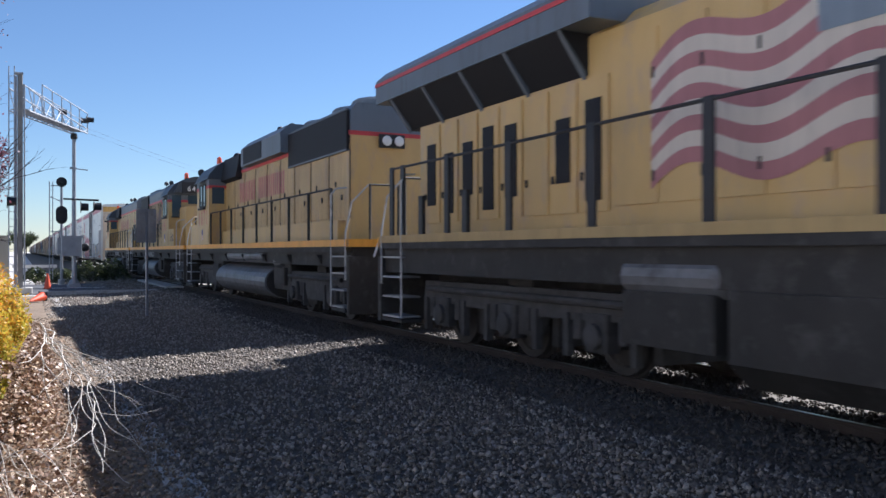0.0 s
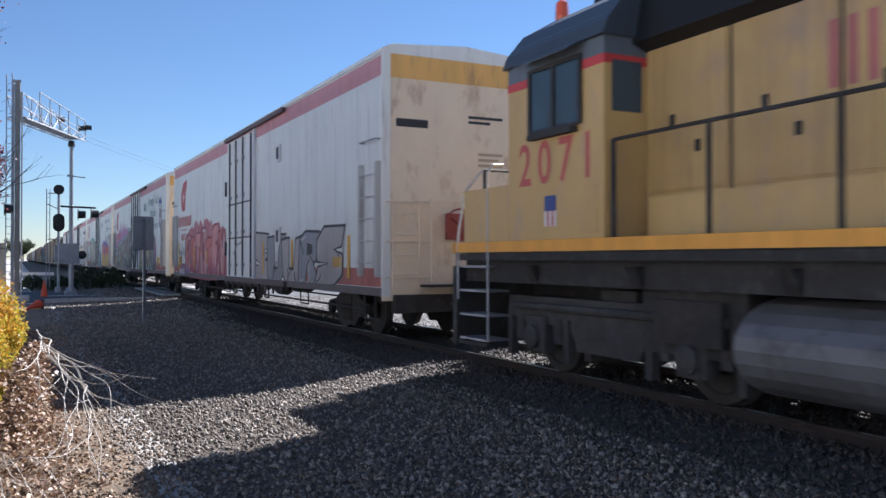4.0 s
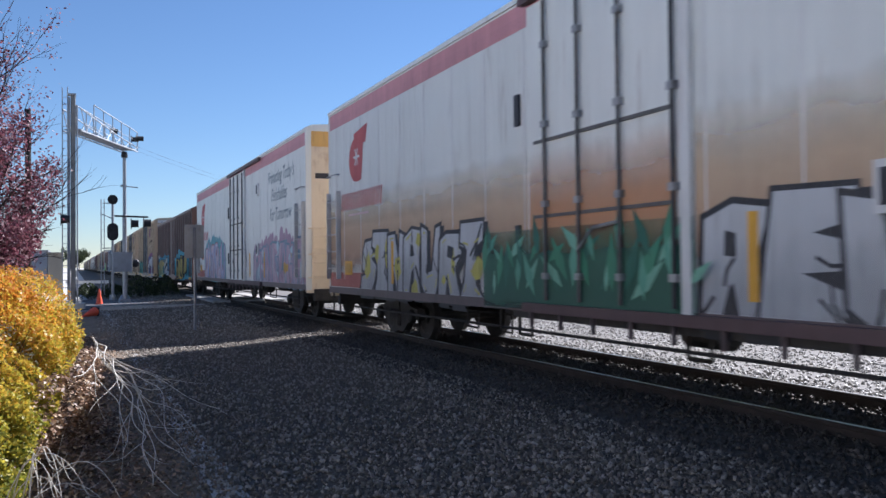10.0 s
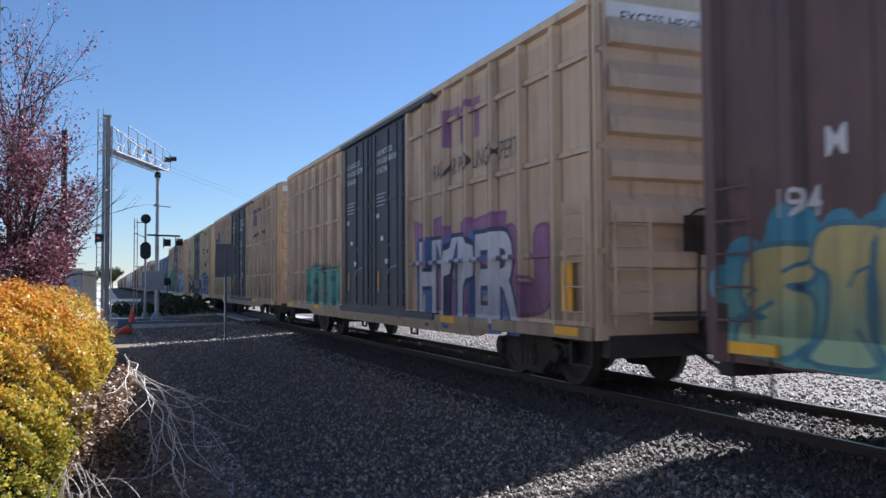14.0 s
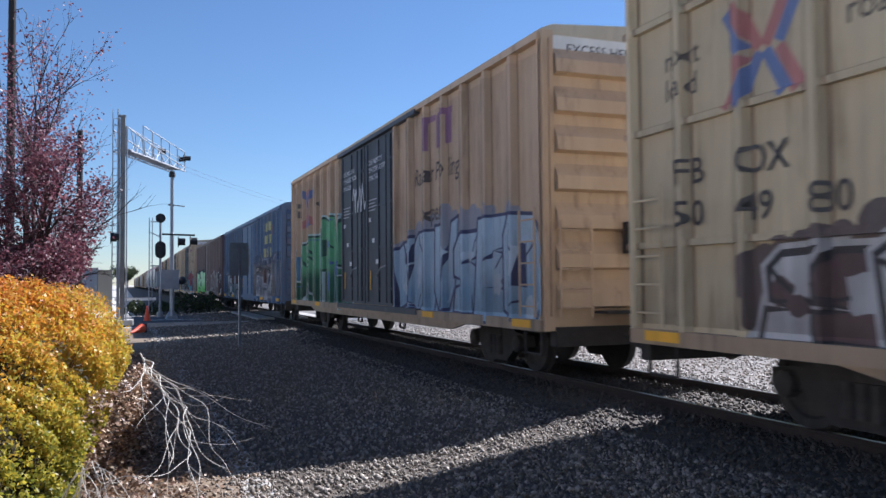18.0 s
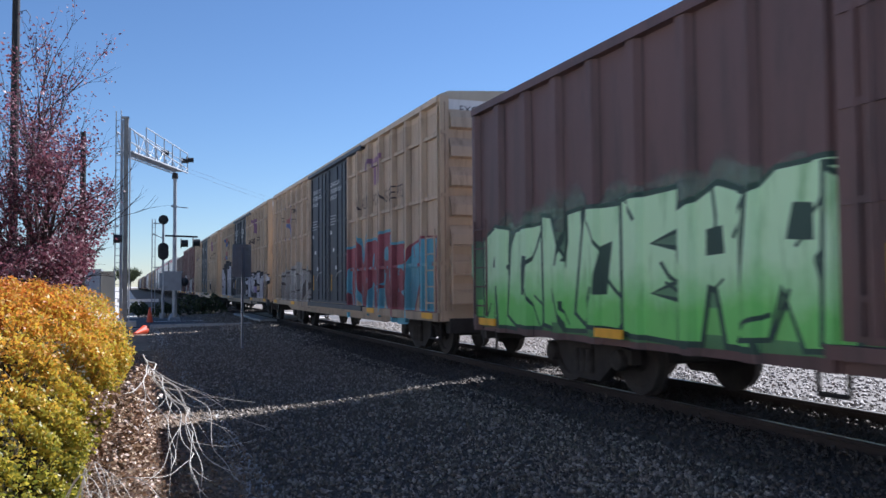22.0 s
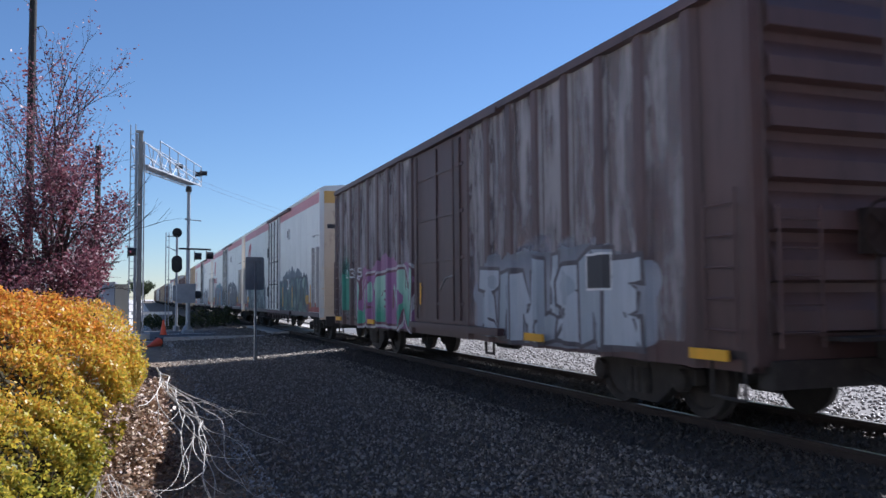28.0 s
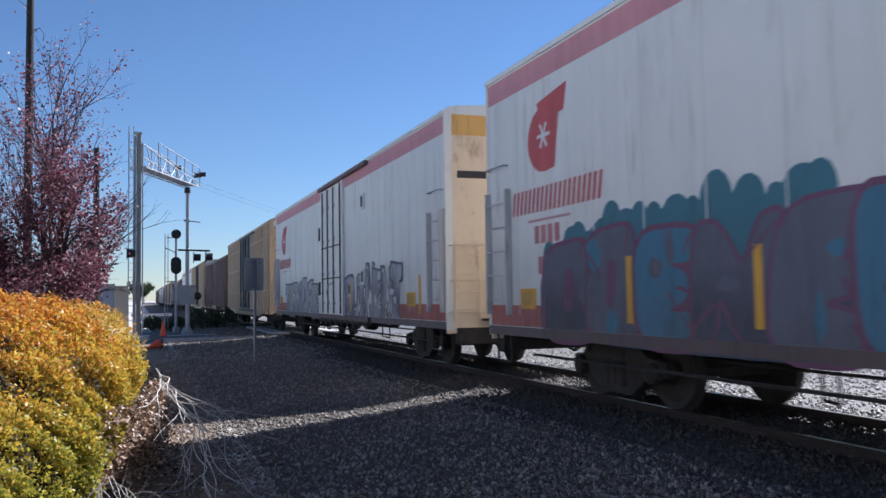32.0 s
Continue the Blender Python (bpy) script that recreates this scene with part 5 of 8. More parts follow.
        bm = words(ch, 0, 0, 0.3, 0, 1.0, 0.01)
        for v in bm.verts:
            y, z = -v.co.x, v.co.y
            v.co = (-0.5 + (y + 0.19 * k - 0.19 * len(number) / 2) * (-s), cf + s * 0.366, 4.02 + z)
        bm.to_mesh(tm)
        bm.free()
        part("digit", tm, WHITE, nb, "white digit")
    for z in (4.08, 4.24):
        part("headlight", Geo().lathe([(0, 0.07), (s * 0.05, 0.075), (s * 0.06, 0.05)], "y", (0.25, cf + s * 0.36, z), 12), LAMP_WHITE, nb)
    n0, tip = cf, s * (half - ne)
    plan = [(-1.05, n0), (1.05, n0), (1.05, tip - s * 0.5), (0.62, tip), (-0.62, tip), (-1.05, tip - s * 0.5)]
    if s < 0:
        plan = plan[::-1]
    top = 3.26 if nl > 3 else 2.35
    part("nose", Geo().prism(plan, "z", deck, top), grime, loco, "blunt nose with cut corners")
    part("nose_top", Geo().prism([(x * 0.985, n0 + (y - n0) * 0.985) for x, y in plan], "z", top, top + 0.05), grime, loco)
    if nl > 3:
        tipf = tip + s * 0.008
        bd = part("nose_badge", Geo().box(-0.2, 0.2, min(tip, tipf), max(tip, tipf), 2.96, 3.16), plain((0.05, 0.07, 0.22)), loco, "blue shield badge")
        for k in range(7):
            part("badge_stripe", Geo().box(-0.2 + 0.0571 * k, -0.143 + 0.0571 * k, min(tip, tipf), max(tip, tipf), 2.74, 2.96), WHITE if k % 2 else plain((0.5, 0.12, 0.1)), bd)
        part("nose_lamp", Geo().lathe([(0, 0.1), (s * 0.14, 0.12), (s * 0.16, 0.08)], "y", (-0.75, tip - s * 0.1, 2.0), 10), FRAME_GREY, loco)
        part("nose_door_panel", Geo().box(-1.06, -1.05, min(n0 + s * 0.3, tip - s * 0.7), max(n0 + s * 0.3, tip - s * 0.7), 2.4, 3.1), grime, loco)
    q0, q1 = Y(half - nl, half - max(0.35, nl - 1.3))
    for x0, x1 in ((-1.5, -1.06), (1.06, 1.5)):
        bx = part("battery_box", Geo().box(x0, x1, q0, q1, deck, 2.36, 0.015), grime, loco)
        part("box_lid", Geo().box(x0 - 0.01, x1, q0, q1, 2.36, 2.4), grime, bx)
    for x in (-1.2, 1.2):
        bc = part("beacon", Geo().lathe([(4.5, 0.07), (4.62, 0.09), (4.8, 0.08), (4.84, 0.03)], "z", (x * 0.62, s * (half - nl - 0.1), 0), 12), ORANGE_LENS, loco, "orange beacon")
        part("beacon_stand", Geo().lathe([(4.3, 0.1), (4.5, 0.08)], "z", (x * 0.62, s * (half - nl - 0.1), 0), 10), FRAME_GREY, bc)
    part("antenna", Geo().lathe([(4.6, 0.05), (4.64, 0.05), (4.85, 0.015)], "z", (0.5, s * (half - nl - 1.1), 0), 8), BLACK, loco)
    part("cab_horn", Geo().lathe([(0, 0.03), (s * 0.3, 0.07), (s * 0.36, 0.16), (s * 0.37, 0.14)], "y", (-0.1, s * (half - nl - 0.5), 4.86), 12).rod((-0.1, s * (half - nl - 0.5), 4.6), (-0.1, s * (half - nl - 0.5), 4.86), 0.03), BLACK, loco)
    # tank, reservoirs, trucks
    t0, t1 = Y(*tank)
    ell = [(-0.72 + 0.72 * math.cos(k * math.pi / 12), 0.66 + 0.46 * math.sin(k * math.pi / 12)) for k in range(24)]
    for sx in (-1, 1):
        part("fuel_tank", Geo().prism([(x * -sx, z) for x, z in ell] if sx > 0 else ell, "y", t0, t1), TANK_GREY, loco, "dusty rounded fuel tank", smooth=False)
        part("tank_end", Geo().prism([(0.95 * x * (-sx) - sx * -0.03, 0.03 + 0.95 * z) for x, z in ell] if sx > 0 else [(0.95 * x - 0.03, 0.03 + 0.95 * z) for x, z in ell], "y", t0 - 0.04, t0), FRAME_GREY, loco)
    for q0, q1 in ((t0 - 1.5, t0 - 0.08), (t1 + 0.08, t1 + 1.5)):
        part("equipment_rack", Geo().box(-1.2, 1.2, q0, q1, 0.5, 1.15, 0.03), FRAME_GREY, loco)
        part("equipment_cover", Geo().box(-1.3, -1.2, q0 + 0.2, q1 - 0.3, 0.62, 1.05, 0.02), UNDER, loco)
    part("air_reservoir", Geo().lathe([(t0 + 0.2, 0.08), (t0 + 0.28, 0.17), (t1 - 1.6, 0.17), (t1 - 1.5, 0.08)], "y", (-1.26, 0, 1.33), 16), TANK_GREY, loco)
    part("traction_air_filter", Geo().lathe([(0, 0.14), (0.5, 0.16), (0.6, 0.1)], "y", (-1.2, s * -3.4, 1.2), 12), TANK_GREY, loco)
    for k in (-1, 1):
        add_truck(loco, k * (half - 3.1), LOCO_TRUCK_2, (-1.37, 1.37))
        end_steps(loco, half, k, rail_mat, 0.7 if k == s and nl > 3 else 0.0)
    h0, h1 = Y(-half + 1.1, half - nl - cab_len - 0.1)
    n = 8
    handrail(loco, -1.46, [h0 + (h1 - h0) * i / n for i in range(n + 1)], deck, 2.72, rail_mat, 0.03)
    couplers(loco, half + 0.1)
    place(loco, front, back)
    return loco, side, cs


def wide_loco(front, back, label):
    """A six-axle road locomotive with a radiator wing over its trailing end; its cab leads."""
    half = (back - front) / 2
    loco = thing("diesel_locomotive", label, "locomotive", "locomotives of the train")
    deck, w = 1.72, 1.02
    part("frame", Geo().box(-1.4, 1.4, -half + 0.2, half - 0.1, 1.1, 1.5), FRAME_GREY, loco)
    part("walkway", Geo().box(-1.5, 1.5, -half + 0.1, half - 0.05, 1.5, deck), FRAME_GREY, loco)
    part("sill_stripe", Geo().box(-1.512, -1.5, -half + 0.2, half - 0.1, 1.6, deck), plain((0.42, 0.29, 0.12)), loco, "yellow stripe along the walkway edge")
    a, b = -half + 6.0, half - 0.75
    part("hood", Geo().prism([(-w, deck), (w, deck), (w, 4.0), (w - 0.2, 4.2), (-w + 0.2, 4.2), (-w, 4.0)], "y", a, b), LOCO_YELLOW, loco)
    r0, r1 = half - 6.05, half + 0.2
    wing = part("radiator_wing", Geo().prism([(-1.45, 4.05), (-1.45, 4.45), (-1.25, 4.62), (1.25, 4.62), (1.45, 4.45), (1.45, 4.05)], "y", r0, r1), LOCO_GREY, loco, "grey radiator wing overhanging the hood")
    part("wing_stripe", Geo().box(-1.462, -1.45, r0, r1, 4.34, 4.4), RED, wing, "red stripe along the wing")
    part("wing_screen", Geo().prism([(-1.42, 4.05), (-w - 0.005, 3.55), (w + 0.005, 3.55), (1.42, 4.05)], "y", r0 + 0.6, r1 - 0.5), SCREEN, loco, "black screen under the wing")
    for k in range(5):
        y = r0 + 0.6 + k * 1.25
        part("wing_bracket", Geo().prism([(-1.44, 4.05), (-w - 0.03, 3.5), (-w - 0.03, 3.6), (-1.44, 4.09)], "y", y, y + 0.07), LOCO_GREY, loco)
    # tall doors with black louvres at the trailing end
    for i in range(8):
        y = b - 0.5 - i * 0.62
        d = part("hood_door", Geo().box(-w - 0.03, -w, y - 0.27, y + 0.27, deck + 0.2, 3.5, 0.01), LOCO_YELLOW, loco)
        z0, z1 = ((2.2, 3.2), (2.05, 3.0), (2.3, 3.1), (2.05, 3.25))[i % 4]
        if i not in (5,):
            part("louvre", Geo().box(-w - 0.045, -w - 0.03, y - 0.15, y + 0.15, z0, z1), SCREEN, d)
        part("latch", Geo().box(-w - 0.05, -w - 0.03, y + 0.2, y + 0.24, 2.3, 2.4), FRAME_GREY, d)
    for i in range(12):
        y = b - 5.6 - i * 0.72
        if y - 0.33 < a:
            break
        d = part("hood_door", Geo().box(-w - 0.025, -w, y - 0.33, y + 0.33, deck + 0.25, 3.85, 0.01), LOCO_YELLOW, loco)
        part("hinge", Geo().box(-w - 0.04, -w - 0.025, y - 0.3, y - 0.26, 2.2, 2.32).box(-w - 0.04, -w - 0.025, y - 0.3, y - 0.26, 3.3, 3.42), FRAME_GREY, d)
    # waving painted flag of stripes
    side = Side(w + 0.03, [], 0.1, 0)
    fy0, fy1 = half - 6.6, half - 10.2
    for k in range(9):
        bm = bmesh.new()
        m = 26
        va, vb = [], []
        for i in range(m + 1):
            f = i / m
            y = fy0 + (fy1 - fy0) * f
            base = 3.72 + 0.14 * math.sin(f * 11) + 0.12 * f - 0.25 * math.exp(-f * 5)
            h = 1.7 * (0.8 + 0.2 * f)
            va.append(bm.verts.new((y, base - h * k / 9, 0)))
            vb.append(bm.verts.new((y, base - h * (k + 1) / 9, 0)))
        for i in range(m):
            bm.faces.new((va[i], va[i + 1], vb[i + 1], vb[i]))
        decal(loco, side, "flag_stripe", bm, plain((0.38, 0.16, 0.16)) if k % 2 == 0 else plain((0.58, 0.51, 0.42)), 0.006, "painted flag stripe")
    decal(loco, side, "flag_field", rects((fy1 + 0.2, fy0 - 2.1, 3.3, 3.98)), plain((0.20, 0.24, 0.28)), 0.012, "dark blue field of the painted flag")
    # cab and nose lead
    part("cab", Geo().prism([(-1.5, deck), (1.5, deck), (1.5, 3.95), (1.0, 4.4), (-1.0, 4.4), (-1.5, 3.95)], "y", -half + 2.6, a), LOCO_YELLOW, loco)
    part("nose", Geo().prism([(-1.2, deck), (1.2, deck), (1.1, 3.1), (-1.1, 3.1)], "y", -half + 0.8, -half + 2.6), LOCO_YELLOW, loco)
    part("cab_window", Geo().box(-1.515, -1.5, -half + 3.2, -half + 4.6, 3.05, 3.75), GLASS, loco)
    ys = [half - 0.55, half - 1.0] + [half - 2.6 - 1.75 * i for i in range(9)]
    handrail(loco, -1.46, ys, deck, 2.84, BLACK, 0.03, 0.07)
    for y in (half - 1.75, half - 3.2):
        part("short_post", Geo().box(-1.5, -1.44, y - 0.07, y + 0.07, deck - 0.1, deck + 0.6), BLACK, loco)
    t0, t1 = -3.2, 3.0
    part("fuel_tank", Geo().prism([(-1.45, 0.45), (-1.2, 0.22), (1.2, 0.22), (1.45, 0.45), (1.45, 1.1), (-1.45, 1.1)], "y", t0, t1), FRAME_GREY, loco)
    part("centre_sill", Geo().box(-0.6, 0.6, -half + 0.6, half - 0.6, 0.72, 1.12), FRAME_GREY, loco)
    part("air_reservoir", Geo().lathe([(t1 + 0.1, 0.1), (t1 + 0.2, 0.2), (t1 + 1.5, 0.2), (t1 + 1.6, 0.1)], "y", (-1.25, 0, 1.2), 14), TANK_GREY, loco)
    part("battery_box", Geo().box(-1.45, -0.9, t1 + 0.2, t1 + 1.5, 0.5, 1.05, 0.03), FRAME_GREY, loco)
    for k in (-1, 1):
        add_truck(loco, k * (half - 3.9), LOCO_TRUCK_3, (-1.95, 0.0, 1.95))
    end_steps(loco, half, 1, BLACK)
    part("pilot_plate", Geo().box(-1.5, 1.5, -half, -half + 0.12, 0.25, 1.5), FRAME_GREY, loco)
    couplers(loco, half + 0.1)
    place(loco, front, back)
    return loco


wide_loco(-8.6, 13.55, "yellow and grey six-axle diesel locomotive with a painted flag")
FLAKED = plain((0.50, 0.16, 0.14))
LB, LB_S, LB_C = hood_loco(15.0, 32.6, 1, "yellow and grey diesel locomotive running hood first", "1071", FRAME_GREY, off=1.45, brake=(-3.0, 1.3, -1.1, 0.95))
long_text_bars(LB, LB_S, 2.45, 2.98, 0.6, (10, 14), plain((0.52, 0.10, 0.13)), 0.1, 0.095)
GRIMY = surface("grimy_locomotive_paint", (0.52, 0.335, 0.115), 0.55, 0, 0.14, 1.6, 30, 0.08, (0.36, 0.22, 0.14), 0.4, (1, 1, 0.6))
LC, LC_S, LC_C = hood_loco(33.2, 51.1, -1, "grimy yellow diesel locomotive with tags on its hood", "643", FRAME_GREY, grime=GRIMY, nl=3.7, ne=1.58, off=0.8, cab_len=1.95, intake=2.15, tank=(-3.65, 0.4), grille=(-8.1, -5.2))
long_text_bars(LC, LC_S, 5.25, 2.92, 0.46, (10, 14), plain((0.50, 0.22, 0.18)), 0.1, 0.105)
LD, LD_S, LD_C = hood_loco(51.7, 67.35, 1, "yellow and grey diesel locomotive with a striped board on its hood", "2071", FRAME_GREY, radiator="low", barrier=True, nl=1.55, ne=0.5, off=1.15, cab_len=1.95, tank=(-1.6, 2.6))
long_text_bars(LD, LD_S, 2.0, 2.9, 0.58, (10, 14), FLAKED, 0.09, 0.095)
# road dirt and oil on the hoods
SOOT = grime_film("brown_oil_film", (0.15, 0.085, 0.06), 0.42, 0.3)
DUST = grime_film("hood_dust_film", (0.26, 0.18, 0.11), 0.14, 0.3)
for ob, y0, y1, mat, name in ((LC, -2.6, 8.1, SOOT, "oil_film"), (LB, -7.2, 4.3, DUST, "dust_film"), (LD, -6.5, 4.2, DUST, "dust_film")):
    decal(ob, Side(0.92, [], 0.1, 0), name, rects((y0, y1, 2.15, 3.88)), mat, 0.0265, "thin film of dirt on the hood")
stain_rng = random.Random(77)
STAIN = fade_paint("brown_stain", (0.20, 0.12, 0.085), (0.22, 0.13, 0.10), 2.2, 4.2)
for k in range(6):
    y, z, a, b = stain_rng.uniform(-1.0, 3.6), stain_rng.uniform(2.9, 3.7), stain_rng.uniform(0.12, 0.4), stain_rng.uniform(0.15, 0.5)
    bm = bmesh.new()
    bm.faces.new([bm.verts.new((y + a * (0.6 + 0.7 * stain_rng.random()) * math.cos(q), max(2.2, min(3.86, z + b * (0.6 + 0.7 * stain_rng.random()) * math.sin(q))), 0)) for q in (i * math.pi / 12 for i in range(24))])
    decal(LC, LC_S, "stain", bm, STAIN, 0.0275 + 0.00007 * k, "brown stain on the hood")

# ---------------------------------------------------------------- graffiti and lettering on the cars
def stroke(bm, pts, w, ext, lift, round_ends):
    """A thick painted stroke along a few points."""
    k = lift
    for a, b in zip(pts, pts[1:]):
        a, b = Vector((*a, 0)), Vector((*b, 0))
        d = (b - a).normalized()
        s = Vector((-d.y, d.x, 0)) * w / 2
        a2, b2 = a - d * ext, b + d * ext
        bm.faces.new([bm.verts.new((p.x, p.y, k)) for p in (a2 + s, a2 - s, b2 - s * 1.15, b2 + s * 1.15)])
        k += 0.0003
    if round_ends:
        for p in pts:
            bm.faces.new([bm.verts.new((p[0] + w / 2 * 1.04 * math.cos(i * math.pi / 6), p[1] + w / 2 * 1.04 * math.sin(i * math.pi / 6), k)) for i in range(12)])
            k += 0.0003
    return k


# outlines of chunky letter-like shapes on a unit field with their counters, u towards the reader's right, v up
CHUNKS = [
    ([(0, 0), (0.3, 0), (0.42, 0.36), (0.58, 0.38), (0.62, 0), (1, 0), (0.9, 0.55), (1, 0.95), (0.55, 1), (0.08, 0.9)], [(0.4, 0.56), (0.62, 0.6), (0.6, 0.78), (0.44, 0.76)]),
    ([(0, 0), (0.75, 0), (1, 0.2), (0.98, 0.52), (0.62, 0.66), (0.95, 0.7), (1, 1), (0.2, 1), (0, 0.8), (0.05, 0.48), (0.48, 0.36), (0.02, 0.3)], None),
    ([(0, 0), (0.28, 0), (0.36, 0.45), (0.6, 0), (1, 0), (1, 1), (0.74, 1), (0.66, 0.55), (0.38, 1), (0, 1)], None),
    ([(0, 0.1), (0.2, 0), (0.85, 0), (1, 0.2), (1, 0.8), (0.85, 1), (0.15, 1), (0, 0.85)], [(0.4, 0.32), (0.58, 0.3), (0.62, 0.7), (0.44, 0.72)]),
    ([(0, 0), (1, 0), (0.95, 0.28), (0.5, 0.34), (0.9, 0.42), (0.9, 0.6), (0.5, 0.68), (1, 0.74), (0.96, 1), (0, 1)], None),
    ([(0, 0), (0.98, 0), (0.74, 0.22), (0.7, 0.7), (1, 0.76), (0.95, 1), (0.05, 1), (0, 0.74), (0.3, 0.7), (0.26, 0.22)], None),
    ([(0, 0), (0.34, 0.04), (0.4, 0.34), (0.66, 0), (1.05, 0), (0.74, 0.46), (1, 0.66), (0.96, 1), (0.3, 1), (0, 0.9)], [(0.4, 0.62), (0.68, 0.62), (0.66, 0.8), (0.42, 0.82)]),
    ([(0.05, 0.2), (0.3, 0), (0.8, 0.03), (1, 0.3), (1.02, 1), (0.72, 1), (0.66, 0.34), (0.38, 0.32), (0.34, 1), (0, 1)], None),
]


def rounder(pts, times):
    """Cut the corners of a closed outline."""
    for _ in range(times):
        out = []
        for a, b in zip(pts, pts[1:] + pts[:1]):
            a, b = Vector(a), Vector(b)
            out += [tuple(a.lerp(b, 0.2)), tuple(a.lerp(b, 0.8))]
        pts = out
    return pts


def wider(pts, o):
    """A closed outline moved outwards by o."""
    n = len(pts)
    area = sum(pts[i][0] * pts[(i + 1) % n][1] - pts[(i + 1) % n][0] * pts[i][1] for i in range(n))
    sg = 1 if area > 0 else -1
    out = []
    for i in range(n):
        p, q, w = Vector(pts[i - 1]), Vector(pts[i]), Vector(pts[(i + 1) % n])
        d1, d2 = (q - p).normalized(), (w - q).normalized()
        m = Vector((d1.y + d2.y, -d1.x - d2.x)) * sg
        k = max(m.length ** 2 / 2, 0.5)
        out.append(tuple(q + m * o / k))
    return out


def flat(bm, pts, lift):
    f = bm.faces.new([bm.verts.new((p[0], p[1], lift)) for p in pts])
    bmesh.ops.triangulate(bm, faces=[f])


def graffiti(car, side, y_left, y_right, z0, z1, fill, outline, seed, n=5, cloud=None, shine=None, rounded=False, weight=0.27, spikes=False, drop=None, halo=None, rise=0.0):
    """A painted piece: a cloud behind, then crowded outlined letter-like shapes. y_left is the reader's left."""
    r = random.Random(seed)
    n = n + 1 if n > 3 else n
    W, H = (y_left - y_right) / n, z1 - z0
    if cloud:
        bm = bmesh.new()
        cols = max(4, int((y_left - y_right + 0.5) / 0.12))
        tops, bots = [], []
        ph = r.uniform(0, 6)
        for i in range(cols + 1):
            y = y_left + 0.25 - i * (y_left - y_right + 0.5) / cols
            f = i / cols
            arch = math.sin(math.pi * min(1, max(0, f))) ** 0.3
            tops.append(bm.verts.new((y, z0 + H * (0.5 + 0.46 * arch) + 0.08 * math.sin(f * 17 + ph), 0)))
            bots.append(bm.verts.new((y, z0 - 0.02 + 0.2 * (1 - arch), 0)))
        for i in range(cols):
            bm.faces.new((tops[i], tops[i + 1], bots[i + 1], bots[i]))
        k = 0.0
        for i in range(int(n * 6.5)):
            f = (i + r.uniform(0, 1)) / (n * 6.5)
            y, arch = y_left + 0.2 - f * (y_left - y_right + 0.4), math.sin(math.pi * f) ** 0.35
            top = z0 + H * (0.5 + 0.48 * arch)
            k += 0.00005
            if spikes:
                h, w = r.uniform(0.25, 0.75), r.uniform(0.1, 0.28)
                flat(bm, [(y + w, top - 0.3), (y + r.uniform(-0.15, 0.15), top + h * arch), (y - w, top - 0.3)], k)
            else:
                rad, sq = r.uniform(0.07, 0.27), r.uniform(0.7, 1.3)
                zc = top + r.uniform(-0.16, 0.12) * arch
                flat(bm, [(y + rad * math.cos(j * math.pi / 7), zc + rad * sq * math.sin(j * math.pi / 7)) for j in range(14)], k)
        decal(car, side, "graffiti_cloud", bm, cloud, 0.002, "painted cloud behind the letters")
    for k in range(n):
        shape, hole = r.choice(CHUNKS)
        tilt, sc = r.uniform(-0.16, 0.22), r.uniform(0.82, 1.02)
        zb = z0 + r.uniform(0.0, 0.07) * H
        grow = 1.0 + 0.25 * r.random()

        def at(p, k=k, tilt=tilt, sc=sc, zb=zb, grow=grow):
            u, v = p[0] + r.uniform(-0.05, 0.05), p[1] + r.uniform(-0.04, 0.04)
            return (y_left - W * (k + 0.5 + (u - 0.5) * grow + tilt * (v - 0.4)), zb + H * max(0.0, v) * sc * 0.93 * (1 - rise * (1 - k / max(1, n - 1))))

        pts = [at(p) for p in shape]
        if rounded:
            pts = rounder(pts, 2)
        lift = 0.005 + 0.0019 * k
        o = 0.05 + 0.02 * r.random()
        bm = bmesh.new()
        flat(bm, pts, 0)
        main = decal(car, side, "graffiti_letter", bm, fill[k % len(fill)], lift + 0.0008)
        bm = bmesh.new()
        flat(bm, wider(pts, o), 0)
        if drop:
            flat(bm, [(a - 0.1, b - 0.07) for a, b in wider(pts, o)], -0.0004)
        decal(car, side, "letter_outline", bm, outline, lift).parent = main
        if halo:
            bm = bmesh.new()
            flat(bm, wider(pts, o + 0.055), 0)
            decal(car, side, "letter_keyline", bm, halo, lift - 0.0009).parent = main
        patch = fill[(k + 1) % len(fill)] if len(fill) > 1 else shine
        if patch and r.random() < 0.75:
            bm = bmesh.new()
            for _ in range(2):
                c0 = at((r.uniform(0.15, 0.85), r.uniform(0.1, 0.9)))
                ra, rb = r.uniform(0.06, 0.2), r.uniform(0.08, 0.3)
                flat(bm, [(c0[0] + ra * r.uniform(0.6, 1.2) * math.cos(j * math.pi / 6), max(z0, c0[1] + rb * r.uniform(0.6, 1.2) * math.sin(j * math.pi / 6))) for j in range(12)], 0.00006 * _)
            tagged(decal(car, side, "letter_patch", bm, patch, lift + 0.001), kind="stuff").parent = main
        # counters, cuts and lines inside the letter
        bm = bmesh.new()
        q = 0.0
        if hole:
            h = [at(p) for p in hole]
            flat(bm, rounder(h, 2) if rounded else h, q)
        for _ in range(3):
            a = r.randrange(len(shape))
            p0 = Vector(shape[a])
            p1 = p0.lerp(Vector((0.5, 0.5)), r.uniform(0.4, 0.8)) + Vector((r.uniform(-0.1, 0.1), r.uniform(-0.1, 0.1)))
            q = stroke(bm, [at(p0), at(p0.lerp(p1, 0.5)), at(p1)], r.uniform(0.025, 0.05), 0.01, q + 0.00005, False) - 0.0005
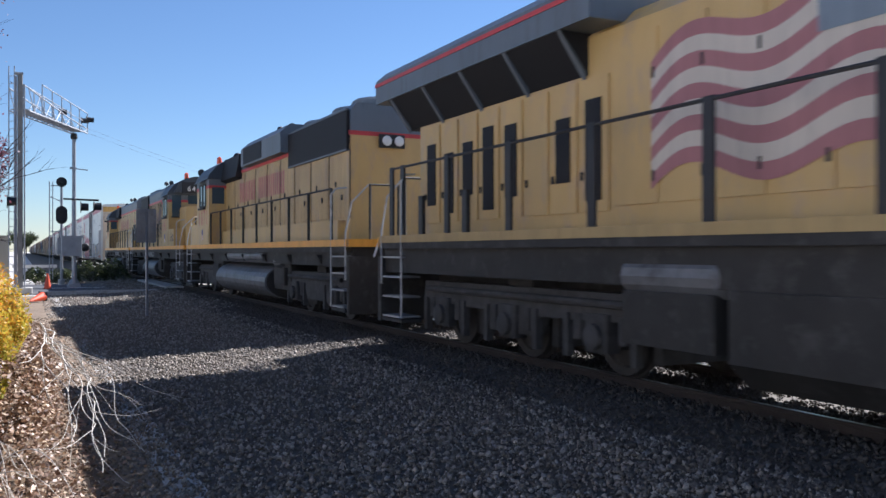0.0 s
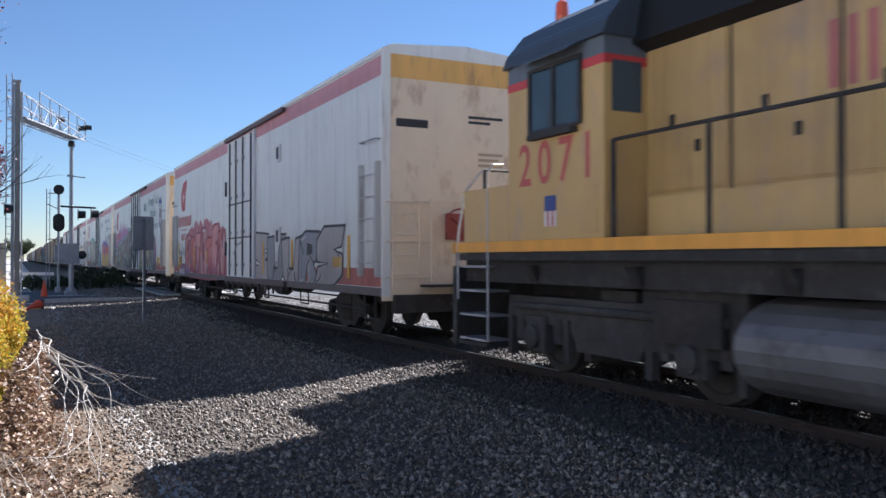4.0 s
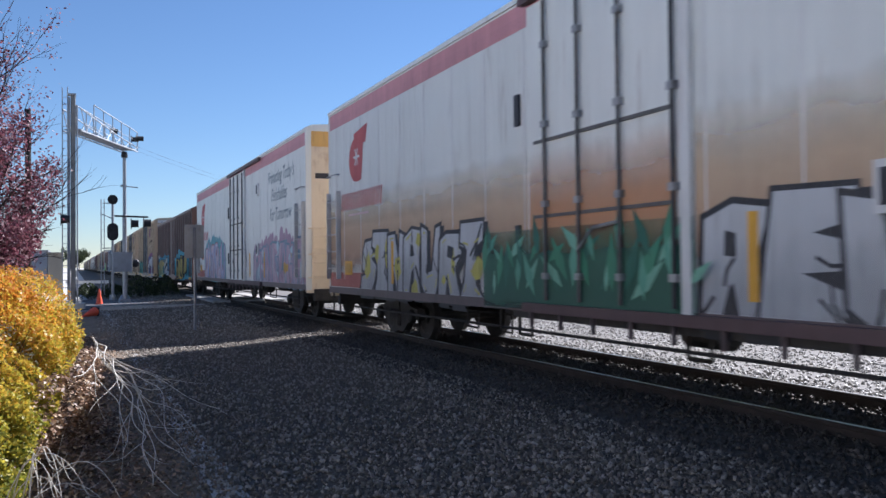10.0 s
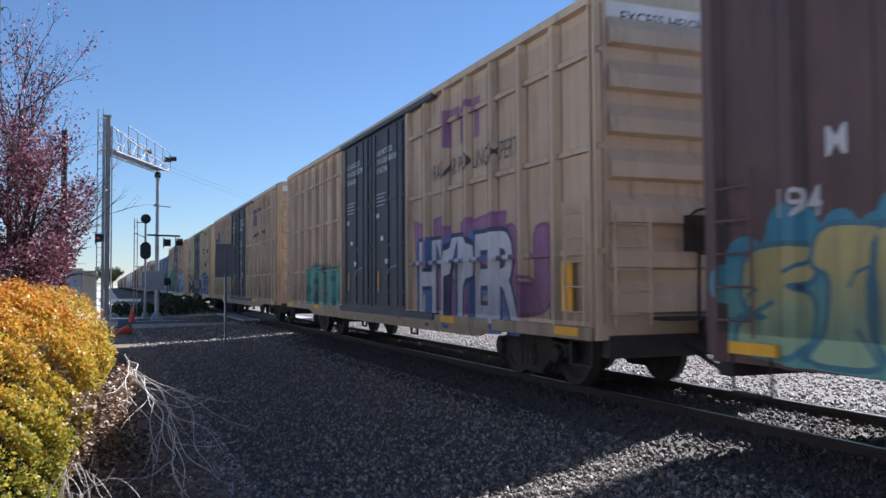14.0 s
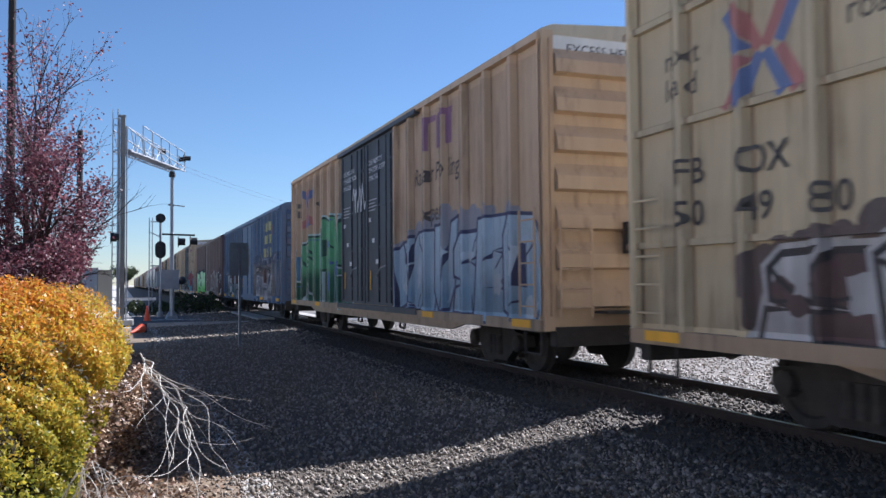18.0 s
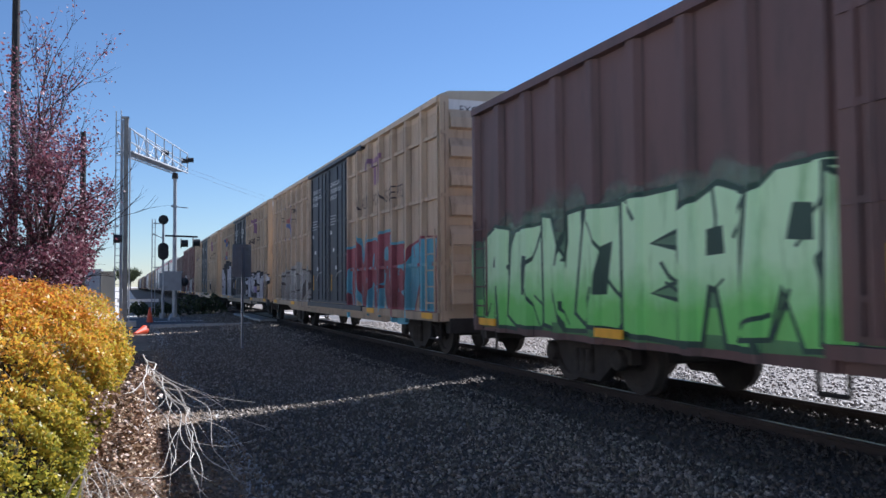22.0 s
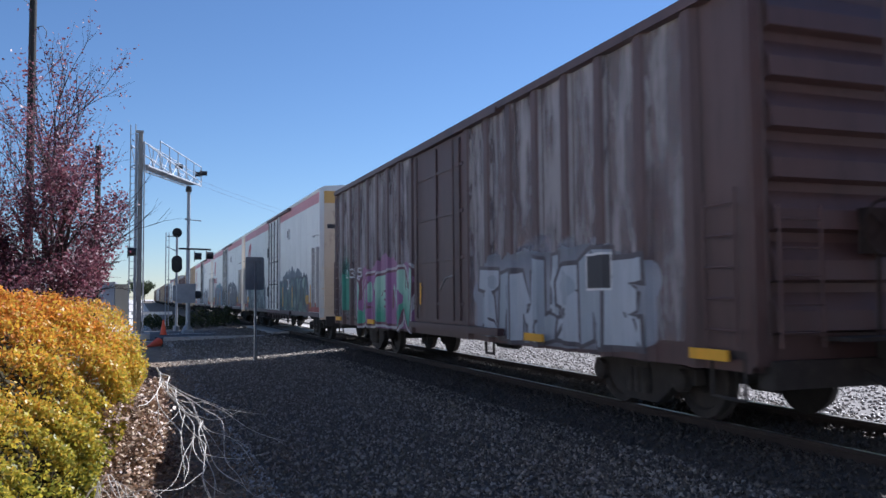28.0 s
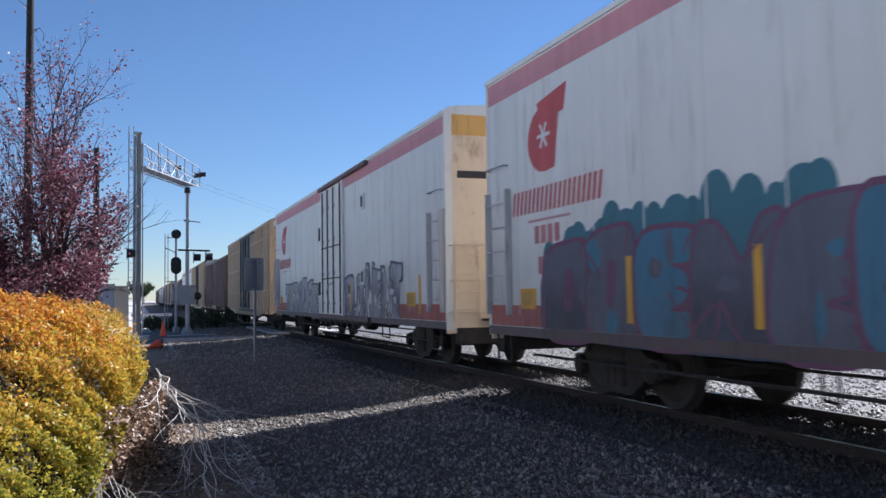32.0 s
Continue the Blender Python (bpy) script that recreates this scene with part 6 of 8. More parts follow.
        tagged(decal(car, side, "letter_line", bm, outline, lift + 0.0012), kind="stuff").parent = main
        if shine:
            bm = bmesh.new()
            q = 0.0
            inner = wider(pts, -0.07)
            step = max(1, len(inner) // 5)
            for j in range(r.randrange(3), len(inner), step):
                a, b = Vector(inner[j]), Vector(inner[(j + max(1, step // 2)) % len(inner)])
                if (a - b).length < 0.5:
                    q = stroke(bm, [tuple(a.lerp(b, 0.1)), tuple(a.lerp(b, 0.85))], r.uniform(0.02, 0.036), 0, q, False)
            if bm.faces:
                tagged(decal(car, side, "letter_highlight", bm, shine, lift + 0.0016), kind="stuff").parent = main
            else:
                bm.free()


def scribble(car, side, y, z, w, h, mat, seed, loops=5, thick=0.028, lift=0.021):
    """A quick tag in one looping line."""
    r = random.Random(seed)
    bm = bmesh.new()
    pts = []
    for i in range(loops * 4 + 1):
        f = i / (loops * 4)
        pts.append((y - w * f + 0.06 * w * r.uniform(-1, 1), z + h * (0.5 + 0.48 * math.sin(i * math.pi / 2 + r.uniform(-0.6, 0.6))) * r.uniform(0.6, 1)))
    k = 0
    for a, b in zip(pts, pts[1:]):
        k = stroke(bm, [a, b], thick, thick * 0.3, k, False)
    return tagged(decal(car, side, "tag", bm, mat, lift, "quick spray-painted tag"), kind="stuff")


def bars(car, side, name, y_left, z, h, count, w, gap, mat, slant=0.0, lift=0.005, label=""):
    """Lettering of a trade name as plain blocks."""
    for k in range(count):
        y = y_left - k * (w + gap)
        bm = bmesh.new()
        bm.faces.new([bm.verts.new(p) for p in ((y, z, 0), (y - slant, z + h, 0), (y - slant - w, z + h, 0), (y - w, z, 0))])
        decal(car, side, name, bm, mat, lift, label)


def fine_print(car, side, y_left, z, width, rows, mat, h=0.05, gap=0.06, seed=1):
    r = random.Random(seed)
    for k in range(rows):
        y, zz = y_left, z - k * (h + gap)
        decal(car, side, "fine_print", rects((y - width * r.uniform(0.6, 1), y, zz, zz + h)), mat, 0.006)


def emblem(car, side, half):
    """The owner's round red emblem, as a plain shape, and the blocks of its name."""
    y, z = half - 2.15, 3.25
    bm = bmesh.new()
    pts = [(-0.62, 1.05), (0.65, 1.15), (0.5, 0.72), (0.38, 0.72), (0.25, 0.0), (-0.1, 0.0)]
    arc = [(-0.1 - 0.52 * math.sin(a), 0.45 - 0.48 * math.cos(a)) for a in (i * math.pi / 10 for i in range(11))]
    ring = [(0.62, 1.12), (0.52, 0.75), (0.36, 0.74), (0.22, 0.0), (-0.05, -0.03)] + arc[1:10] + [(-0.3, 1.0)]
    bm.faces.new([bm.verts.new((y - u, z + v, 0)) for u, v in ring])
    decal(car, side, "emblem", bm, EMBLEM_RED, 0.005, "round red emblem")
    for k in range(3):
        a = k * math.pi / 3
        bm = bmesh.new()
        stroke(bm, [(y + 0.1 + 0.2 * math.cos(a), z + 0.5 + 0.2 * math.sin(a)), (y + 0.1 - 0.2 * math.cos(a), z + 0.5 - 0.2 * math.sin(a))], 0.05, 0, 0, False)
        decal(car, side, "emblem_star", bm, WHITE, 0.008 + 0.001 * k)
    bars(car, side, "owner_lettering", half - 0.95, 2.66, 0.36, 20, 0.072, 0.063, EMBLEM_RED, 0.07, label="red owner's name in block shapes")
    fine_print(car, side, half - 1.5, 2.52, 2.0, 1, plain((0.5, 0.3, 0.3)), 0.04)


EMBLEM_RED = plain((0.50, 0.09, 0.09))
SLOGAN = plain((0.26, 0.31, 0.33))


def slogan(car, side, y):
    for text, dy, z in (("Protecting Today's", 0.15, 3.95), ("Perishables", -0.35, 3.4), ("For Tomorrow", -0.1, 2.82)):
        decal(car, side, "slogan", words(text, y + dy, z, 0.54, 0.3, 0.82, 0.012), SLOGAN, 0.005, "dark slanted slogan")


def pooling_text(car, side, y, z, caps):
    c = plain((0.07, 0.05, 0.045))
    if caps:
        decal(car, side, "slogan", words("RAILCAR POOLING EXPERTS", y, z, 0.42, 0, 0.66), c, 0.005, "dark painted slogan")
    else:
        for text, dy, dz in (("Railcar Pooling", 0, -0.1), ("Experts", -0.55, -0.86)):
            decal(car, side, "slogan", words(text, y + dy, z + dz, 0.5, 0.15, 0.8, 0.008), c, 0.005, "dark painted slogan")
    p = plain((0.28, 0.14, 0.24))
    bars(car, side, "owner_mark", y - 0.7, z + 0.5, 0.62, 3, 0.2, 0.38, p, 0.0)
    bars(car, side, "owner_mark", y - 0.5, z + 1.04, 0.12, 2, 0.75, 0.1, p, 0.0, 0.006)


def panel_words(car, side, text, y, z, mat, lift=0.0205, size=0.38):
    """Stencilled characters centred on the sheet between the two posts that enclose y."""
    a, b = next((p, q) for p, q in zip(sorted(side.posts), sorted(side.posts)[1:]) if p <= y < q)
    bm = words(text, 0, z, size, 0, 0.95, 0.01)
    xs = [v.co.x for v in bm.verts]
    shift = (a + b) / 2 - (min(xs) + max(xs)) / 2
    for v in bm.verts:
        v.co.x += shift
    decal(car, side, "stencil", bm, mat, lift)


def x_mark(car, side, y, z, s=0.62):
    red, blue = plain((0.46, 0.19, 0.17)), plain((0.15, 0.21, 0.40))
    lift = 0.005
    for d in (-1, 1):
        for v in (-1, 1):
            for off, mat in ((-0.085, red if v > 0 else blue), (0.085, blue if v > 0 else red)):
                bm = bmesh.new()
                stroke(bm, [(y + d * (0.12 + off), z + 0.02 * v), (y + d * (s * 0.8 + off), z + v * s * 0.95)], 0.13, 0, 0, False)
                decal(car, side, "owner_mark", bm, mat, lift, "red and blue crossed mark")
                lift += 0.0004
    ink = plain((0.12, 0.10, 0.08))
    for text, yy, zz in (("next", y + 1.5, z + 0.12), ("load", y + 1.5, z - 0.2), ("any", y - 0.95, z + 0.3), ("road", y - 0.95, z - 0.05)):
        decal(car, side, "motto", words(text, yy, zz, 0.34, 0, 0.95, 0.006), ink, 0.005, "dark painted motto")


def door_notice(car, side, d0, d1, top):
    for y in (d1 - 0.35, (d0 + d1) / 2 - 0.35):
        for k, text in enumerate(("CLOSE AND LOCK", "BOTH DOORS BEFORE", "MOVING CAR")):
            bm = words(text, y, top - 0.75 - 0.19 * k, 0.17, 0, 0.85)
            me = bpy.data.meshes.new("notice")
            for v in bm.verts:
                v.co = (-(side.x + 0.091), v.co.x, v.co.y)
            bm.to_mesh(me)
            bm.free()
            part("notice", me, WHITE, car, "white door notice")
        for k in range(4):
            part("notice_line", Geo().box(-side.x - 0.0905, -side.x - 0.0885, y - 0.78 + 0.12 * (k % 2), y - 0.02, top - 1.60 - 0.08 * k, top - 1.578 - 0.08 * k), plain((0.5, 0.5, 0.5)), car)
        for k in range(3):
            part("notice_plate", Geo().box(-side.x - 0.092, -side.x - 0.088, y - 0.9 + 0.3 * k, y - 0.72 + 0.3 * k, 1.9 + 0.5 * k, 2.0 + 0.5 * k), WHITE, car)


def board(car, side, y, z):
    """Dark stencil board in a pale frame."""
    decal(car, side, "stencil_board", rects((y - 0.3, y + 0.3, z, z + 0.42)), plain((0.05, 0.05, 0.055)), 0.0185, "dark stencil board")
    for q in ((y - 0.32, y - 0.29, z - 0.03, z + 0.45), (y + 0.29, y + 0.32, z - 0.03, z + 0.45), (y - 0.32, y + 0.32, z + 0.42, z + 0.45), (y - 0.32, y + 0.32, z - 0.03, z)):
        decal(car, side, "board_frame", rects(q), WHITE, 0.0195)

# ---------------------------------------------------------------- the train's order
def build_train():
    r = {}
    r["R1"] = reefer(69.7, 90.8, label="white refrigerator car with red graffiti")
    r["R2"] = reefer(92.9, 114.1, label="white refrigerator car with dark grey and mint graffiti")
    r["R3"] = reefer(115.9, 137.8, label="white refrigerator car with red and yellow graffiti")
    r["R4"] = reefer(139.9, 160.7, label="white refrigerator car with silver graffiti over a tan band")
    r["R5"] = reefer(162.9, 183.85, label="white refrigerator car with pink and blue graffiti")
    r["B1"] = boxcar(185.9, 205.1, 4.45, "brown box car with cyan and yellow graffiti", BROWN, BROWN, BROWN, "wide", (-1.55, 1.45), None, BROWN_EDGE, BROWN_SILL)
    tan = dict(paint=TAN, roof_paint=TAN_ROOF, door_paint=BLACK_DOOR)
    r["T1"] = boxcar(207.2, 225.7, 5.0, "tan box car with black doors and a navy and white graffito", **tan)
    r["T2"] = boxcar(227.7, 246.25, 5.0, "tan box car with black doors", **tan)
    r["T3"] = boxcar(248.05, 263.4, 4.95, "short yellow-tan box car with black doors and purple graffiti", STRAW, TAN_ROOF, BLACK_DOOR, door=(-1.7, 2.1))
    r["T4"] = boxcar(265.6, 284.1, 5.0, "brownish tan box car with black doors, green and pale blue graffiti", OCHRE, TAN_ROOF, BLACK_DOOR)
    r["BL"] = boxcar(286.3, 304.95, 4.4, "faded blue box car with white graffiti", BLUE, BLUE, BLUE, "wide", (-2.2, 1.9), None, BLUE_EDGE, BLUE_SILL)
    r["BR2"] = boxcar(306.75, 324.85, 4.4, "brown box car with bright green graffiti", BROWN, BROWN, BROWN, "wide", (-1.55, 1.45), None, BROWN_EDGE, BROWN_SILL)
    r["T5"] = boxcar(326.5, 345.2, 5.0, "tan box car with black doors, dark red and cyan graffiti", **tan)
    r["T6"] = boxcar(346.8, 364.9, 5.0, "tan box car with black doors and white and black graffiti", **tan)
    r["T7"] = boxcar(367.2, 386.0, 5.0, "tan box car with black doors and faded lettering", **tan)
    r["BR3"] = boxcar(388.0, 401.8, 5.0, "dark maroon box car with white graffiti", MAROON, BROWN, MAROON, "wide", (-1.55, 1.45), None, BROWN_EDGE, BROWN_SILL)
    r["BR4"] = boxcar(403.5, 421.5, 4.62, "weathered dark brown box car with pale graffiti", BROWN_DARK, BROWN_DARK, BROWN_DARK, "wide", (-1.55, 1.5), None, BROWN_EDGE, BROWN_SILL)
    r["W1"] = reefer(423.85, 444.5, label="white refrigerator car with dark green and blue graffiti")
    r["W2"] = reefer(446.1, 466.5, label="white refrigerator car with navy and plum graffiti")
    r["W3"] = reefer(468.6, 489.6, label="white refrigerator car with grey graffiti")
    y = 491.6
    for i, k in enumerate("tbtwbbttbwwtbt"):
        if k == "w":
            reefer(y, y + 21, label="white refrigerator car far down the train")
            y += 23
        elif k == "t":
            boxcar(y, y + 18.5, 5.0, "tan box car far down the train", **tan)
            y += 20.5
        else:
            boxcar(y, y + 18.5, 4.45, "brown box car far down the train", BROWN, BROWN, BROWN, "wide", (-1.55, 1.45), None, BROWN_EDGE, BROWN_SILL)
            y += 20.5
    return r


CARS = build_train()


# ---------------------------------------------------------------- what is painted on each car
def paint_cars():
    P = plain
    white, black, cyan = P((0.62, 0.62, 0.62)), P((0.025, 0.025, 0.03)), P((0.10, 0.42, 0.52))
    mint, plum, navy = P((0.42, 0.62, 0.58)), P((0.26, 0.10, 0.24)), P((0.045, 0.06, 0.13))
    for k in ("R1", "R2", "R3", "R4", "R5", "W1", "W2", "W3"):
        emblem(*CARS[k])

    c, s, h = CARS["R1"]
    red, rose = spray("red_spray", (0.34, 0.05, 0.08), (0.62, 0.16, 0.14), 1.3), spray("rose_spray", (0.40, 0.10, 0.16), (0.66, 0.28, 0.26), 1.3)
    graffiti(c, s, 7.9, 1.5, 0.8, 2.55, [mottle("red_piece", (0.36, 0.06, 0.09), (0.58, 0.20, 0.18), (0.60, 0.36, 0.36)), red, rose], P((0.25, 0.03, 0.06)), 3, 6, spray("maroon_cloud", (0.36, 0.07, 0.12), (0.5, 0.16, 0.18), 1.5), P((0.6, 0.66, 0.72)), True, 0.34)
    graffiti(c, s, 0.4, -8.5, 0.85, 2.2, [P((0.45, 0.40, 0.38)), P((0.30, 0.30, 0.32))], black, 4, 6, None, white, False, 0.25)
    bars(c, s, "stencil", 8.9, 2.15, 0.24, 4, 0.14, 0.06, EMBLEM_RED)
    for k, (y, z, w, hh) in enumerate(((8.7, 1.55, 0.8, 0.5), (9.2, 1.3, 0.55, 0.7), (10.3, 1.65, 0.45, 0.3), (10.3, 1.25, 0.45, 0.25), (7.4, 1.9, 0.7, 0.4))):
        scribble(c, s, y, z, w, hh, black, 5 + k, 3, 0.035)
    scribble(c, s, 8.8, 0.92, 1.6, 0.4, P((0.16, 0.10, 0.26)), 301, 6, 0.07)
    scribble(c, s, 9.2, 0.9, 1.2, 0.3, white, 302, 5, 0.04, 0.023)
    part("reflector", Geo().box(-s.x - 0.014, -s.x, h - 1.2, h - 1.08, 1.1, 2.1), YELLOW, c, "yellow upright reflector")

    c, s, h = CARS["R2"]
    grey = spray("dark_grey_spray", (0.05, 0.05, 0.055), (0.17, 0.11, 0.10), 1.6)
    graffiti(c, s, 9.6, 1.3, 0.82, 3.2, [grey, spray("umber_spray", (0.06, 0.045, 0.04), (0.20, 0.11, 0.09), 1.6)], mint, 11, 6, spray("plum_spikes", (0.30, 0.13, 0.26), (0.45, 0.18, 0.35), 1.8), P((0.5, 0.68, 0.66)), False, 0.34, True, halo=P((0.06, 0.06, 0.07)), rise=0.3)
    graffiti(c, s, -1.7, -7.6, 0.82, 2.7, [spray("dusk_spray", (0.10, 0.09, 0.08), (0.26, 0.20, 0.18), 1.4)], P((0.33, 0.50, 0.44)), 12, 5, spray("mauve_spikes", (0.32, 0.16, 0.30), (0.46, 0.2, 0.36), 1.8), P((0.50, 0.56, 0.16)), True, 0.26, True)
    slogan(c, s, -5.4)
    bars(c, s, "lettering", 8.6, 2.2, 0.26, 4, 0.16, 0.06, EMBLEM_RED)
    scribble(c, s, 9.9, 3.0, 0.9, 0.9, P((0.08, 0.08, 0.1)), 13, 4)
    board(c, s, -6.2, 2.0)
    for k, (col, sc) in enumerate((((0.45, 0.46, 0.46), 1.0), ((0.06, 0.10, 0.32), 0.86), ((0.62, 0.60, 0.58), 0.62), ((0.30, 0.10, 0.12), 0.3))):
        ring = [(0.0, 0.68), (0.36, 0.72), (0.44, 0.5), (0.34, 0.15), (0.42, -0.35), (0.3, -0.62), (0.0, -0.72)]
        ring += [(-u, v) for u, v in ring[-2:0:-1]]
        bm = bmesh.new()
        flat(bm, [(-9.0 + sc * u, 3.45 + sc * v) for u, v in ring], 0)
        decal(c, s, "shield_badge" if k == 0 else "badge_field", bm, P(col), 0.005 + 0.001 * k, "blue and white shield badge" if k == 0 else "")
    # pale mask shape on dark field across the door
    for q, m, l in (((-0.9, 0.9, 0.95, 2.85), black, 0.052), ((-0.6, 0.55, 1.15, 2.65), spray("grey_mask_spray", (0.06, 0.06, 0.065), (0.40, 0.40, 0.41), 1.5, 0.8), 0.056)):
        bm = bmesh.new()
        bm.faces.new([bm.verts.new(((q[0] + q[1]) / 2 - 0.4 + (q[1] - q[0]) / 2 * math.cos(a), (q[2] + q[3]) / 2 + (q[3] - q[2]) / 2 * math.sin(a), 0)) for a in (i * math.pi / 12 for i in range(24))])
        decal(c, s, "door_painting", bm, m, l, "dark oval painting on the door")

    c, s, h = CARS["R3"]
    fire = spray("red_to_yellow_spray", (0.70, 0.44, 0.05), (0.60, 0.08, 0.06), 1.75, 0.3)
    graffiti(c, s, -3.9, -9.0, 0.82, 2.6, [fire], P((0.10, 0.05, 0.22)), 21, 5, spray("violet_cloud", (0.09, 0.05, 0.20), (0.16, 0.10, 0.30), 1.5), None, True, 0.36)
    graffiti(c, s, 1.2, -3.2, 0.85, 2.1, [P((0.08, 0.30, 0.33)), P((0.30, 0.52, 0.52))], black, 22, 4, None, mint, False, 0.22)
    slogan(c, s, -6.3)
    beige = spray("beige_to_brown_spray", (0.16, 0.11, 0.09), (0.50, 0.43, 0.35), 1.25, 0.4)
    graffiti(c, s, 8.0, 2.0, 0.82, 3.1, [beige], P((0.06, 0.04, 0.04)), 23, 4, spray("teal_cloud", (0.03, 0.12, 0.13), (0.05, 0.28, 0.26), 1.2), P((0.55, 0.52, 0.48)), False, 0.36)
    decal(c, s, "stencil", words("CRYX", 9.35, 2.28, 0.3, 0, 0.85, 0.01), EMBLEM_RED)
    decal(c, s, "stencil", words("6136", 9.2, 1.82, 0.34, 0, 0.9, 0.01), EMBLEM_RED)
    scribble(c, s, 9.6, 1.3, 0.8, 1.0, P((0.06, 0.08, 0.09)), 24, 4)
    scribble(c, s, 10.7, 3.1, 0.5, 0.9, black, 25, 2)
    fine_print(c, s, -9.3, 2.4, 0.6, 8, P((0.35, 0.35, 0.36)), 0.06, 0.09, 7)

    c, s, h = CARS["R4"]
    decal(c, s, "painted_band", rects((-h + 0.1, h - 0.1, 1.1, 3.2)), fade_paint("tan_fade", (0.50, 0.26, 0.15), (0.74, 0.60, 0.40), 1.2, 3.0), 0.003, "tan and rust sprayed band")
    silver = spray("silver_spray", (0.40, 0.41, 0.42), (0.56, 0.57, 0.58), 1.5)
    graffiti(c, s, -2.2, -9.0, 0.85, 2.1, [silver], black, 31, 7, None, None, False, 0.24, drop=P((0.08, 0.08, 0.09)))
    graffiti(c, s, 8.0, 2.4, 0.85, 2.15, [silver], black, 32, 6, None, P((0.55, 0.5, 0.1)), False, 0.24, drop=P((0.10, 0.10, 0.06)))
    decal(c, s, "painted_band", rects((-1.95, 0.95, 1.1, 2.9)), fade_paint("rust_fade", (0.46, 0.20, 0.10), (0.66, 0.36, 0.18), 1.0, 2.9), 0.0505)
    bm = rects((-2.2, 2.3, 0.86, 1.9))
    decal(c, s, "green_undergrowth", bm, fade_paint("green_fade", (0.025, 0.09, 0.06), (0.05, 0.17, 0.11), 0.5, 2.2), 0.052, "green sprayed undergrowth")
    decal(c, s, "green_undergrowth", rects((-10.2, -8.6, 0.9, 1.9)), fade_paint("green_fade", (0.03, 0.16, 0.10), (0.06, 0.26, 0.16), 0.6, 2.2), 0.004)
    lr = random.Random(34)
    leaf_greens = (P((0.06, 0.24, 0.14)), P((0.12, 0.33, 0.23)), P((0.03, 0.13, 0.09)), P((0.20, 0.42, 0.30)))
    for i in range(40):
        bm = bmesh.new()
        o, a = Vector((2.3 - i * 0.113, lr.uniform(0.95, 1.65))), lr.uniform(0.5, 2.64)
        L = lr.uniform(0.3, 0.7)
        d = Vector((math.cos(a), math.sin(a)))
        n2 = Vector((-d.y, d.x)) * L * 0.14
        bm.faces.new([bm.verts.new((*q, 0.0003 * i)) for q in (o, o + d * L * 0.45 + n2, o + d * L, o + d * L * 0.45 - n2)])
        decal(c, s, "painted_leaf", bm, leaf_greens[i % 4], 0.056)
    bars(c, s, "owner_lettering", -6.9, 3.75, 0.36, 22, 0.085, 0.085, navy, label="navy owner's name in block shapes")
    decal(c, s, "slogan", words("Rock Solid Transportation Solutions", -6.45, 3.3, 0.26, 0.2, 0.95), P((0.05, 0.05, 0.07)), 0.005)
    scribble(c, s, -8.6, 2.85, 1.6, 0.5, P((0.45, 0.28, 0.30)), 33, 4)

    c, s, h = CARS["R5"]
    slogan(c, s, -6.0)
    graffiti(c, s, -3.7, -10.2, 0.85, 2.25, [mottle("mauve_piece", (0.30, 0.34, 0.46), (0.46, 0.28, 0.36), (0.52, 0.42, 0.48))], P((0.16, 0.26, 0.33)), 41, 6, P((0.40, 0.26, 0.34)), P((0.45, 0.60, 0.66)), False, 0.27)
    graffiti(c, s, 7.7, 2.3, 0.82, 2.6, [mottle("pink_piece", (0.34, 0.38, 0.60), (0.60, 0.45, 0.50), (0.66, 0.56, 0.58)), mottle("blue_piece", (0.24, 0.30, 0.52), (0.40, 0.42, 0.60), (0.62, 0.48, 0.53))], P((0.30, 0.12, 0.15)), 42, 5, spray("teal_cloud", (0.10, 0.30, 0.36), (0.10, 0.34, 0.40), 1.5), P((0.7, 0.66, 0.7)), True, 0.4)
    bars(c, s, "stencil", 8.9, 2.2, 0.24, 4, 0.14, 0.06, EMBLEM_RED)
    bars(c, s, "stencil", 8.9, 1.78, 0.26, 4, 0.16, 0.06, P((0.5, 0.16, 0.05)))
    scribble(c, s, 9.4, 1.4, 0.5, 0.3, black, 43, 3)
    for q in ((-1.2, 1.3, 1.1, 1.6), (-2.4, -1.9, 1.4, 2.4)):
        scribble(c, s, q[1], q[2], q[1] - q[0], q[3] - q[2], P((0.05, 0.05, 0.06)), 44, 4)

    c, s, h = CARS["B1"]
    sky_blue = spray("sky_spray", (0.08, 0.34, 0.42), (0.14, 0.46, 0.58), 1.6)
    graffiti(c, s, -1.9, -6.7, 0.72, 2.15, [spray("ochre_spray", (0.42, 0.34, 0.10), (0.55, 0.44, 0.14), 1.3)], P((0.03, 0.04, 0.05)), 51, 4, sky_blue, None, False, 0.34)
    decal(c, s, "paint_patch", rects((-9.1, -6.6, 0.8, 2.5)), sky_blue, 0.003)
    board(c, s, -7.2, 1.8)
    graffiti(c, s, 9.2, 5.4, 0.72, 1.95, [spray("lime_spray", (0.30, 0.42, 0.26), (0.48, 0.40, 0.16), 1.3)], P((0.07, 0.20, 0.26)), 52, 4, spray("blue_cloud", (0.14, 0.34, 0.30), (0.06, 0.26, 0.38), 1.4), None, True, 0.3)
    graffiti(c, s, 5.6, 1.8, 0.72, 2.2, [spray("pale_spray", (0.36, 0.44, 0.52), (0.50, 0.54, 0.48), 1.3)], P((0.04, 0.05, 0.06)), 53, 3, spray("blue_cloud_two", (0.10, 0.20, 0.36), (0.08, 0.30, 0.42), 1.5), white, True, 0.34)
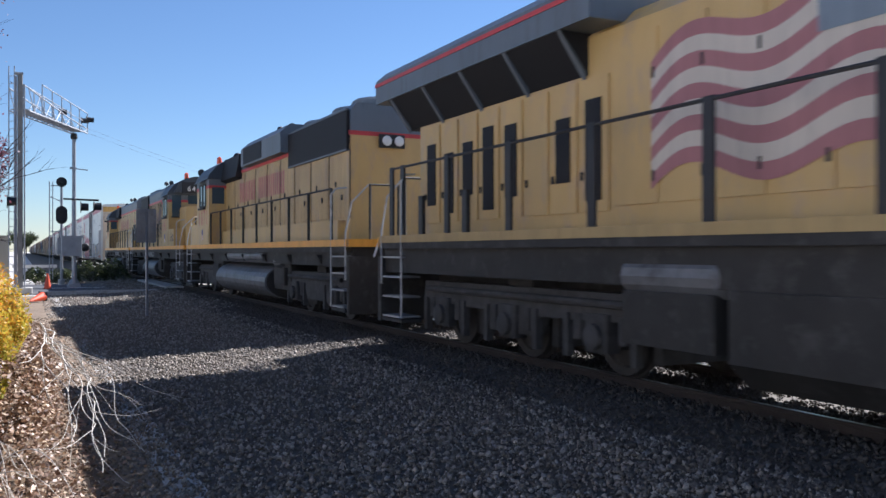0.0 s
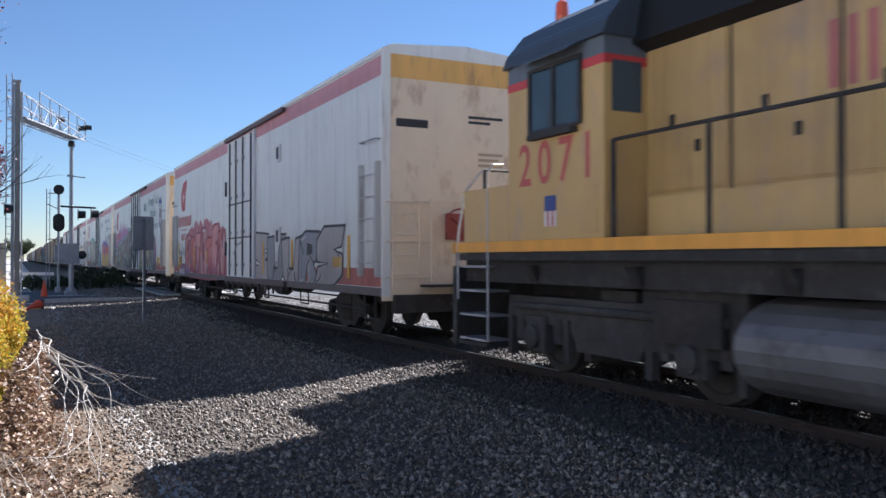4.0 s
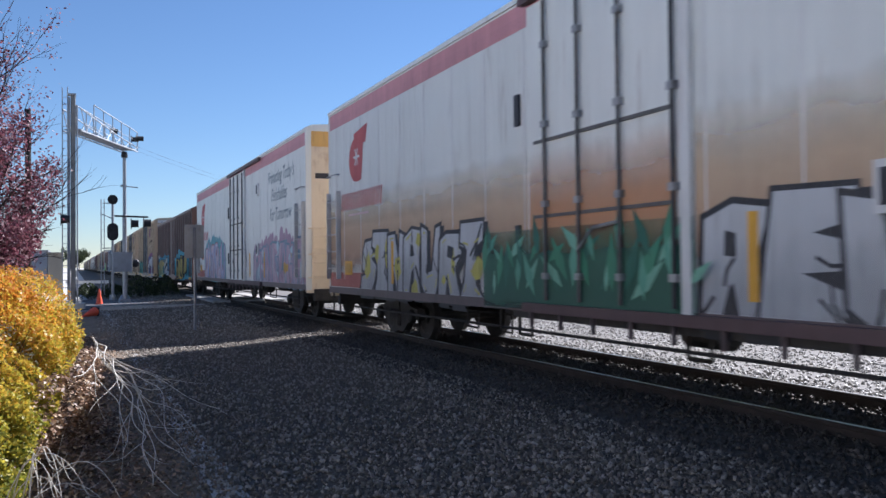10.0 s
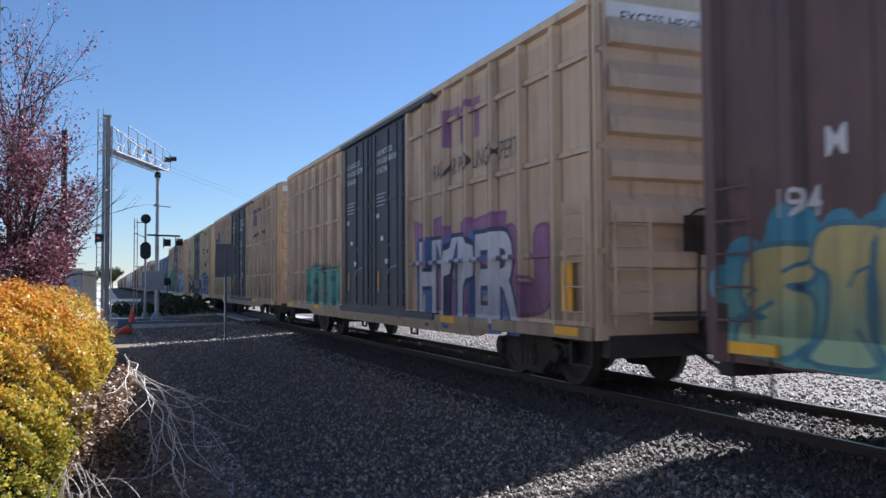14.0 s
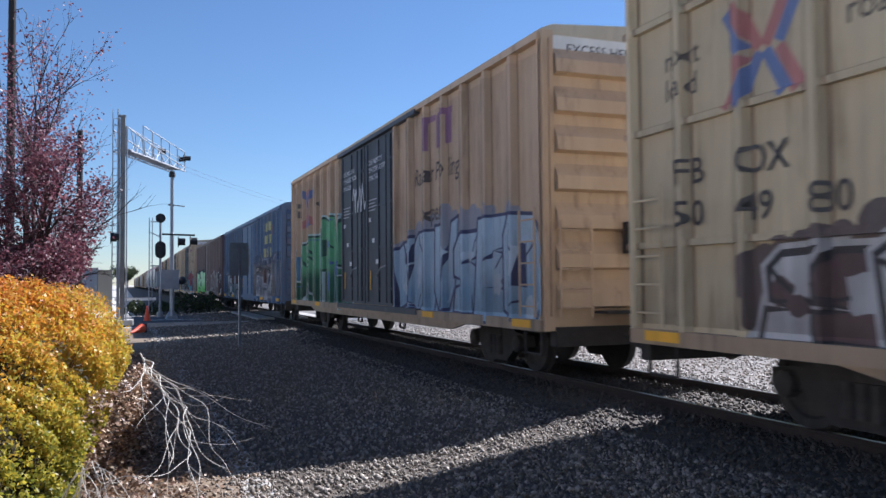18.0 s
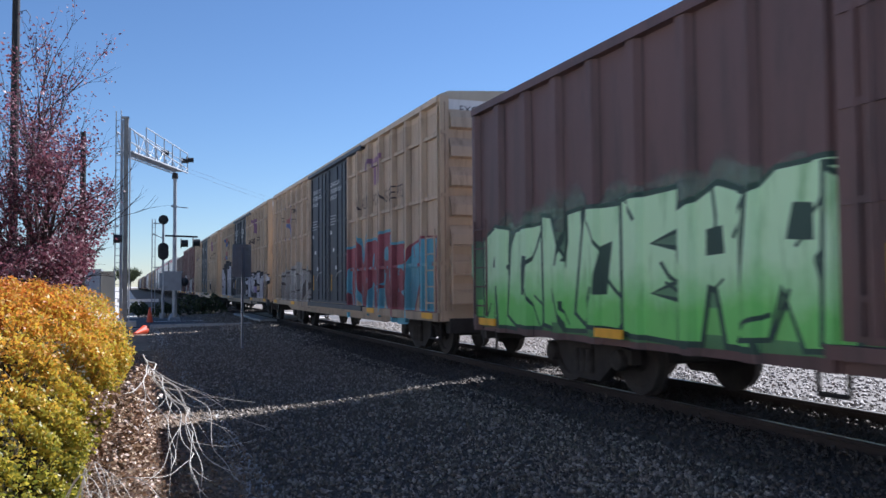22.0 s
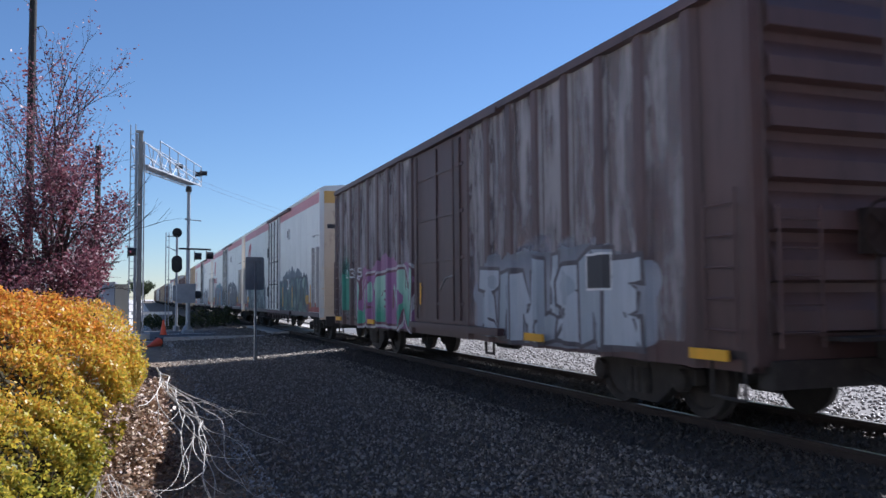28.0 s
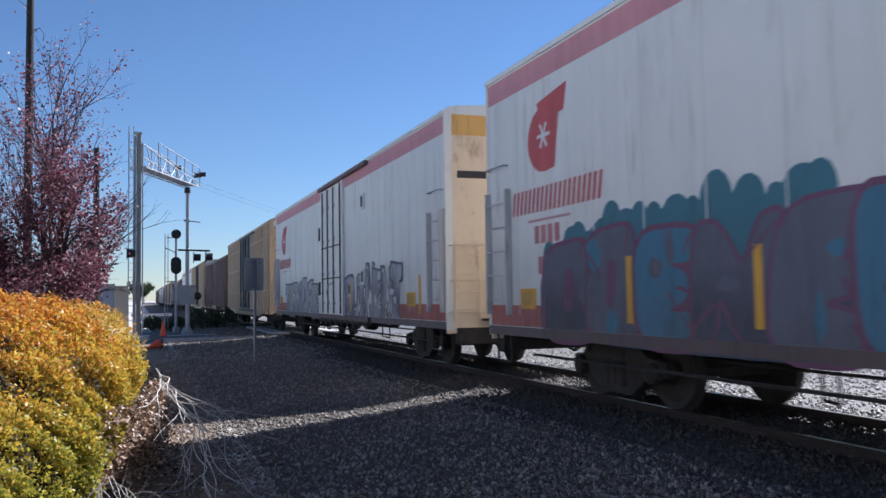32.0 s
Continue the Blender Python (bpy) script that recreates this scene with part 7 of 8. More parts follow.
    decal(c, s, "stencil", words("M", 8.25, 2.5, 0.36, 0, 0.9, 0.012), white, 0.005)
    decal(c, s, "stencil", words("194", 8.75, 2.02, 0.36, 0, 0.9, 0.012), white, 0.019)
    fine_print(c, s, -0.2, 2.95, 0.5, 3, white, 0.05, 0.07)

    c, s, h = CARS["T1"]
    pooling_text(c, s, -3.7, 3.34, True)
    door_notice(c, s, -2.4, 2.4, 5.0)
    frost = spray("frost_spray", (0.50, 0.52, 0.58), (0.62, 0.64, 0.68), 1.3)
    graffiti(c, s, -6.6, -8.1, 0.9, 2.5, [P((0.32, 0.14, 0.28))], P((0.24, 0.09, 0.2)), 61, 1, None, None, True, 0.3)
    graffiti(c, s, -2.9, -6.6, 0.95, 2.6, [P((0.34, 0.16, 0.3))], P((0.30, 0.12, 0.26)), 62, 3, None, None, False, 0.3)
    decal(c, s, "graffiti_shadow", words("HYPER", -2.85, 0.86, 1.92, 0, 0.74, 0.085), P((0.10, 0.20, 0.42)), 0.0145, "blue edge of the painted letters")
    decal(c, s, "graffiti_outline", words("HYPER", -2.9, 0.90, 1.92, 0, 0.74, 0.062), navy, 0.0165, "navy outline of the painted letters")
    decal(c, s, "graffiti_letters", words("HYPER", -2.9, 0.90, 1.92, 0, 0.74, 0.025), frost, 0.019, "pale painted letters")
    graffiti(c, s, 6.3, 3.0, 0.84, 1.95, [P((0.14, 0.42, 0.36)), P((0.20, 0.38, 0.32))], P((0.10, 0.26, 0.22)), 62, 3, fade_paint("teal_fade", (0.08, 0.34, 0.28), (0.10, 0.36, 0.30), 0.5, 2.1), None, False, 0.3)
    part("reflector", Geo().box(-s.x - 0.1, -s.x - 0.075, -8.75, -8.5, 1.1, 1.75), YELLOW, c)

    c, s, h = CARS["T2"]
    x_mark(c, s, 6.95, 3.68)
    door_notice(c, s, -2.4, 2.4, 5.0)
    for text, y, z in (("TB", 7.8, 2.6), ("OX", 6.8, 2.6), ("67", 7.8, 2.12), ("38", 6.8, 2.12), ("25", 5.9, 2.12)):
        panel_words(c, s, text, y, z, P((0.08, 0.075, 0.07)))
    pooling_text(c, s, -3.7, 3.34, True)

    c, s, h = CARS["T3"]
    pooling_text(c, s, -3.6, 3.5, False)
    door_notice(c, s, -1.7, 2.1, 4.95)
    graffiti(c, s, -1.9, -6.2, 0.82, 2.1, [mottle("lilac_piece", (0.20, 0.20, 0.36), (0.30, 0.22, 0.34), (0.46, 0.46, 0.58))], P((0.08, 0.06, 0.14)), 71, 5, P((0.10, 0.22, 0.24)), P((0.30, 0.42, 0.60)), False, 0.28, halo=P((0.40, 0.52, 0.66)))
    graffiti(c, s, 5.6, 2.2, 0.86, 1.8, [P((0.55, 0.55, 0.55)), P((0.10, 0.06, 0.06))], black, 72, 4, P((0.13, 0.10, 0.09)), None, False, 0.34, halo=P((0.5, 0.5, 0.5)))
    for k, (a, b) in enumerate((("FB", "50"), ("OX", "49"), ("", "80"))):
        y = (6.85, 5.88, 4.98)[k]
        if a:
            decal(c, s, "stencil", words(a, y, 2.46, 0.38, 0, 1.0, 0.01), P((0.07, 0.065, 0.06)), 0.0205)
        decal(c, s, "stencil", words(b, y, 2.02, 0.38, 0, 1.0, 0.01), P((0.07, 0.065, 0.06)), 0.0205)
    x_mark(c, s, 5.6, 3.6, 0.5)
    board(c, s, -6.7, 1.6)
    scribble(c, s, -0.2, 1.3, 0.9, 1.0, white, 73, 3, 0.03, 0.11)
    scribble(c, s, 1.3, 1.3, 0.8, 0.5, white, 74, 3, 0.03, 0.11)

    c, s, h = CARS["T4"]
    x_mark(c, s, 6.75, 3.85)
    door_notice(c, s, -2.4, 2.4, 5.0)
    gr = spray("green_spray", (0.03, 0.14, 0.08), (0.13, 0.40, 0.20), 1.75, 0.35)
    decal(c, s, "paint_field", rects((2.45, 8.9, 0.93, 2.35)), spray("teal_field", (0.05, 0.16, 0.15), (0.10, 0.26, 0.40), 1.6), 0.0012, "teal and blue painted field")
    graffiti(c, s, 8.9, 1.2, 0.82, 3.75, [gr], P((0.03, 0.10, 0.07)), 81, 5, None, P((0.09, 0.18, 0.42)), False, 0.38, True, halo=P((0.52, 0.66, 0.66)), rise=0.38)
    graffiti(c, s, -2.6, -9.0, 0.82, 2.6, [spray("ice_spray", (0.28, 0.44, 0.58), (0.42, 0.54, 0.64), 1.5)], P((0.05, 0.06, 0.14)), 82, 5, spray("ice_cloud", (0.30, 0.44, 0.56), (0.30, 0.30, 0.34), 2.0), P((0.55, 0.66, 0.74)), False, 0.3)
    pooling_text(c, s, -3.6, 3.5, False)
    for text, y, z in (("TB", 7.8, 2.45), ("OX", 6.9, 2.45), ("66", 7.8, 2.02), ("26", 6.9, 2.02), ("16", 5.9, 2.02)):
        panel_words(c, s, text, y, z, P((0.55, 0.55, 0.50)), 0.0245)
    scribble(c, s, 0.9, 3.2, 1.2, 0.8, white, 83, 4, 0.05, 0.11)

    c, s, h = CARS["BL"]
    gold = P((0.58, 0.55, 0.25))
    bars(c, s, "owner_lettering", -5.0, 3.62, 0.36, 12, 0.085, 0.055, gold, label="yellow owner's name in block shapes")
    bars(c, s, "owner_lettering", -5.4, 3.1, 0.36, 8, 0.105, 0.065, gold)
    bars(c, s, "owner_lettering", -5.0, 2.56, 0.36, 14, 0.07, 0.05, gold)
    graffiti(c, s, -2.5, -7.0, 0.78, 2.0, [mottle("chalk_piece", (0.20, 0.22, 0.26), (0.38, 0.37, 0.37), (0.54, 0.53, 0.52))], P((0.14, 0.14, 0.17)), 91, 7, fade_paint("dust_fade", (0.26, 0.22, 0.20), (0.28, 0.24, 0.22), 0.4, 2.6), white, False, 0.24)
    graffiti(c, s, 7.6, 2.5, 0.76, 2.05, [spray("chrome_spray", (0.20, 0.26, 0.26), (0.50, 0.52, 0.54), 1.4)], black, 92, 5, P((0.20, 0.24, 0.28)), white, False, 0.3)
    decal(c, s, "grey_overspray", rects((-h + 0.3, -2.3, 0.98, 2.7)), fade_paint("beige_overspray", (0.40, 0.36, 0.33), (0.30, 0.30, 0.32), 0.1, 3.0), 0.0012, "beige overspray on the lower side")
    for q in ((3.4, 4.4), (5.2, 6.1), (-5.6, -4.9)):
        decal(c, s, "rust_patch", rects((*q, 1.5, 2.05)), P((0.13, 0.06, 0.05)), 0.0185, "brown overpainted patch")
    decal(c, s, "paint_patch", rects((-0.9, -0.3, 2.3, 3.1)), P((0.09, 0.06, 0.07)), 0.053)
    decal(c, s, "stencil", words("DR", 8.3, 2.45, 0.34, 0, 0.85, 0.01), P((0.55, 0.58, 0.62)))
    decal(c, s, "stencil", words("508", 8.45, 1.95, 0.34, 0, 0.85, 0.01), P((0.55, 0.58, 0.62)))
    decal(c, s, "paint_patch", rects((-7.4, -6.95, 3.4, 3.8)), P((0.30, 0.12, 0.11)), 0.004)

    c, s, h = CARS["BR2"]
    lime = spray("lime_green_spray", (0.20, 0.58, 0.14), (0.52, 0.76, 0.46), 1.4, 0.5)
    graffiti(c, s, 8.8, 0.4, 0.8, 2.55, [lime], P((0.03, 0.07, 0.05)), 101, 7, fade_paint("haze_fade", (0.12, 0.34, 0.10), (0.22, 0.30, 0.25), 0.2, 2.9), None, False, 0.3)
    decal(c, s, "paint_patch", rects((1.6, 8.95, 0.93, 1.2)), P((0.20, 0.55, 0.14)), 0.004)
    graffiti(c, s, -1.9, -6.8, 0.75, 2.3, [P((0.16, 0.11, 0.10)), P((0.22, 0.18, 0.17))], P((0.30, 0.28, 0.27)), 102, 6, None, P((0.38, 0.38, 0.37)), True, 0.22)
    board(c, s, -7.25, 1.75)
    decal(c, s, "shield", rects((-6.75, -6.45, 3.0, 3.32)), P((0.45, 0.47, 0.46)), 0.005)
    decal(c, s, "shield_top", rects((-6.78, -6.42, 3.36, 3.44)), P((0.45, 0.47, 0.46)), 0.005)
    graffiti(c, s, -7.6, -8.9, 0.75, 2.1, [white], black, 103, 2, None, None, False, 0.34)

    c, s, h = CARS["T5"]
    pooling_text(c, s, -3.4, 3.34, True)
    door_notice(c, s, -2.4, 2.4, 5.0)
    graffiti(c, s, -2.0, -7.2, 0.72, 2.75, [spray("wine_spray", (0.24, 0.05, 0.07), (0.32, 0.07, 0.09), 1.4)], P((0.14, 0.42, 0.54)), 111, 4, None, None, True, 0.4, drop=P((0.14, 0.44, 0.56)))
    graffiti(c, s, 7.3, 2.5, 0.8, 2.0, [P((0.50, 0.49, 0.46)), P((0.36, 0.34, 0.31))], P((0.14, 0.12, 0.11)), 112, 5, P((0.44, 0.42, 0.38)), None, False, 0.3)
    x_mark(c, s, 6.4, 3.7)
    graffiti(c, s, -7.4, -8.9, 0.9, 2.5, [P((0.12, 0.42, 0.54))], P((0.30, 0.06, 0.08)), 113, 1, None, None, False, 0.3)
    for k, (a, b) in enumerate((("TB", "66"), ("OX", "46"), ("", "72"))):
        y = 7.8 - 0.97 * k
        if a:
            panel_words(c, s, a, y, 2.5, P((0.11, 0.10, 0.09)))
        panel_words(c, s, b, y, 2.03, P((0.11, 0.10, 0.09)))

    c, s, h = CARS["T6"]
    pooling_text(c, s, -3.4, 3.34, True)
    door_notice(c, s, -2.4, 2.4, 5.0)
    x_mark(c, s, 6.55, 3.6)
    chalk = spray("white_spray", (0.52, 0.52, 0.58), (0.64, 0.64, 0.68), 1.3)
    graffiti(c, s, -2.5, -9.1, 0.74, 2.3, [chalk], P((0.035, 0.035, 0.04)), 121, 6, None, P((0.42, 0.34, 0.58)), True, 0.46, drop=P((0.04, 0.04, 0.045)))
    graffiti(c, s, 8.5, 2.4, 0.74, 2.7, [chalk, chalk, P((0.035, 0.035, 0.04))], P((0.035, 0.035, 0.04)), 122, 5, P((0.04, 0.04, 0.045)), P((0.42, 0.34, 0.58)), False, 0.34)
    graffiti(c, s, 2.4, -2.4, 0.8, 2.1, [P((0.46, 0.46, 0.52)), P((0.06, 0.06, 0.08))], P((0.035, 0.035, 0.04)), 123, 4, None, None, False, 0.34)

    for text, y, z in (("TB", 7.8, 2.66), ("OX", 6.9, 2.66), ("28", 6.9, 2.2)):
        panel_words(c, s, text, y, z, P((0.09, 0.08, 0.07)), 0.0225)

    c, s, h = CARS["T7"]
    pooling_text(c, s, -4.2, 3.34, True)
    door_notice(c, s, -2.4, 2.4, 5.0)
    x_mark(c, s, 6.4, 3.7)
    board(c, s, -4.8, 1.2)

    c, s, h = CARS["BR3"]
    graffiti(c, s, 4.15, -1.3, 0.72, 2.7, [white], P((0.03, 0.03, 0.035)), 131, 4, None, None, False, 0.4, drop=P((0.03, 0.03, 0.035)))
    for text, y, z in (("BK", 5.7, 2.06), ("TY", 4.75, 2.06), ("156", 5.7, 1.62), ("268", 4.75, 1.62)):
        panel_words(c, s, text, y, z, white, 0.0225, 0.34)
    scribble(c, s, 0.4, 2.6, 0.6, 1.6, P((0.45, 0.33, 0.30)), 132, 2, 0.08)
    graffiti(c, s, -1.2, -6.3, 0.75, 2.2, [P((0.5, 0.5, 0.5))], black, 133, 4, None, None, False, 0.34)

    c, s, h = CARS["BR4"]
    bloom = bloom_paint("pale_bloom", (0.43, 0.40, 0.40))
    for a, b in zip(s.posts, s.posts[1:]):
        if 0.5 < b - a < 1.3 and a > -h + 0.3:
            decal(c, s, "weathered_bloom", rects((a + 0.10, b - 0.10, 0.95, 4.5)), bloom, 0.0016, "pale weathered bloom on the paint")
    graffiti(c, s, -2.2, -7.1, 0.76, 2.1, [P((0.44, 0.48, 0.52)), P((0.34, 0.38, 0.42))], P((0.10, 0.09, 0.10)), 141, 6, fade_paint("mist_fade", (0.30, 0.32, 0.36), (0.36, 0.38, 0.42), 0.2, 2.7), None, False, 0.28)
    board(c, s, -6.1, 1.55)
    graffiti(c, s, 6.5, 1.7, 0.74, 2.2, [spray("jade_spray", (0.06, 0.30, 0.20), (0.34, 0.56, 0.44), 1.3), P((0.28, 0.12, 0.26))], P((0.16, 0.07, 0.09)), 142, 4, spray("plum_cloud", (0.22, 0.09, 0.20), (0.26, 0.12, 0.22), 1.4), None, True, 0.4, halo=P((0.48, 0.46, 0.47)))
    for text, y in (("12", 7.95), ("31", 7.1), ("5", 6.2)):
        decal(c, s, "stencil", words(text, y, 2.0, 0.36, 0, 0.9, 0.01), white, 0.0205)
    decal(c, s, "paint_patch", rects((7.2, 8.1, 1.1, 2.6)), fade_paint("jade_fade", (0.05, 0.26, 0.18), (0.06, 0.28, 0.20), 0.5, 2.8), 0.004)

    c, s, h = CARS["W1"]
    murk = spray("dark_green_spray", (0.10, 0.18, 0.14), (0.05, 0.09, 0.12), 1.5)
    graffiti(c, s, -2.2, -8.2, 0.82, 2.35, [mottle("sea_piece", (0.04, 0.07, 0.10), (0.10, 0.18, 0.15), (0.30, 0.40, 0.36)), murk], P((0.05, 0.06, 0.07)), 151, 6, spray("sea_cloud", (0.08, 0.14, 0.14), (0.10, 0.13, 0.16), 1.6), P((0.34, 0.46, 0.46)), True, 0.34)
    graffiti(c, s, 8.6, 2.4, 0.82, 2.4, [mottle("night_piece", (0.05, 0.08, 0.12), (0.12, 0.18, 0.18), (0.34, 0.42, 0.40))], P((0.04, 0.05, 0.06)), 152, 6, spray("night_cloud", (0.05, 0.08, 0.09), (0.09, 0.12, 0.15), 1.6), P((0.42, 0.50, 0.48)), True, 0.34)
    bars(c, s, "stencil", 8.4, 2.2, 0.26, 4, 0.15, 0.06, EMBLEM_RED)

    c, s, h = CARS["W2"]
    dusk = spray("ink_spray", (0.06, 0.06, 0.09), (0.10, 0.11, 0.15), 1.5)
    graffiti(c, s, 8.1, 1.4, 0.82, 2.35, [dusk, P((0.11, 0.12, 0.16)), P((0.05, 0.18, 0.28))], P((0.16, 0.06, 0.12)), 161, 5, spray("ink_teal_cloud", (0.05, 0.07, 0.11), (0.04, 0.16, 0.21), 1.7), None, True, 0.4)
    graffiti(c, s, -1.9, -7.4, 1.0, 2.3, [mottle("slate_piece", (0.06, 0.07, 0.09), (0.12, 0.12, 0.15), (0.20, 0.20, 0.23))], P((0.05, 0.06, 0.07)), 162, 7, spray("slate_cloud", (0.08, 0.09, 0.11), (0.08, 0.10, 0.12), 1.6), None, True, 0.36)
    graffiti(c, s, -7.3, -8.3, 1.2, 1.8, [P((0.10, 0.11, 0.12))], P((0.05, 0.05, 0.06)), 163, 2, None, None, True, 0.4)
    for k, q in enumerate((0.45, -0.35, -1.2)):
        decal(c, s, "door_painting", rects((q - 0.25, q + 0.15, 1.05, 2.0)), P((0.06, 0.12, 0.14)), 0.052)
    bars(c, s, "stencil", 8.5, 2.2, 0.26, 4, 0.15, 0.06, P((0.5, 0.2, 0.2)))
    bars(c, s, "stencil", 8.4, 1.75, 0.26, 4, 0.15, 0.06, P((0.5, 0.2, 0.2)))
    scribble(c, s, -9.2, 1.5, 0.8, 0.4, black, 164, 4)

    c, s, h = CARS["W3"]
    graffiti(c, s, -2.2, -7.6, 0.82, 2.3, [mottle("ash_piece", (0.14, 0.15, 0.18), (0.28, 0.28, 0.31), (0.44, 0.44, 0.46))], P((0.09, 0.09, 0.11)), 171, 6, None, white, False, 0.26)
    graffiti(c, s, 8.0, 1.6, 0.82, 2.2, [P((0.36, 0.37, 0.40))], P((0.09, 0.09, 0.11)), 172, 6, None, None, False, 0.26)


paint_cars()
FILMS = {"R": grime_film("pale_road_film", (0.30, 0.27, 0.24), 0.04, 0.2), "W": grime_film("grey_road_film", (0.22, 0.21, 0.20), 0.035, 0.28),
         "T": grime_film("brown_road_film", (0.16, 0.11, 0.08), 0.13, 0.30), "B": grime_film("dark_road_film", (0.06, 0.045, 0.04), 0.14, 0.3)}
for key, (c, s, h) in CARS.items():
    if key in ("BR4", "BR2"):
        continue
    decal(c, s, "road_film", rects((-h + 0.08, h - 0.08, 0.98, 4.75 if key[0] in "RWT" else 4.2)), FILMS[key[0]], 0.0215, "thin film of road dirt")
# tags on the grimy locomotive's hood
INK = plain((0.04, 0.03, 0.03))
LC_D = Side(0.945, [], 0.1, 0)
for y, z, w, h, k, n in ((-1.7, 2.95, 0.8, 0.3, 201, 4), (-1.5, 3.35, 0.9, 0.3, 207, 5), (3.0, 2.9, 1.3, 0.45, 203, 5), (7.5, 3.05, 0.8, 0.3, 208, 3), (1.2, 2.3, 0.7, 0.4, 204, 3)):
    scribble(LC, LC_D, y, z, w, h, INK, k, n)
decal(LC, LC_D, "tag", words("FRISCO", 6.4, 3.05, 0.42, 0, 0.9, 0.004), INK, 0.012, "dark spray-painted tag")
scribble(LC, LC_C, -5.7, 1.85, 1.0, 0.4, INK, 205, 6)
scribble(LD, Side(0.945, [], 0.1, 0), -5.6, 3.2, 0.8, 0.3, plain((0.5, 0.12, 0.1)), 206, 4)

# ---------------------------------------------------------------- loose stones
def stones(name, label, n, x0, x1, y0, y1, zf, size, mat, seed, power=1.0):
    r = np.random.default_rng(seed)
    u = r.random(n) ** power
    p = np.stack([r.uniform(x0, x1, n), y0 + (y1 - y0) * u, np.zeros(n)], 1)
    p[:, 2] = zf(p[:, 0]) + r.uniform(-0.004, 0.014, n)
    s = (0.28 + 0.95 * r.random((n, 1)) ** 2) * r.uniform(0.32, 1.0, (n, 3)) * size * 1.05
    me = cloud_mesh(name, STONE_V, STONE_F, p, s, random_turns(r, n))
    return tagged(part(name, me, mat), label, "gravel", kind="stuff")


def stone_mat(name, dark, lite, rough, lo=0.1):
    m, nt, b = nodes_of(name)
    geo = nt.nodes.new("ShaderNodeNewGeometry")
    c = ramp(nt, geo.outputs["Random Per Island"], lo, 1.0, (*dark, 1), (*lite, 1))
    n = noise_node(nt, coords(nt), 90.0, 3.0)
    c = mix(nt, 0.35, c, mix(nt, n, dark, lite))
    nt.links.new(c, b.inputs["Base Color"])
    b.inputs["Roughness"].default_value = rough
    bump(nt, b, n, 0.4, 0.003)
    return m


def bed_height(x):
    return np.interp(x, [0.55, 1.2, 3.3, 5.2, 5.75, 8.35, 8.9, 9.6], [-0.04, -0.022, 0.018, 0.09, 0.125, 0.125, 0.04, 0.0])


DARK_STONE = stone_mat("crushed_basalt", (0.072, 0.055, 0.040), (0.44, 0.385, 0.32), 0.75, 0.42)
# darker stone colour that deepens the shade under and beside the train
SHADE_STONE = stone_mat("shade_darkened_stone", (0.042, 0.034, 0.028), (0.10, 0.084, 0.07), 0.8, 0.4)
PALE_STONE = stone_mat("pale_crushed_stone", (0.08, 0.072, 0.065), (0.30, 0.275, 0.25), 0.6)
BROWN_STONE = stone_mat("dusty_pebble", (0.095, 0.064, 0.042), (0.40, 0.31, 0.22), 0.8)
stones("ballast_stones", "dark grey crushed ballast stones by the track", 66000, 0.75, 5.0, 2.4, 26, bed_height, 0.036, DARK_STONE, 11, 1.5)
stones("track_stones", "oil-blackened ballast stones between the rails", 32000, 4.5, 8.7, 3.2, 26, bed_height, 0.045, SHADE_STONE, 15, 1.4)
stones("ballast_stones", "dark grey crushed ballast stones further along", 20000, 0.6, 5.7, 24, 60, bed_height, 0.06, DARK_STONE, 12, 1.3)
stones("track_stones", "oil-blackened ballast stones further along the rails", 10000, 5.3, 8.7, 24, 60, bed_height, 0.06, SHADE_STONE, 16, 1.3)
stones("pale_stones", "pale crushed stones beyond the track", 30000, 8.6, 16, 5, 40, bed_height, 0.055, PALE_STONE, 13, 1.3)
stones("pebbles", "dusty pebbles and chips beside the hedge", 16000, -1.5, 1.15, 4, 24, lambda x: np.full_like(x, -0.018), 0.03, BROWN_STONE, 14, 1.4)


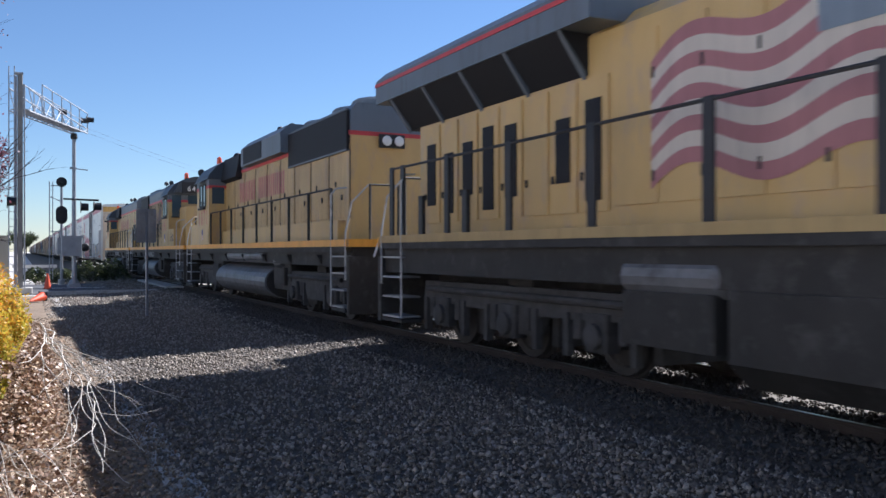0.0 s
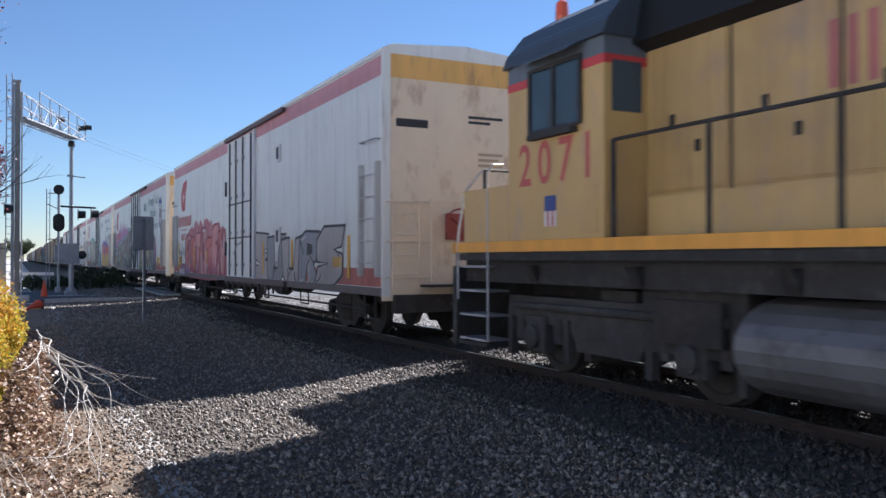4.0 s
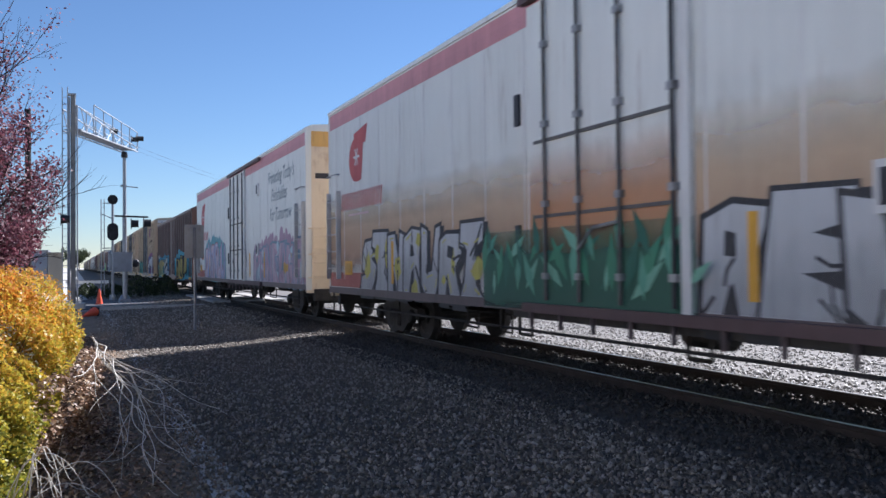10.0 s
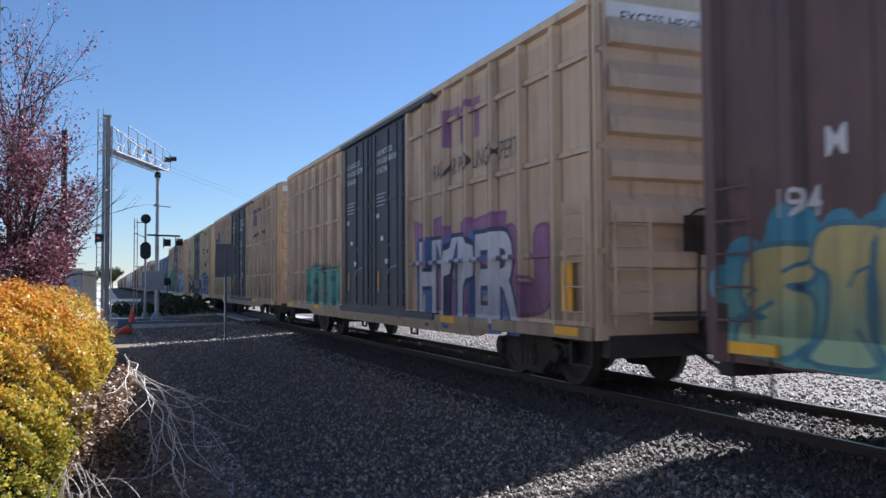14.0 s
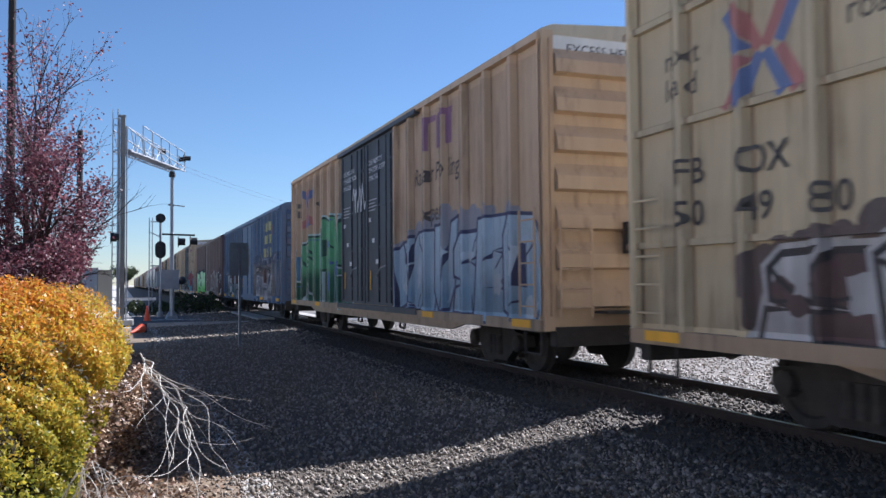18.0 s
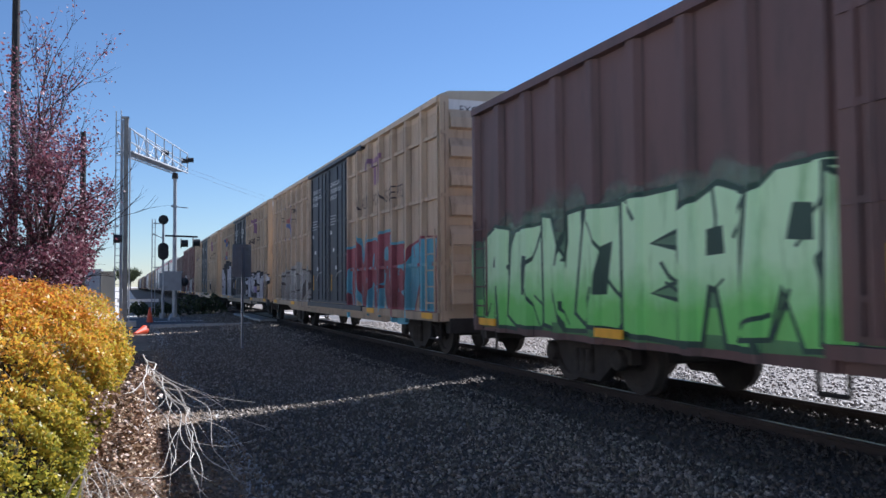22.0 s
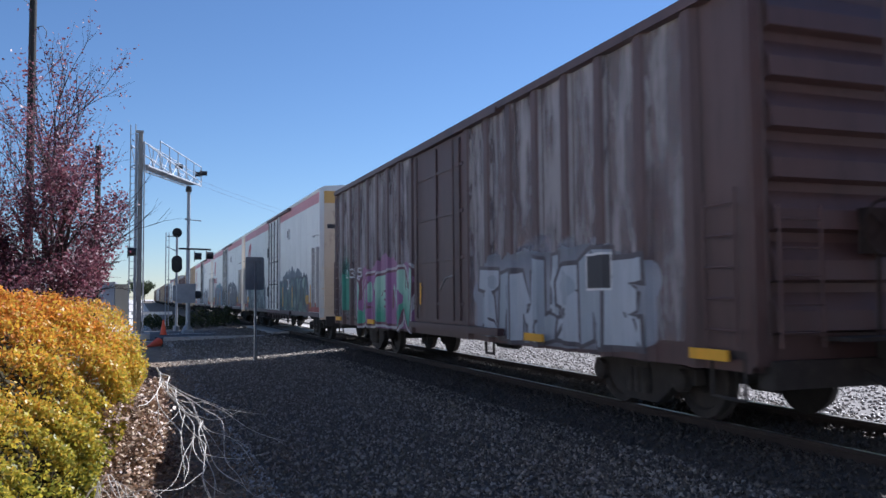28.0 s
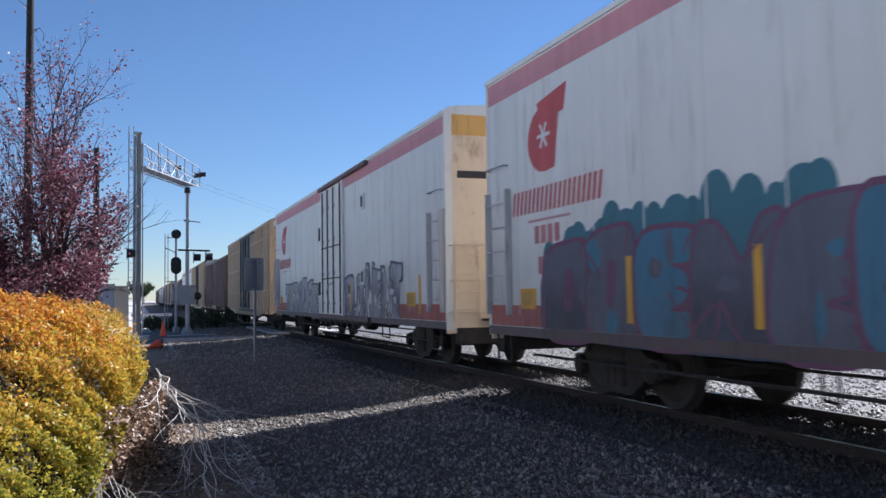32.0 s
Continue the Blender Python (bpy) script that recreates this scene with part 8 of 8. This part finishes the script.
# ---------------------------------------------------------------- plants
def leaf_mat(name, stops, zlo=None, zhi=None, translucent=0.45, fine=6.0):
    """Leaves in a run of colours, by chance leaf by leaf, and by height between zlo and zhi if given."""
    m, nt, b = nodes_of(name)
    geo = nt.nodes.new("ShaderNodeNewGeometry")
    fac = geo.outputs["Random Per Island"]
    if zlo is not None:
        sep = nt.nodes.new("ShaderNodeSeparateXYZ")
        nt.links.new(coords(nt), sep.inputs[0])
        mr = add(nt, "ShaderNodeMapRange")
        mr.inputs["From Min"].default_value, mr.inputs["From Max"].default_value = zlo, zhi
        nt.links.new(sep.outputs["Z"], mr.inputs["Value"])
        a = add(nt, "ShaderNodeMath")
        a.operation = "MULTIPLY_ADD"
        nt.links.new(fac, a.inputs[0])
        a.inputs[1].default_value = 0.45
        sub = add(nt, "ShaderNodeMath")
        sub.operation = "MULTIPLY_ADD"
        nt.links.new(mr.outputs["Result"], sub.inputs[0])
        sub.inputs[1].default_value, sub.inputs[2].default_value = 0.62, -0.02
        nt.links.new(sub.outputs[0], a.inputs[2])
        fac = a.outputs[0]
    r = nt.nodes.new("ShaderNodeValToRGB")
    el = r.color_ramp.elements
    while len(el) < len(stops):
        el.new(0.5)
    for e, (p, c) in zip(el, stops):
        e.position, e.color = p, (*c, 1)
    nt.links.new(fac, r.inputs["Fac"])
    nt.links.new(r.outputs["Color"], b.inputs["Base Color"])
    b.inputs["Roughness"].default_value = 0.5
    tr = nt.nodes.new("ShaderNodeBsdfTranslucent")
    nt.links.new(r.outputs["Color"], tr.inputs["Color"])
    mx = nt.nodes.new("ShaderNodeMixShader")
    mx.inputs[0].default_value = translucent
    nt.links.new(b.outputs[0], mx.inputs[1])
    nt.links.new(tr.outputs[0], mx.inputs[2])
    nt.links.new(mx.outputs[0], nt.nodes["Material Output"].inputs["Surface"])
    return m


def limb_geo(g, p, d, length, r, depth, rng, tips, spread=0.55, droop=0.0, kids=3, shrink=0.68):
    """A branching limb of short tapered pieces; tips are collected."""
    steps = 4
    q = Vector(p)
    d = Vector(d).normalized()
    for i in range(steps):
        d = (d + Vector((rng.uniform(-0.16, 0.16), rng.uniform(-0.16, 0.16), rng.uniform(-0.12, 0.12) - droop))).normalized()
        n = q + d * (length / steps)
        r2 = r * (1 - 0.35 * (i + 1) / steps)
        g.rod(tuple(q), tuple(n), r * (1 - 0.35 * i / steps), 5 if r > 0.02 else 4, r2)
        q = n
        if depth > 0 and i >= 1:
            for _ in range(1 if kids < 3 else rng.integers(1, kids)):
                k = (d + Vector((rng.uniform(-1, 1), rng.uniform(-1, 1), rng.uniform(-0.5, 0.9) - droop)) * spread).normalized()
                limb_geo(g, q, k, length * shrink * rng.uniform(0.75, 1.1), r2 * 0.62, depth - 1, rng, tips, spread, droop, kids, shrink)
        if depth <= 1:
            tips.append(tuple(q))
    tips.append(tuple(q))


# dark green at the foot, yellow higher up, orange new growth on top
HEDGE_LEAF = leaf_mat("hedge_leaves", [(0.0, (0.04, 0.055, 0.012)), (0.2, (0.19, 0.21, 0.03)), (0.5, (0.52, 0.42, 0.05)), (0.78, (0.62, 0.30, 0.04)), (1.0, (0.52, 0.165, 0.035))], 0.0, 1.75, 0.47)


def hedge():
    """A mound of small leaves that slopes up from its foot, lumpy, with dark hollows between the clumps."""
    t = thing("hedge", "clipped yellow-green hedge with orange new growth on top", "hedge")
    r = np.random.default_rng(21)

    def lumps(x, y, z):
        a = np.sin(5.1 * x + 2.3 * z + 0.7) * np.sin(4.3 * y - 1.9 * z) + 0.8 * np.sin(9.7 * x - 6.1 * y + 3 * z) * np.sin(8.3 * z + 5.2 * y + 1.1)
        return a + 0.6 * np.sin(19 * x + 11 * z - 3 * y) * np.sin(17 * y + 14 * z + 2 * x)

    def height(x, y):
        edge = np.interp(y, [5.7, 6.3, 7.5, 9, 15], [-0.90, -0.56, -0.29, 0.15, 0.13]) - x
        front = y - (5.95 - 0.12 * np.clip(-x - 0.6, 0, 3))
        e = np.clip(edge / 0.9, 0, 1)
        f = np.clip(front / 1.9, 0, 1)
        top = np.interp(x, [-4, -1.2, -0.3, 0.1], [1.70, 1.62, 1.54, 1.49])
        return top * (1 - (1 - e) ** 2.3) ** 0.5 * (1 - (1 - f) ** 2.4) ** 0.5

    def shell(n, x0, x1, y0, y1):
        """Points spread by area over the mound, with their normals."""
        x, y = r.uniform(x0, x1, n * 5), r.uniform(y0, y1, n * 5)
        h = height(x, y)
        d = 0.01
        gx, gy = (height(x + d, y) - h) / d, (height(x, y + d) - h) / d
        area = np.sqrt(1 + np.clip(gx, -14, 14) ** 2 + np.clip(gy, -14, 14) ** 2)
        keep = (h > 0.03) & (r.random(n * 5) < area / 8.0)
        nrm = np.stack([-np.clip(gx, -14, 14), -np.clip(gy, -14, 14), np.ones(n * 5)], 1) / area[:, None]
        z = h - r.random(n * 5) * np.clip(np.hypot(gx, gy) - 3, 0, 12) * 0.012
        return np.stack([x, y, z], 1)[keep], nrm[keep]

    pa, na = shell(150000, -2.6, 0.2, 5.7, 9.3)
    pb, nb = shell(32000, -4.4, 0.2, 8.6, 14.5)
    # the steep foot of the mound, spread evenly by height
    m = 54000
    fx, fz = r.uniform(-2.4, -0.25, m), r.uniform(0.03, 1.15, m)
    steps = np.linspace(5.6, 8.6, 61)
    reach = np.stack([height(fx, np.full(m, v)) for v in steps], 1)
    ok = reach.max(1) > fz
    fy = steps[np.argmax(reach >= fz[:, None], 1)] + r.uniform(-0.03, 0.03, m)
    pc = np.stack([fx, fy, fz], 1)[ok]
    nc = np.tile(np.array([0.15, -0.9, 0.4]), (len(pc), 1))
    p, nrm = np.concatenate([pa, pb, pc]), np.concatenate([na, nb, nc])
    v = lumps(p[:, 0], p[:, 1], p[:, 2])
    n = len(p)
    lit = np.clip(nrm[:, 2] * 1.2, 0.25, 1)
    keep = r.random(n) < np.clip(0.42 + 0.7 * v + 0.45 * lit, 0.10, 1)
    p = p + nrm * (0.095 * v + r.uniform(-0.09, 0.05, n))[:, None]
    p = p[keep]
    p = p[(p[:, 2] > 0.02) & (p[:, 0] < np.interp(p[:, 2], [0, 0.5, 1.2], [-0.36, -0.15, 0.19]))]
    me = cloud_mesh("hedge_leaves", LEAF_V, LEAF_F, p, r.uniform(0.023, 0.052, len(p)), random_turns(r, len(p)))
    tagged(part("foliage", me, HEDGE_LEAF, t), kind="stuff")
    # near-black sheet under the leaves, colouring in the shade of the gaps
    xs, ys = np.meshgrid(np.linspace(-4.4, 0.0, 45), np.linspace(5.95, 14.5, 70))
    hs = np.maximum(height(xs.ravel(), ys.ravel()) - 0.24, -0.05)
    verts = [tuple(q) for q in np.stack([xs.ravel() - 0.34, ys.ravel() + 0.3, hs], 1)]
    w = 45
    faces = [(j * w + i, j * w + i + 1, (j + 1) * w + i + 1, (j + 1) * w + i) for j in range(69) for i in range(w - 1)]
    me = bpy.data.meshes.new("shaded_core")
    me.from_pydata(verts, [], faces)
    part("shaded_core", me, surface("hedge_inner_shade", (0.034, 0.028, 0.008), 1.0, 0, 0.5, 8, 60, 0.8), t, "dark twiggy interior")
    g = Geo()
    for i in range(200):
        xx, yy = r.uniform(-2.0, -0.2), r.uniform(6.2, 8.6)
        hh = float(height(np.array([xx]), np.array([yy]))[0])
        if hh > 0.3:
            a = (xx, yy + 0.15, hh - r.uniform(0.1, 0.3))
            g.rod(a, (xx + r.uniform(-0.12, 0.2), yy + r.uniform(-0.2, 0.05), hh + r.uniform(-0.02, 0.07)), 0.004, 4, 0.002)
    tagged(part("twig_growth", g, TWIG, t), kind="stuff")


TWIG = surface("grey_bark", (0.12, 0.09, 0.08), 0.85, 0, 0.3, 20, 90, 0.3)
BARK = surface("dark_plum_bark", (0.055, 0.038, 0.035), 0.85, 0, 0.35, 12, 70, 0.4)
hedge()


def plum_tree():
    t = thing("plum_tree", "purple-leaved plum tree in thin spring leaf behind the hedge", "tree")
    r = np.random.default_rng(5)
    tips, g = [], Geo()
    base = Vector((-1.75, 17.0, 0))
    trunk = Geo().rod(tuple(base), tuple(base + Vector((0.03, 0, 0.7))), 0.10, 10, 0.085).rod(tuple(base + Vector((0.03, 0, 0.7))), tuple(base + Vector((0.05, 0, 1.3))), 0.085, 10, 0.075)
    part("trunk", trunk, BARK, t)
    for k, (dx, dy, dz, L) in enumerate(((-0.5, 0.2, 1, 2.3), (0.1, -0.3, 1, 2.6), (0.55, 0.1, 1, 2.2), (-0.15, 0.5, 1, 2.4), (0.85, -0.2, 0.85, 1.3), (-0.9, -0.2, 0.8, 1.9), (0.3, 0.4, 1, 2.7), (0.95, 0.1, 0.6, 0.9), (-0.8, 0.3, 1, 2.3), (-1.0, 0.0, 0.35, 1.5), (0.5, -0.5, 0.7, 1.9), (-0.4, -0.5, 0.8, 2.2), (0.8, 0.3, 0.5, 0.8), (-1.0, 0.4, 0.6, 1.9), (0.0, 0.1, 1, 2.9))):
        limb = Geo()
        limb_geo(limb, base + Vector((0.05, 0, 0.8 + 0.08 * k)), (dx, dy, dz), L, 0.045, 3, r, tips, 0.5, 0.0, 3, 0.6)
        part("limb", limb, BARK, t)
    for k in range(34):
        a, twig = r.uniform(0, 6.28), Geo()
        limb_geo(twig, base + Vector((0.05, 0, r.uniform(0.9, 2.4))), (min(0.3, math.cos(a) * 0.9), math.sin(a) * 0.9, r.uniform(0.05, 0.9)), r.uniform(0.8, 1.35), 0.024, 3, r, tips, 0.6, 0.0, 3, 0.62)
        part("limb", twig, TWIG, t)
    tp = np.array(tips)
    tp = tp[(tp[:, 2] > 1.2) & (tp[:, 0] < np.interp(tp[:, 2], [1.4, 3.2], [-1.05, -0.28]))]
    n = 66000
    pick = tp[r.integers(0, len(tp), n)]
    p = pick + r.normal(0, 0.1, (n, 3))
    keep = (np.sin(2.3 * p[:, 0] + 1.1 * p[:, 2]) + np.sin(1.7 * p[:, 2] - 2.2 * p[:, 1]) + r.normal(0, 0.8, n)) > -0.7
    p = p[keep]
    me = cloud_mesh("plum_leaves", LEAF_V, LEAF_F, p, r.uniform(0.04, 0.08, len(p)), random_turns(r, len(p)))
    tagged(part("crown", me, leaf_mat("plum_leaves", [(0.0, (0.05, 0.018, 0.028)), (0.4, (0.13, 0.038, 0.055)), (0.75, (0.24, 0.085, 0.105)), (0.93, (0.28, 0.15, 0.16)), (1.0, (0.48, 0.36, 0.37))], translucent=0.45), t, "sparse purple-red leaves"), kind="stuff")


plum_tree()


def sinuous(g, a, b, sag, wave, r, rng, forks, depth=1):
    """A winding twig from a to b that forks on its way; the forks wind and fork again."""
    a, b = Vector(a), Vector(b)
    along = b - a
    L = along.length
    u = along.cross(Vector((0, 0, 1))).normalized()
    w = u.cross(along).normalized()
    n = max(8, int(L / 0.04))
    waves = [(rng.uniform(0.7, 1.3) * wave * k, rng.uniform(1.3, 2.4) / k ** 0.9, rng.uniform(0, 6.28), ax) for k in (1.0, 0.4) for ax in (u, w)]
    pts = []
    for i in range(n + 1):
        t = i / n
        p = a + along * t + Vector((0, 0, sag * 4 * t * (1 - t)))
        for amp, f, ph, ax in waves:
            p = p + ax * amp * min(1, t * 3) * (math.sin(f * L * t * 2.2 + ph) - math.sin(ph))
        p.z = max(p.z, 0.03)
        pts.append(p)
    for i in range(n):
        g.rod(tuple(pts[i]), tuple(pts[i + 1]), r * (1 - 0.62 * i / n), 5, r * (1 - 0.62 * (i + 1) / n))
    if depth:
        for k in range(forks):
            i = int(n * rng.uniform(0.25, 0.9))
            d = (pts[i + 1] - pts[i]).normalized()
            d = (d + (u * rng.uniform(-1, 1) + w * rng.uniform(-0.7, 0.7)) * 0.9).normalized()
            sinuous(g, pts[i], pts[i] + d * L * rng.uniform(0.16, 0.42), -0.25 * sag, wave * 0.6, max(0.0032, r * (1 - 0.62 * i / n) * 0.8), rng, 2, depth - 1)


def bare_branch(a, b, sag, seed, label, r=0.0075, wave=0.06, forks=3):
    t = thing("dead_branch", label, "branch", "dead branches by the hedge")
    g = Geo()
    sinuous(g, a, b, sag, wave, r, np.random.default_rng(seed), forks)
    tagged(part("twig_spray", g, PALE_TWIG, t), kind="stuff")


PALE_TWIG = surface("bleached_dead_wood", (0.55, 0.50, 0.43), 0.75, 0, 0.2, 20, 90, 0.2)
DROOP = "bleached leafless branch drooping from the hedge"
for k, (bx, by, bz, sag, n) in enumerate(((0.50, 6.5, 0.06, 0.10, 3), (0.62, 6.75, 0.10, 0.14, 2), (0.45, 6.95, 0.20, 0.12, 2), (0.72, 7.1, 0.20, 0.06, 3), (0.58, 6.35, 0.05, 0.16, 3), (0.36, 7.2, 0.30, 0.04, 2), (0.84, 6.95, 0.12, 0.08, 2), (0.95, 7.35, 0.30, 0.0, 2), (1.22, 7.5, 0.40, -0.02, 1))):
    bare_branch((0.15 + 0.012 * k, 8.6 - 0.03 * k, 1.04 - 0.03 * k), (bx, by, bz), sag, 60 + k, DROOP, 0.0075 - 0.0003 * k, 0.055, n)
ARCH = "thin bleached twigs arching out of the hedge's foot"
for k, (dx, dy, h) in enumerate(((0.62, -0.25, 0.46), (0.48, -0.4, 0.30), (0.34, -0.5, 0.40), (0.70, -0.1, 0.20), (0.45, -0.6, 0.52), (0.75, -0.45, 0.34), (0.25, -0.2, 0.44))):
    bare_branch((-0.46 + 0.03 * k, 6.3 - 0.04 * k, 0.06), (-0.46 + dx, 6.3 + dy, 0.05), h, 80 + k, ARCH, 0.005, 0.03, 2)


def litter():
    r = np.random.default_rng(31)
    n = 15000
    x = r.normal(0.0, 0.3, n)
    y = 4.2 + 18 * r.random(n) ** 1.9
    z = 0.01 + 0.22 * np.exp(-((x + 0.05) / 0.16) ** 2) * r.random(n) * np.clip((y - 6) / 2, 0.2, 1)
    k = 7000
    y2 = r.uniform(7.4, 10.5, k)
    z2 = 0.8 * r.random(k) ** 1.3
    x2 = np.interp(y2, [7.5, 9, 11], [-0.22, 0.14, 0.2]) - 0.28 * (1 - z2 / 0.8) * (y2 < 8.4) + r.normal(0.02, 0.06, k)
    x, y, z, n = np.append(x, x2), np.append(y, y2), np.append(z, z2), n + k
    me = cloud_mesh("leaf_litter", LEAF_V, LEAF_F, np.stack([x, y, z], 1), r.uniform(0.03, 0.065, n), random_turns(r, n, 0.9))
    tagged(part("leaf_litter", me, leaf_mat("dry_leaves", [(0.0, (0.09, 0.05, 0.03)), (0.4, (0.22, 0.125, 0.075)), (0.8, (0.40, 0.26, 0.16)), (1.0, (0.60, 0.47, 0.32))], translucent=0.2)), "dry brown fallen leaves and grass", "leaf litter", kind="stuff")


litter()


def shrub(x, y, rx, h, mat, n, seed, label):
    t = thing("shrub", label, "shrub", "shrubs by the road")
    r = np.random.default_rng(seed)
    a = r.uniform(0, 2 * math.pi, n)
    u = r.random(n) ** 0.5
    top = h * np.sqrt(np.clip(1 - u * u, 0, 1)) * (0.8 + 0.25 * np.sin(3 * a + seed))
    p = np.stack([x + rx * u * np.cos(a), y + 0.7 * u * np.sin(a), top * (1 - 0.5 * r.random(n) ** 2) + 0.02], 1)
    tagged(part("foliage", cloud_mesh("shrub_leaves", LEAF_V, LEAF_F, p, r.uniform(0.08, 0.16, n), random_turns(r, n)), mat, t), kind="stuff")
    g = Geo()
    for i in range(10):
        g.rod((x, y, 0), (x + rx * 0.6 * r.uniform(-1, 1), y + r.uniform(-0.4, 0.4), h * r.uniform(0.5, 0.9)), 0.02, 5, 0.008)
    tagged(part("stem_growth", g, BARK, t), kind="stuff")


GREEN = leaf_mat("dark_green_leaves", [(0.0, (0.015, 0.022, 0.01)), (0.6, (0.05, 0.07, 0.025)), (1.0, (0.10, 0.11, 0.04))], translucent=0.3)
SPRING = leaf_mat("spring_green_leaves", [(0.0, (0.10, 0.14, 0.02)), (0.6, (0.25, 0.32, 0.05)), (1.0, (0.42, 0.46, 0.12))], translucent=0.5)
# dark shrubs, made taller to stand in for a shaded bank as well
for i, (x, y, rx, h) in enumerate(((0.6, 50.0, 0.7, 0.85), (3.4, 50.5, 1.0, 1.2), (4.6, 50.6, 1.0, 1.3), (2.0, 50.2, 0.9, 0.75))):
    shrub(x, y, rx, h, GREEN, 1500, 40 + i, "low dark green shrub beyond the road")


def tree(x, y, h, mat, seed, label, n=9000, leaf=0.22):
    t = thing("broadleaf_tree", label, "tree", "trees in the distance")
    r = np.random.default_rng(seed)
    tips = []
    part("trunk", Geo().rod((x, y, 0), (x, y, h * 0.3), h * 0.025, 9, h * 0.02), BARK, t)
    for k in range(6):
        a = k * 2 * math.pi / 6 + seed
        g = Geo()
        limb_geo(g, (x, y, h * (0.22 + 0.03 * k)), (math.cos(a) * 0.7, math.sin(a) * 0.7, 1), h * 0.36, h * 0.012, 2, r, tips, 0.6, 0.0, 3, 0.6)
        part("limb", g, BARK, t)
    tp = np.array(tips)
    p = tp[r.integers(0, len(tp), n)] + r.normal(0, h * 0.04, (n, 3))
    tagged(part("crown", cloud_mesh("tree_leaves", LEAF_V, LEAF_F, p, r.uniform(leaf * 0.6, leaf * 1.2, n), random_turns(r, n)), mat, t), kind="stuff")


for x, y, h, k in ((27, 26, 10, 1), (34, 40, 11, 2), (42, 30, 11, 3), (25, 44, 9, 4)):
    tree(x, y, h, SPRING, k, "tree in fresh yellow-green spring leaf beyond the track")
for x, y, h, k in ((-6, 260, 6.5, 5), (0, 330, 8, 6), (-14, 300, 7, 7), (-22, 280, 6.5, 8), (2, 520, 13, 9), (-3, 600, 15, 10)):
    tree(x, y, h, GREEN, k, "distant dark tree near the end of the line", 3500, 0.7)


# ---------------------------------------------------------------- motion of the train
def motions():
    times = [0, 0.1, 0.3] + list(range(1, 32)) + [31.7, 31.9, 32]
    for car, centre in MOVERS:
        walk(car, [(t, pose(TRACK, centre - SPEED * t, RAIL)) for t in times])
    turn = math.degrees(SPEED / WHEEL_R)
    steps = [k / FPS for k in range(32 * FPS + 1)]
    for axle, sets in SPINNERS.items():
        first = sets[0]
        walk(first, [(t, pose(0, axle, WHEEL_R, turn * t)) for t in steps])
        keys = first.animation_data
        for w in sets[1:]:
            w.rotation_mode = "QUATERNION"
            a = w.animation_data_create()
            a.action = keys.action
            a.action_slot = keys.action_slot


motions()
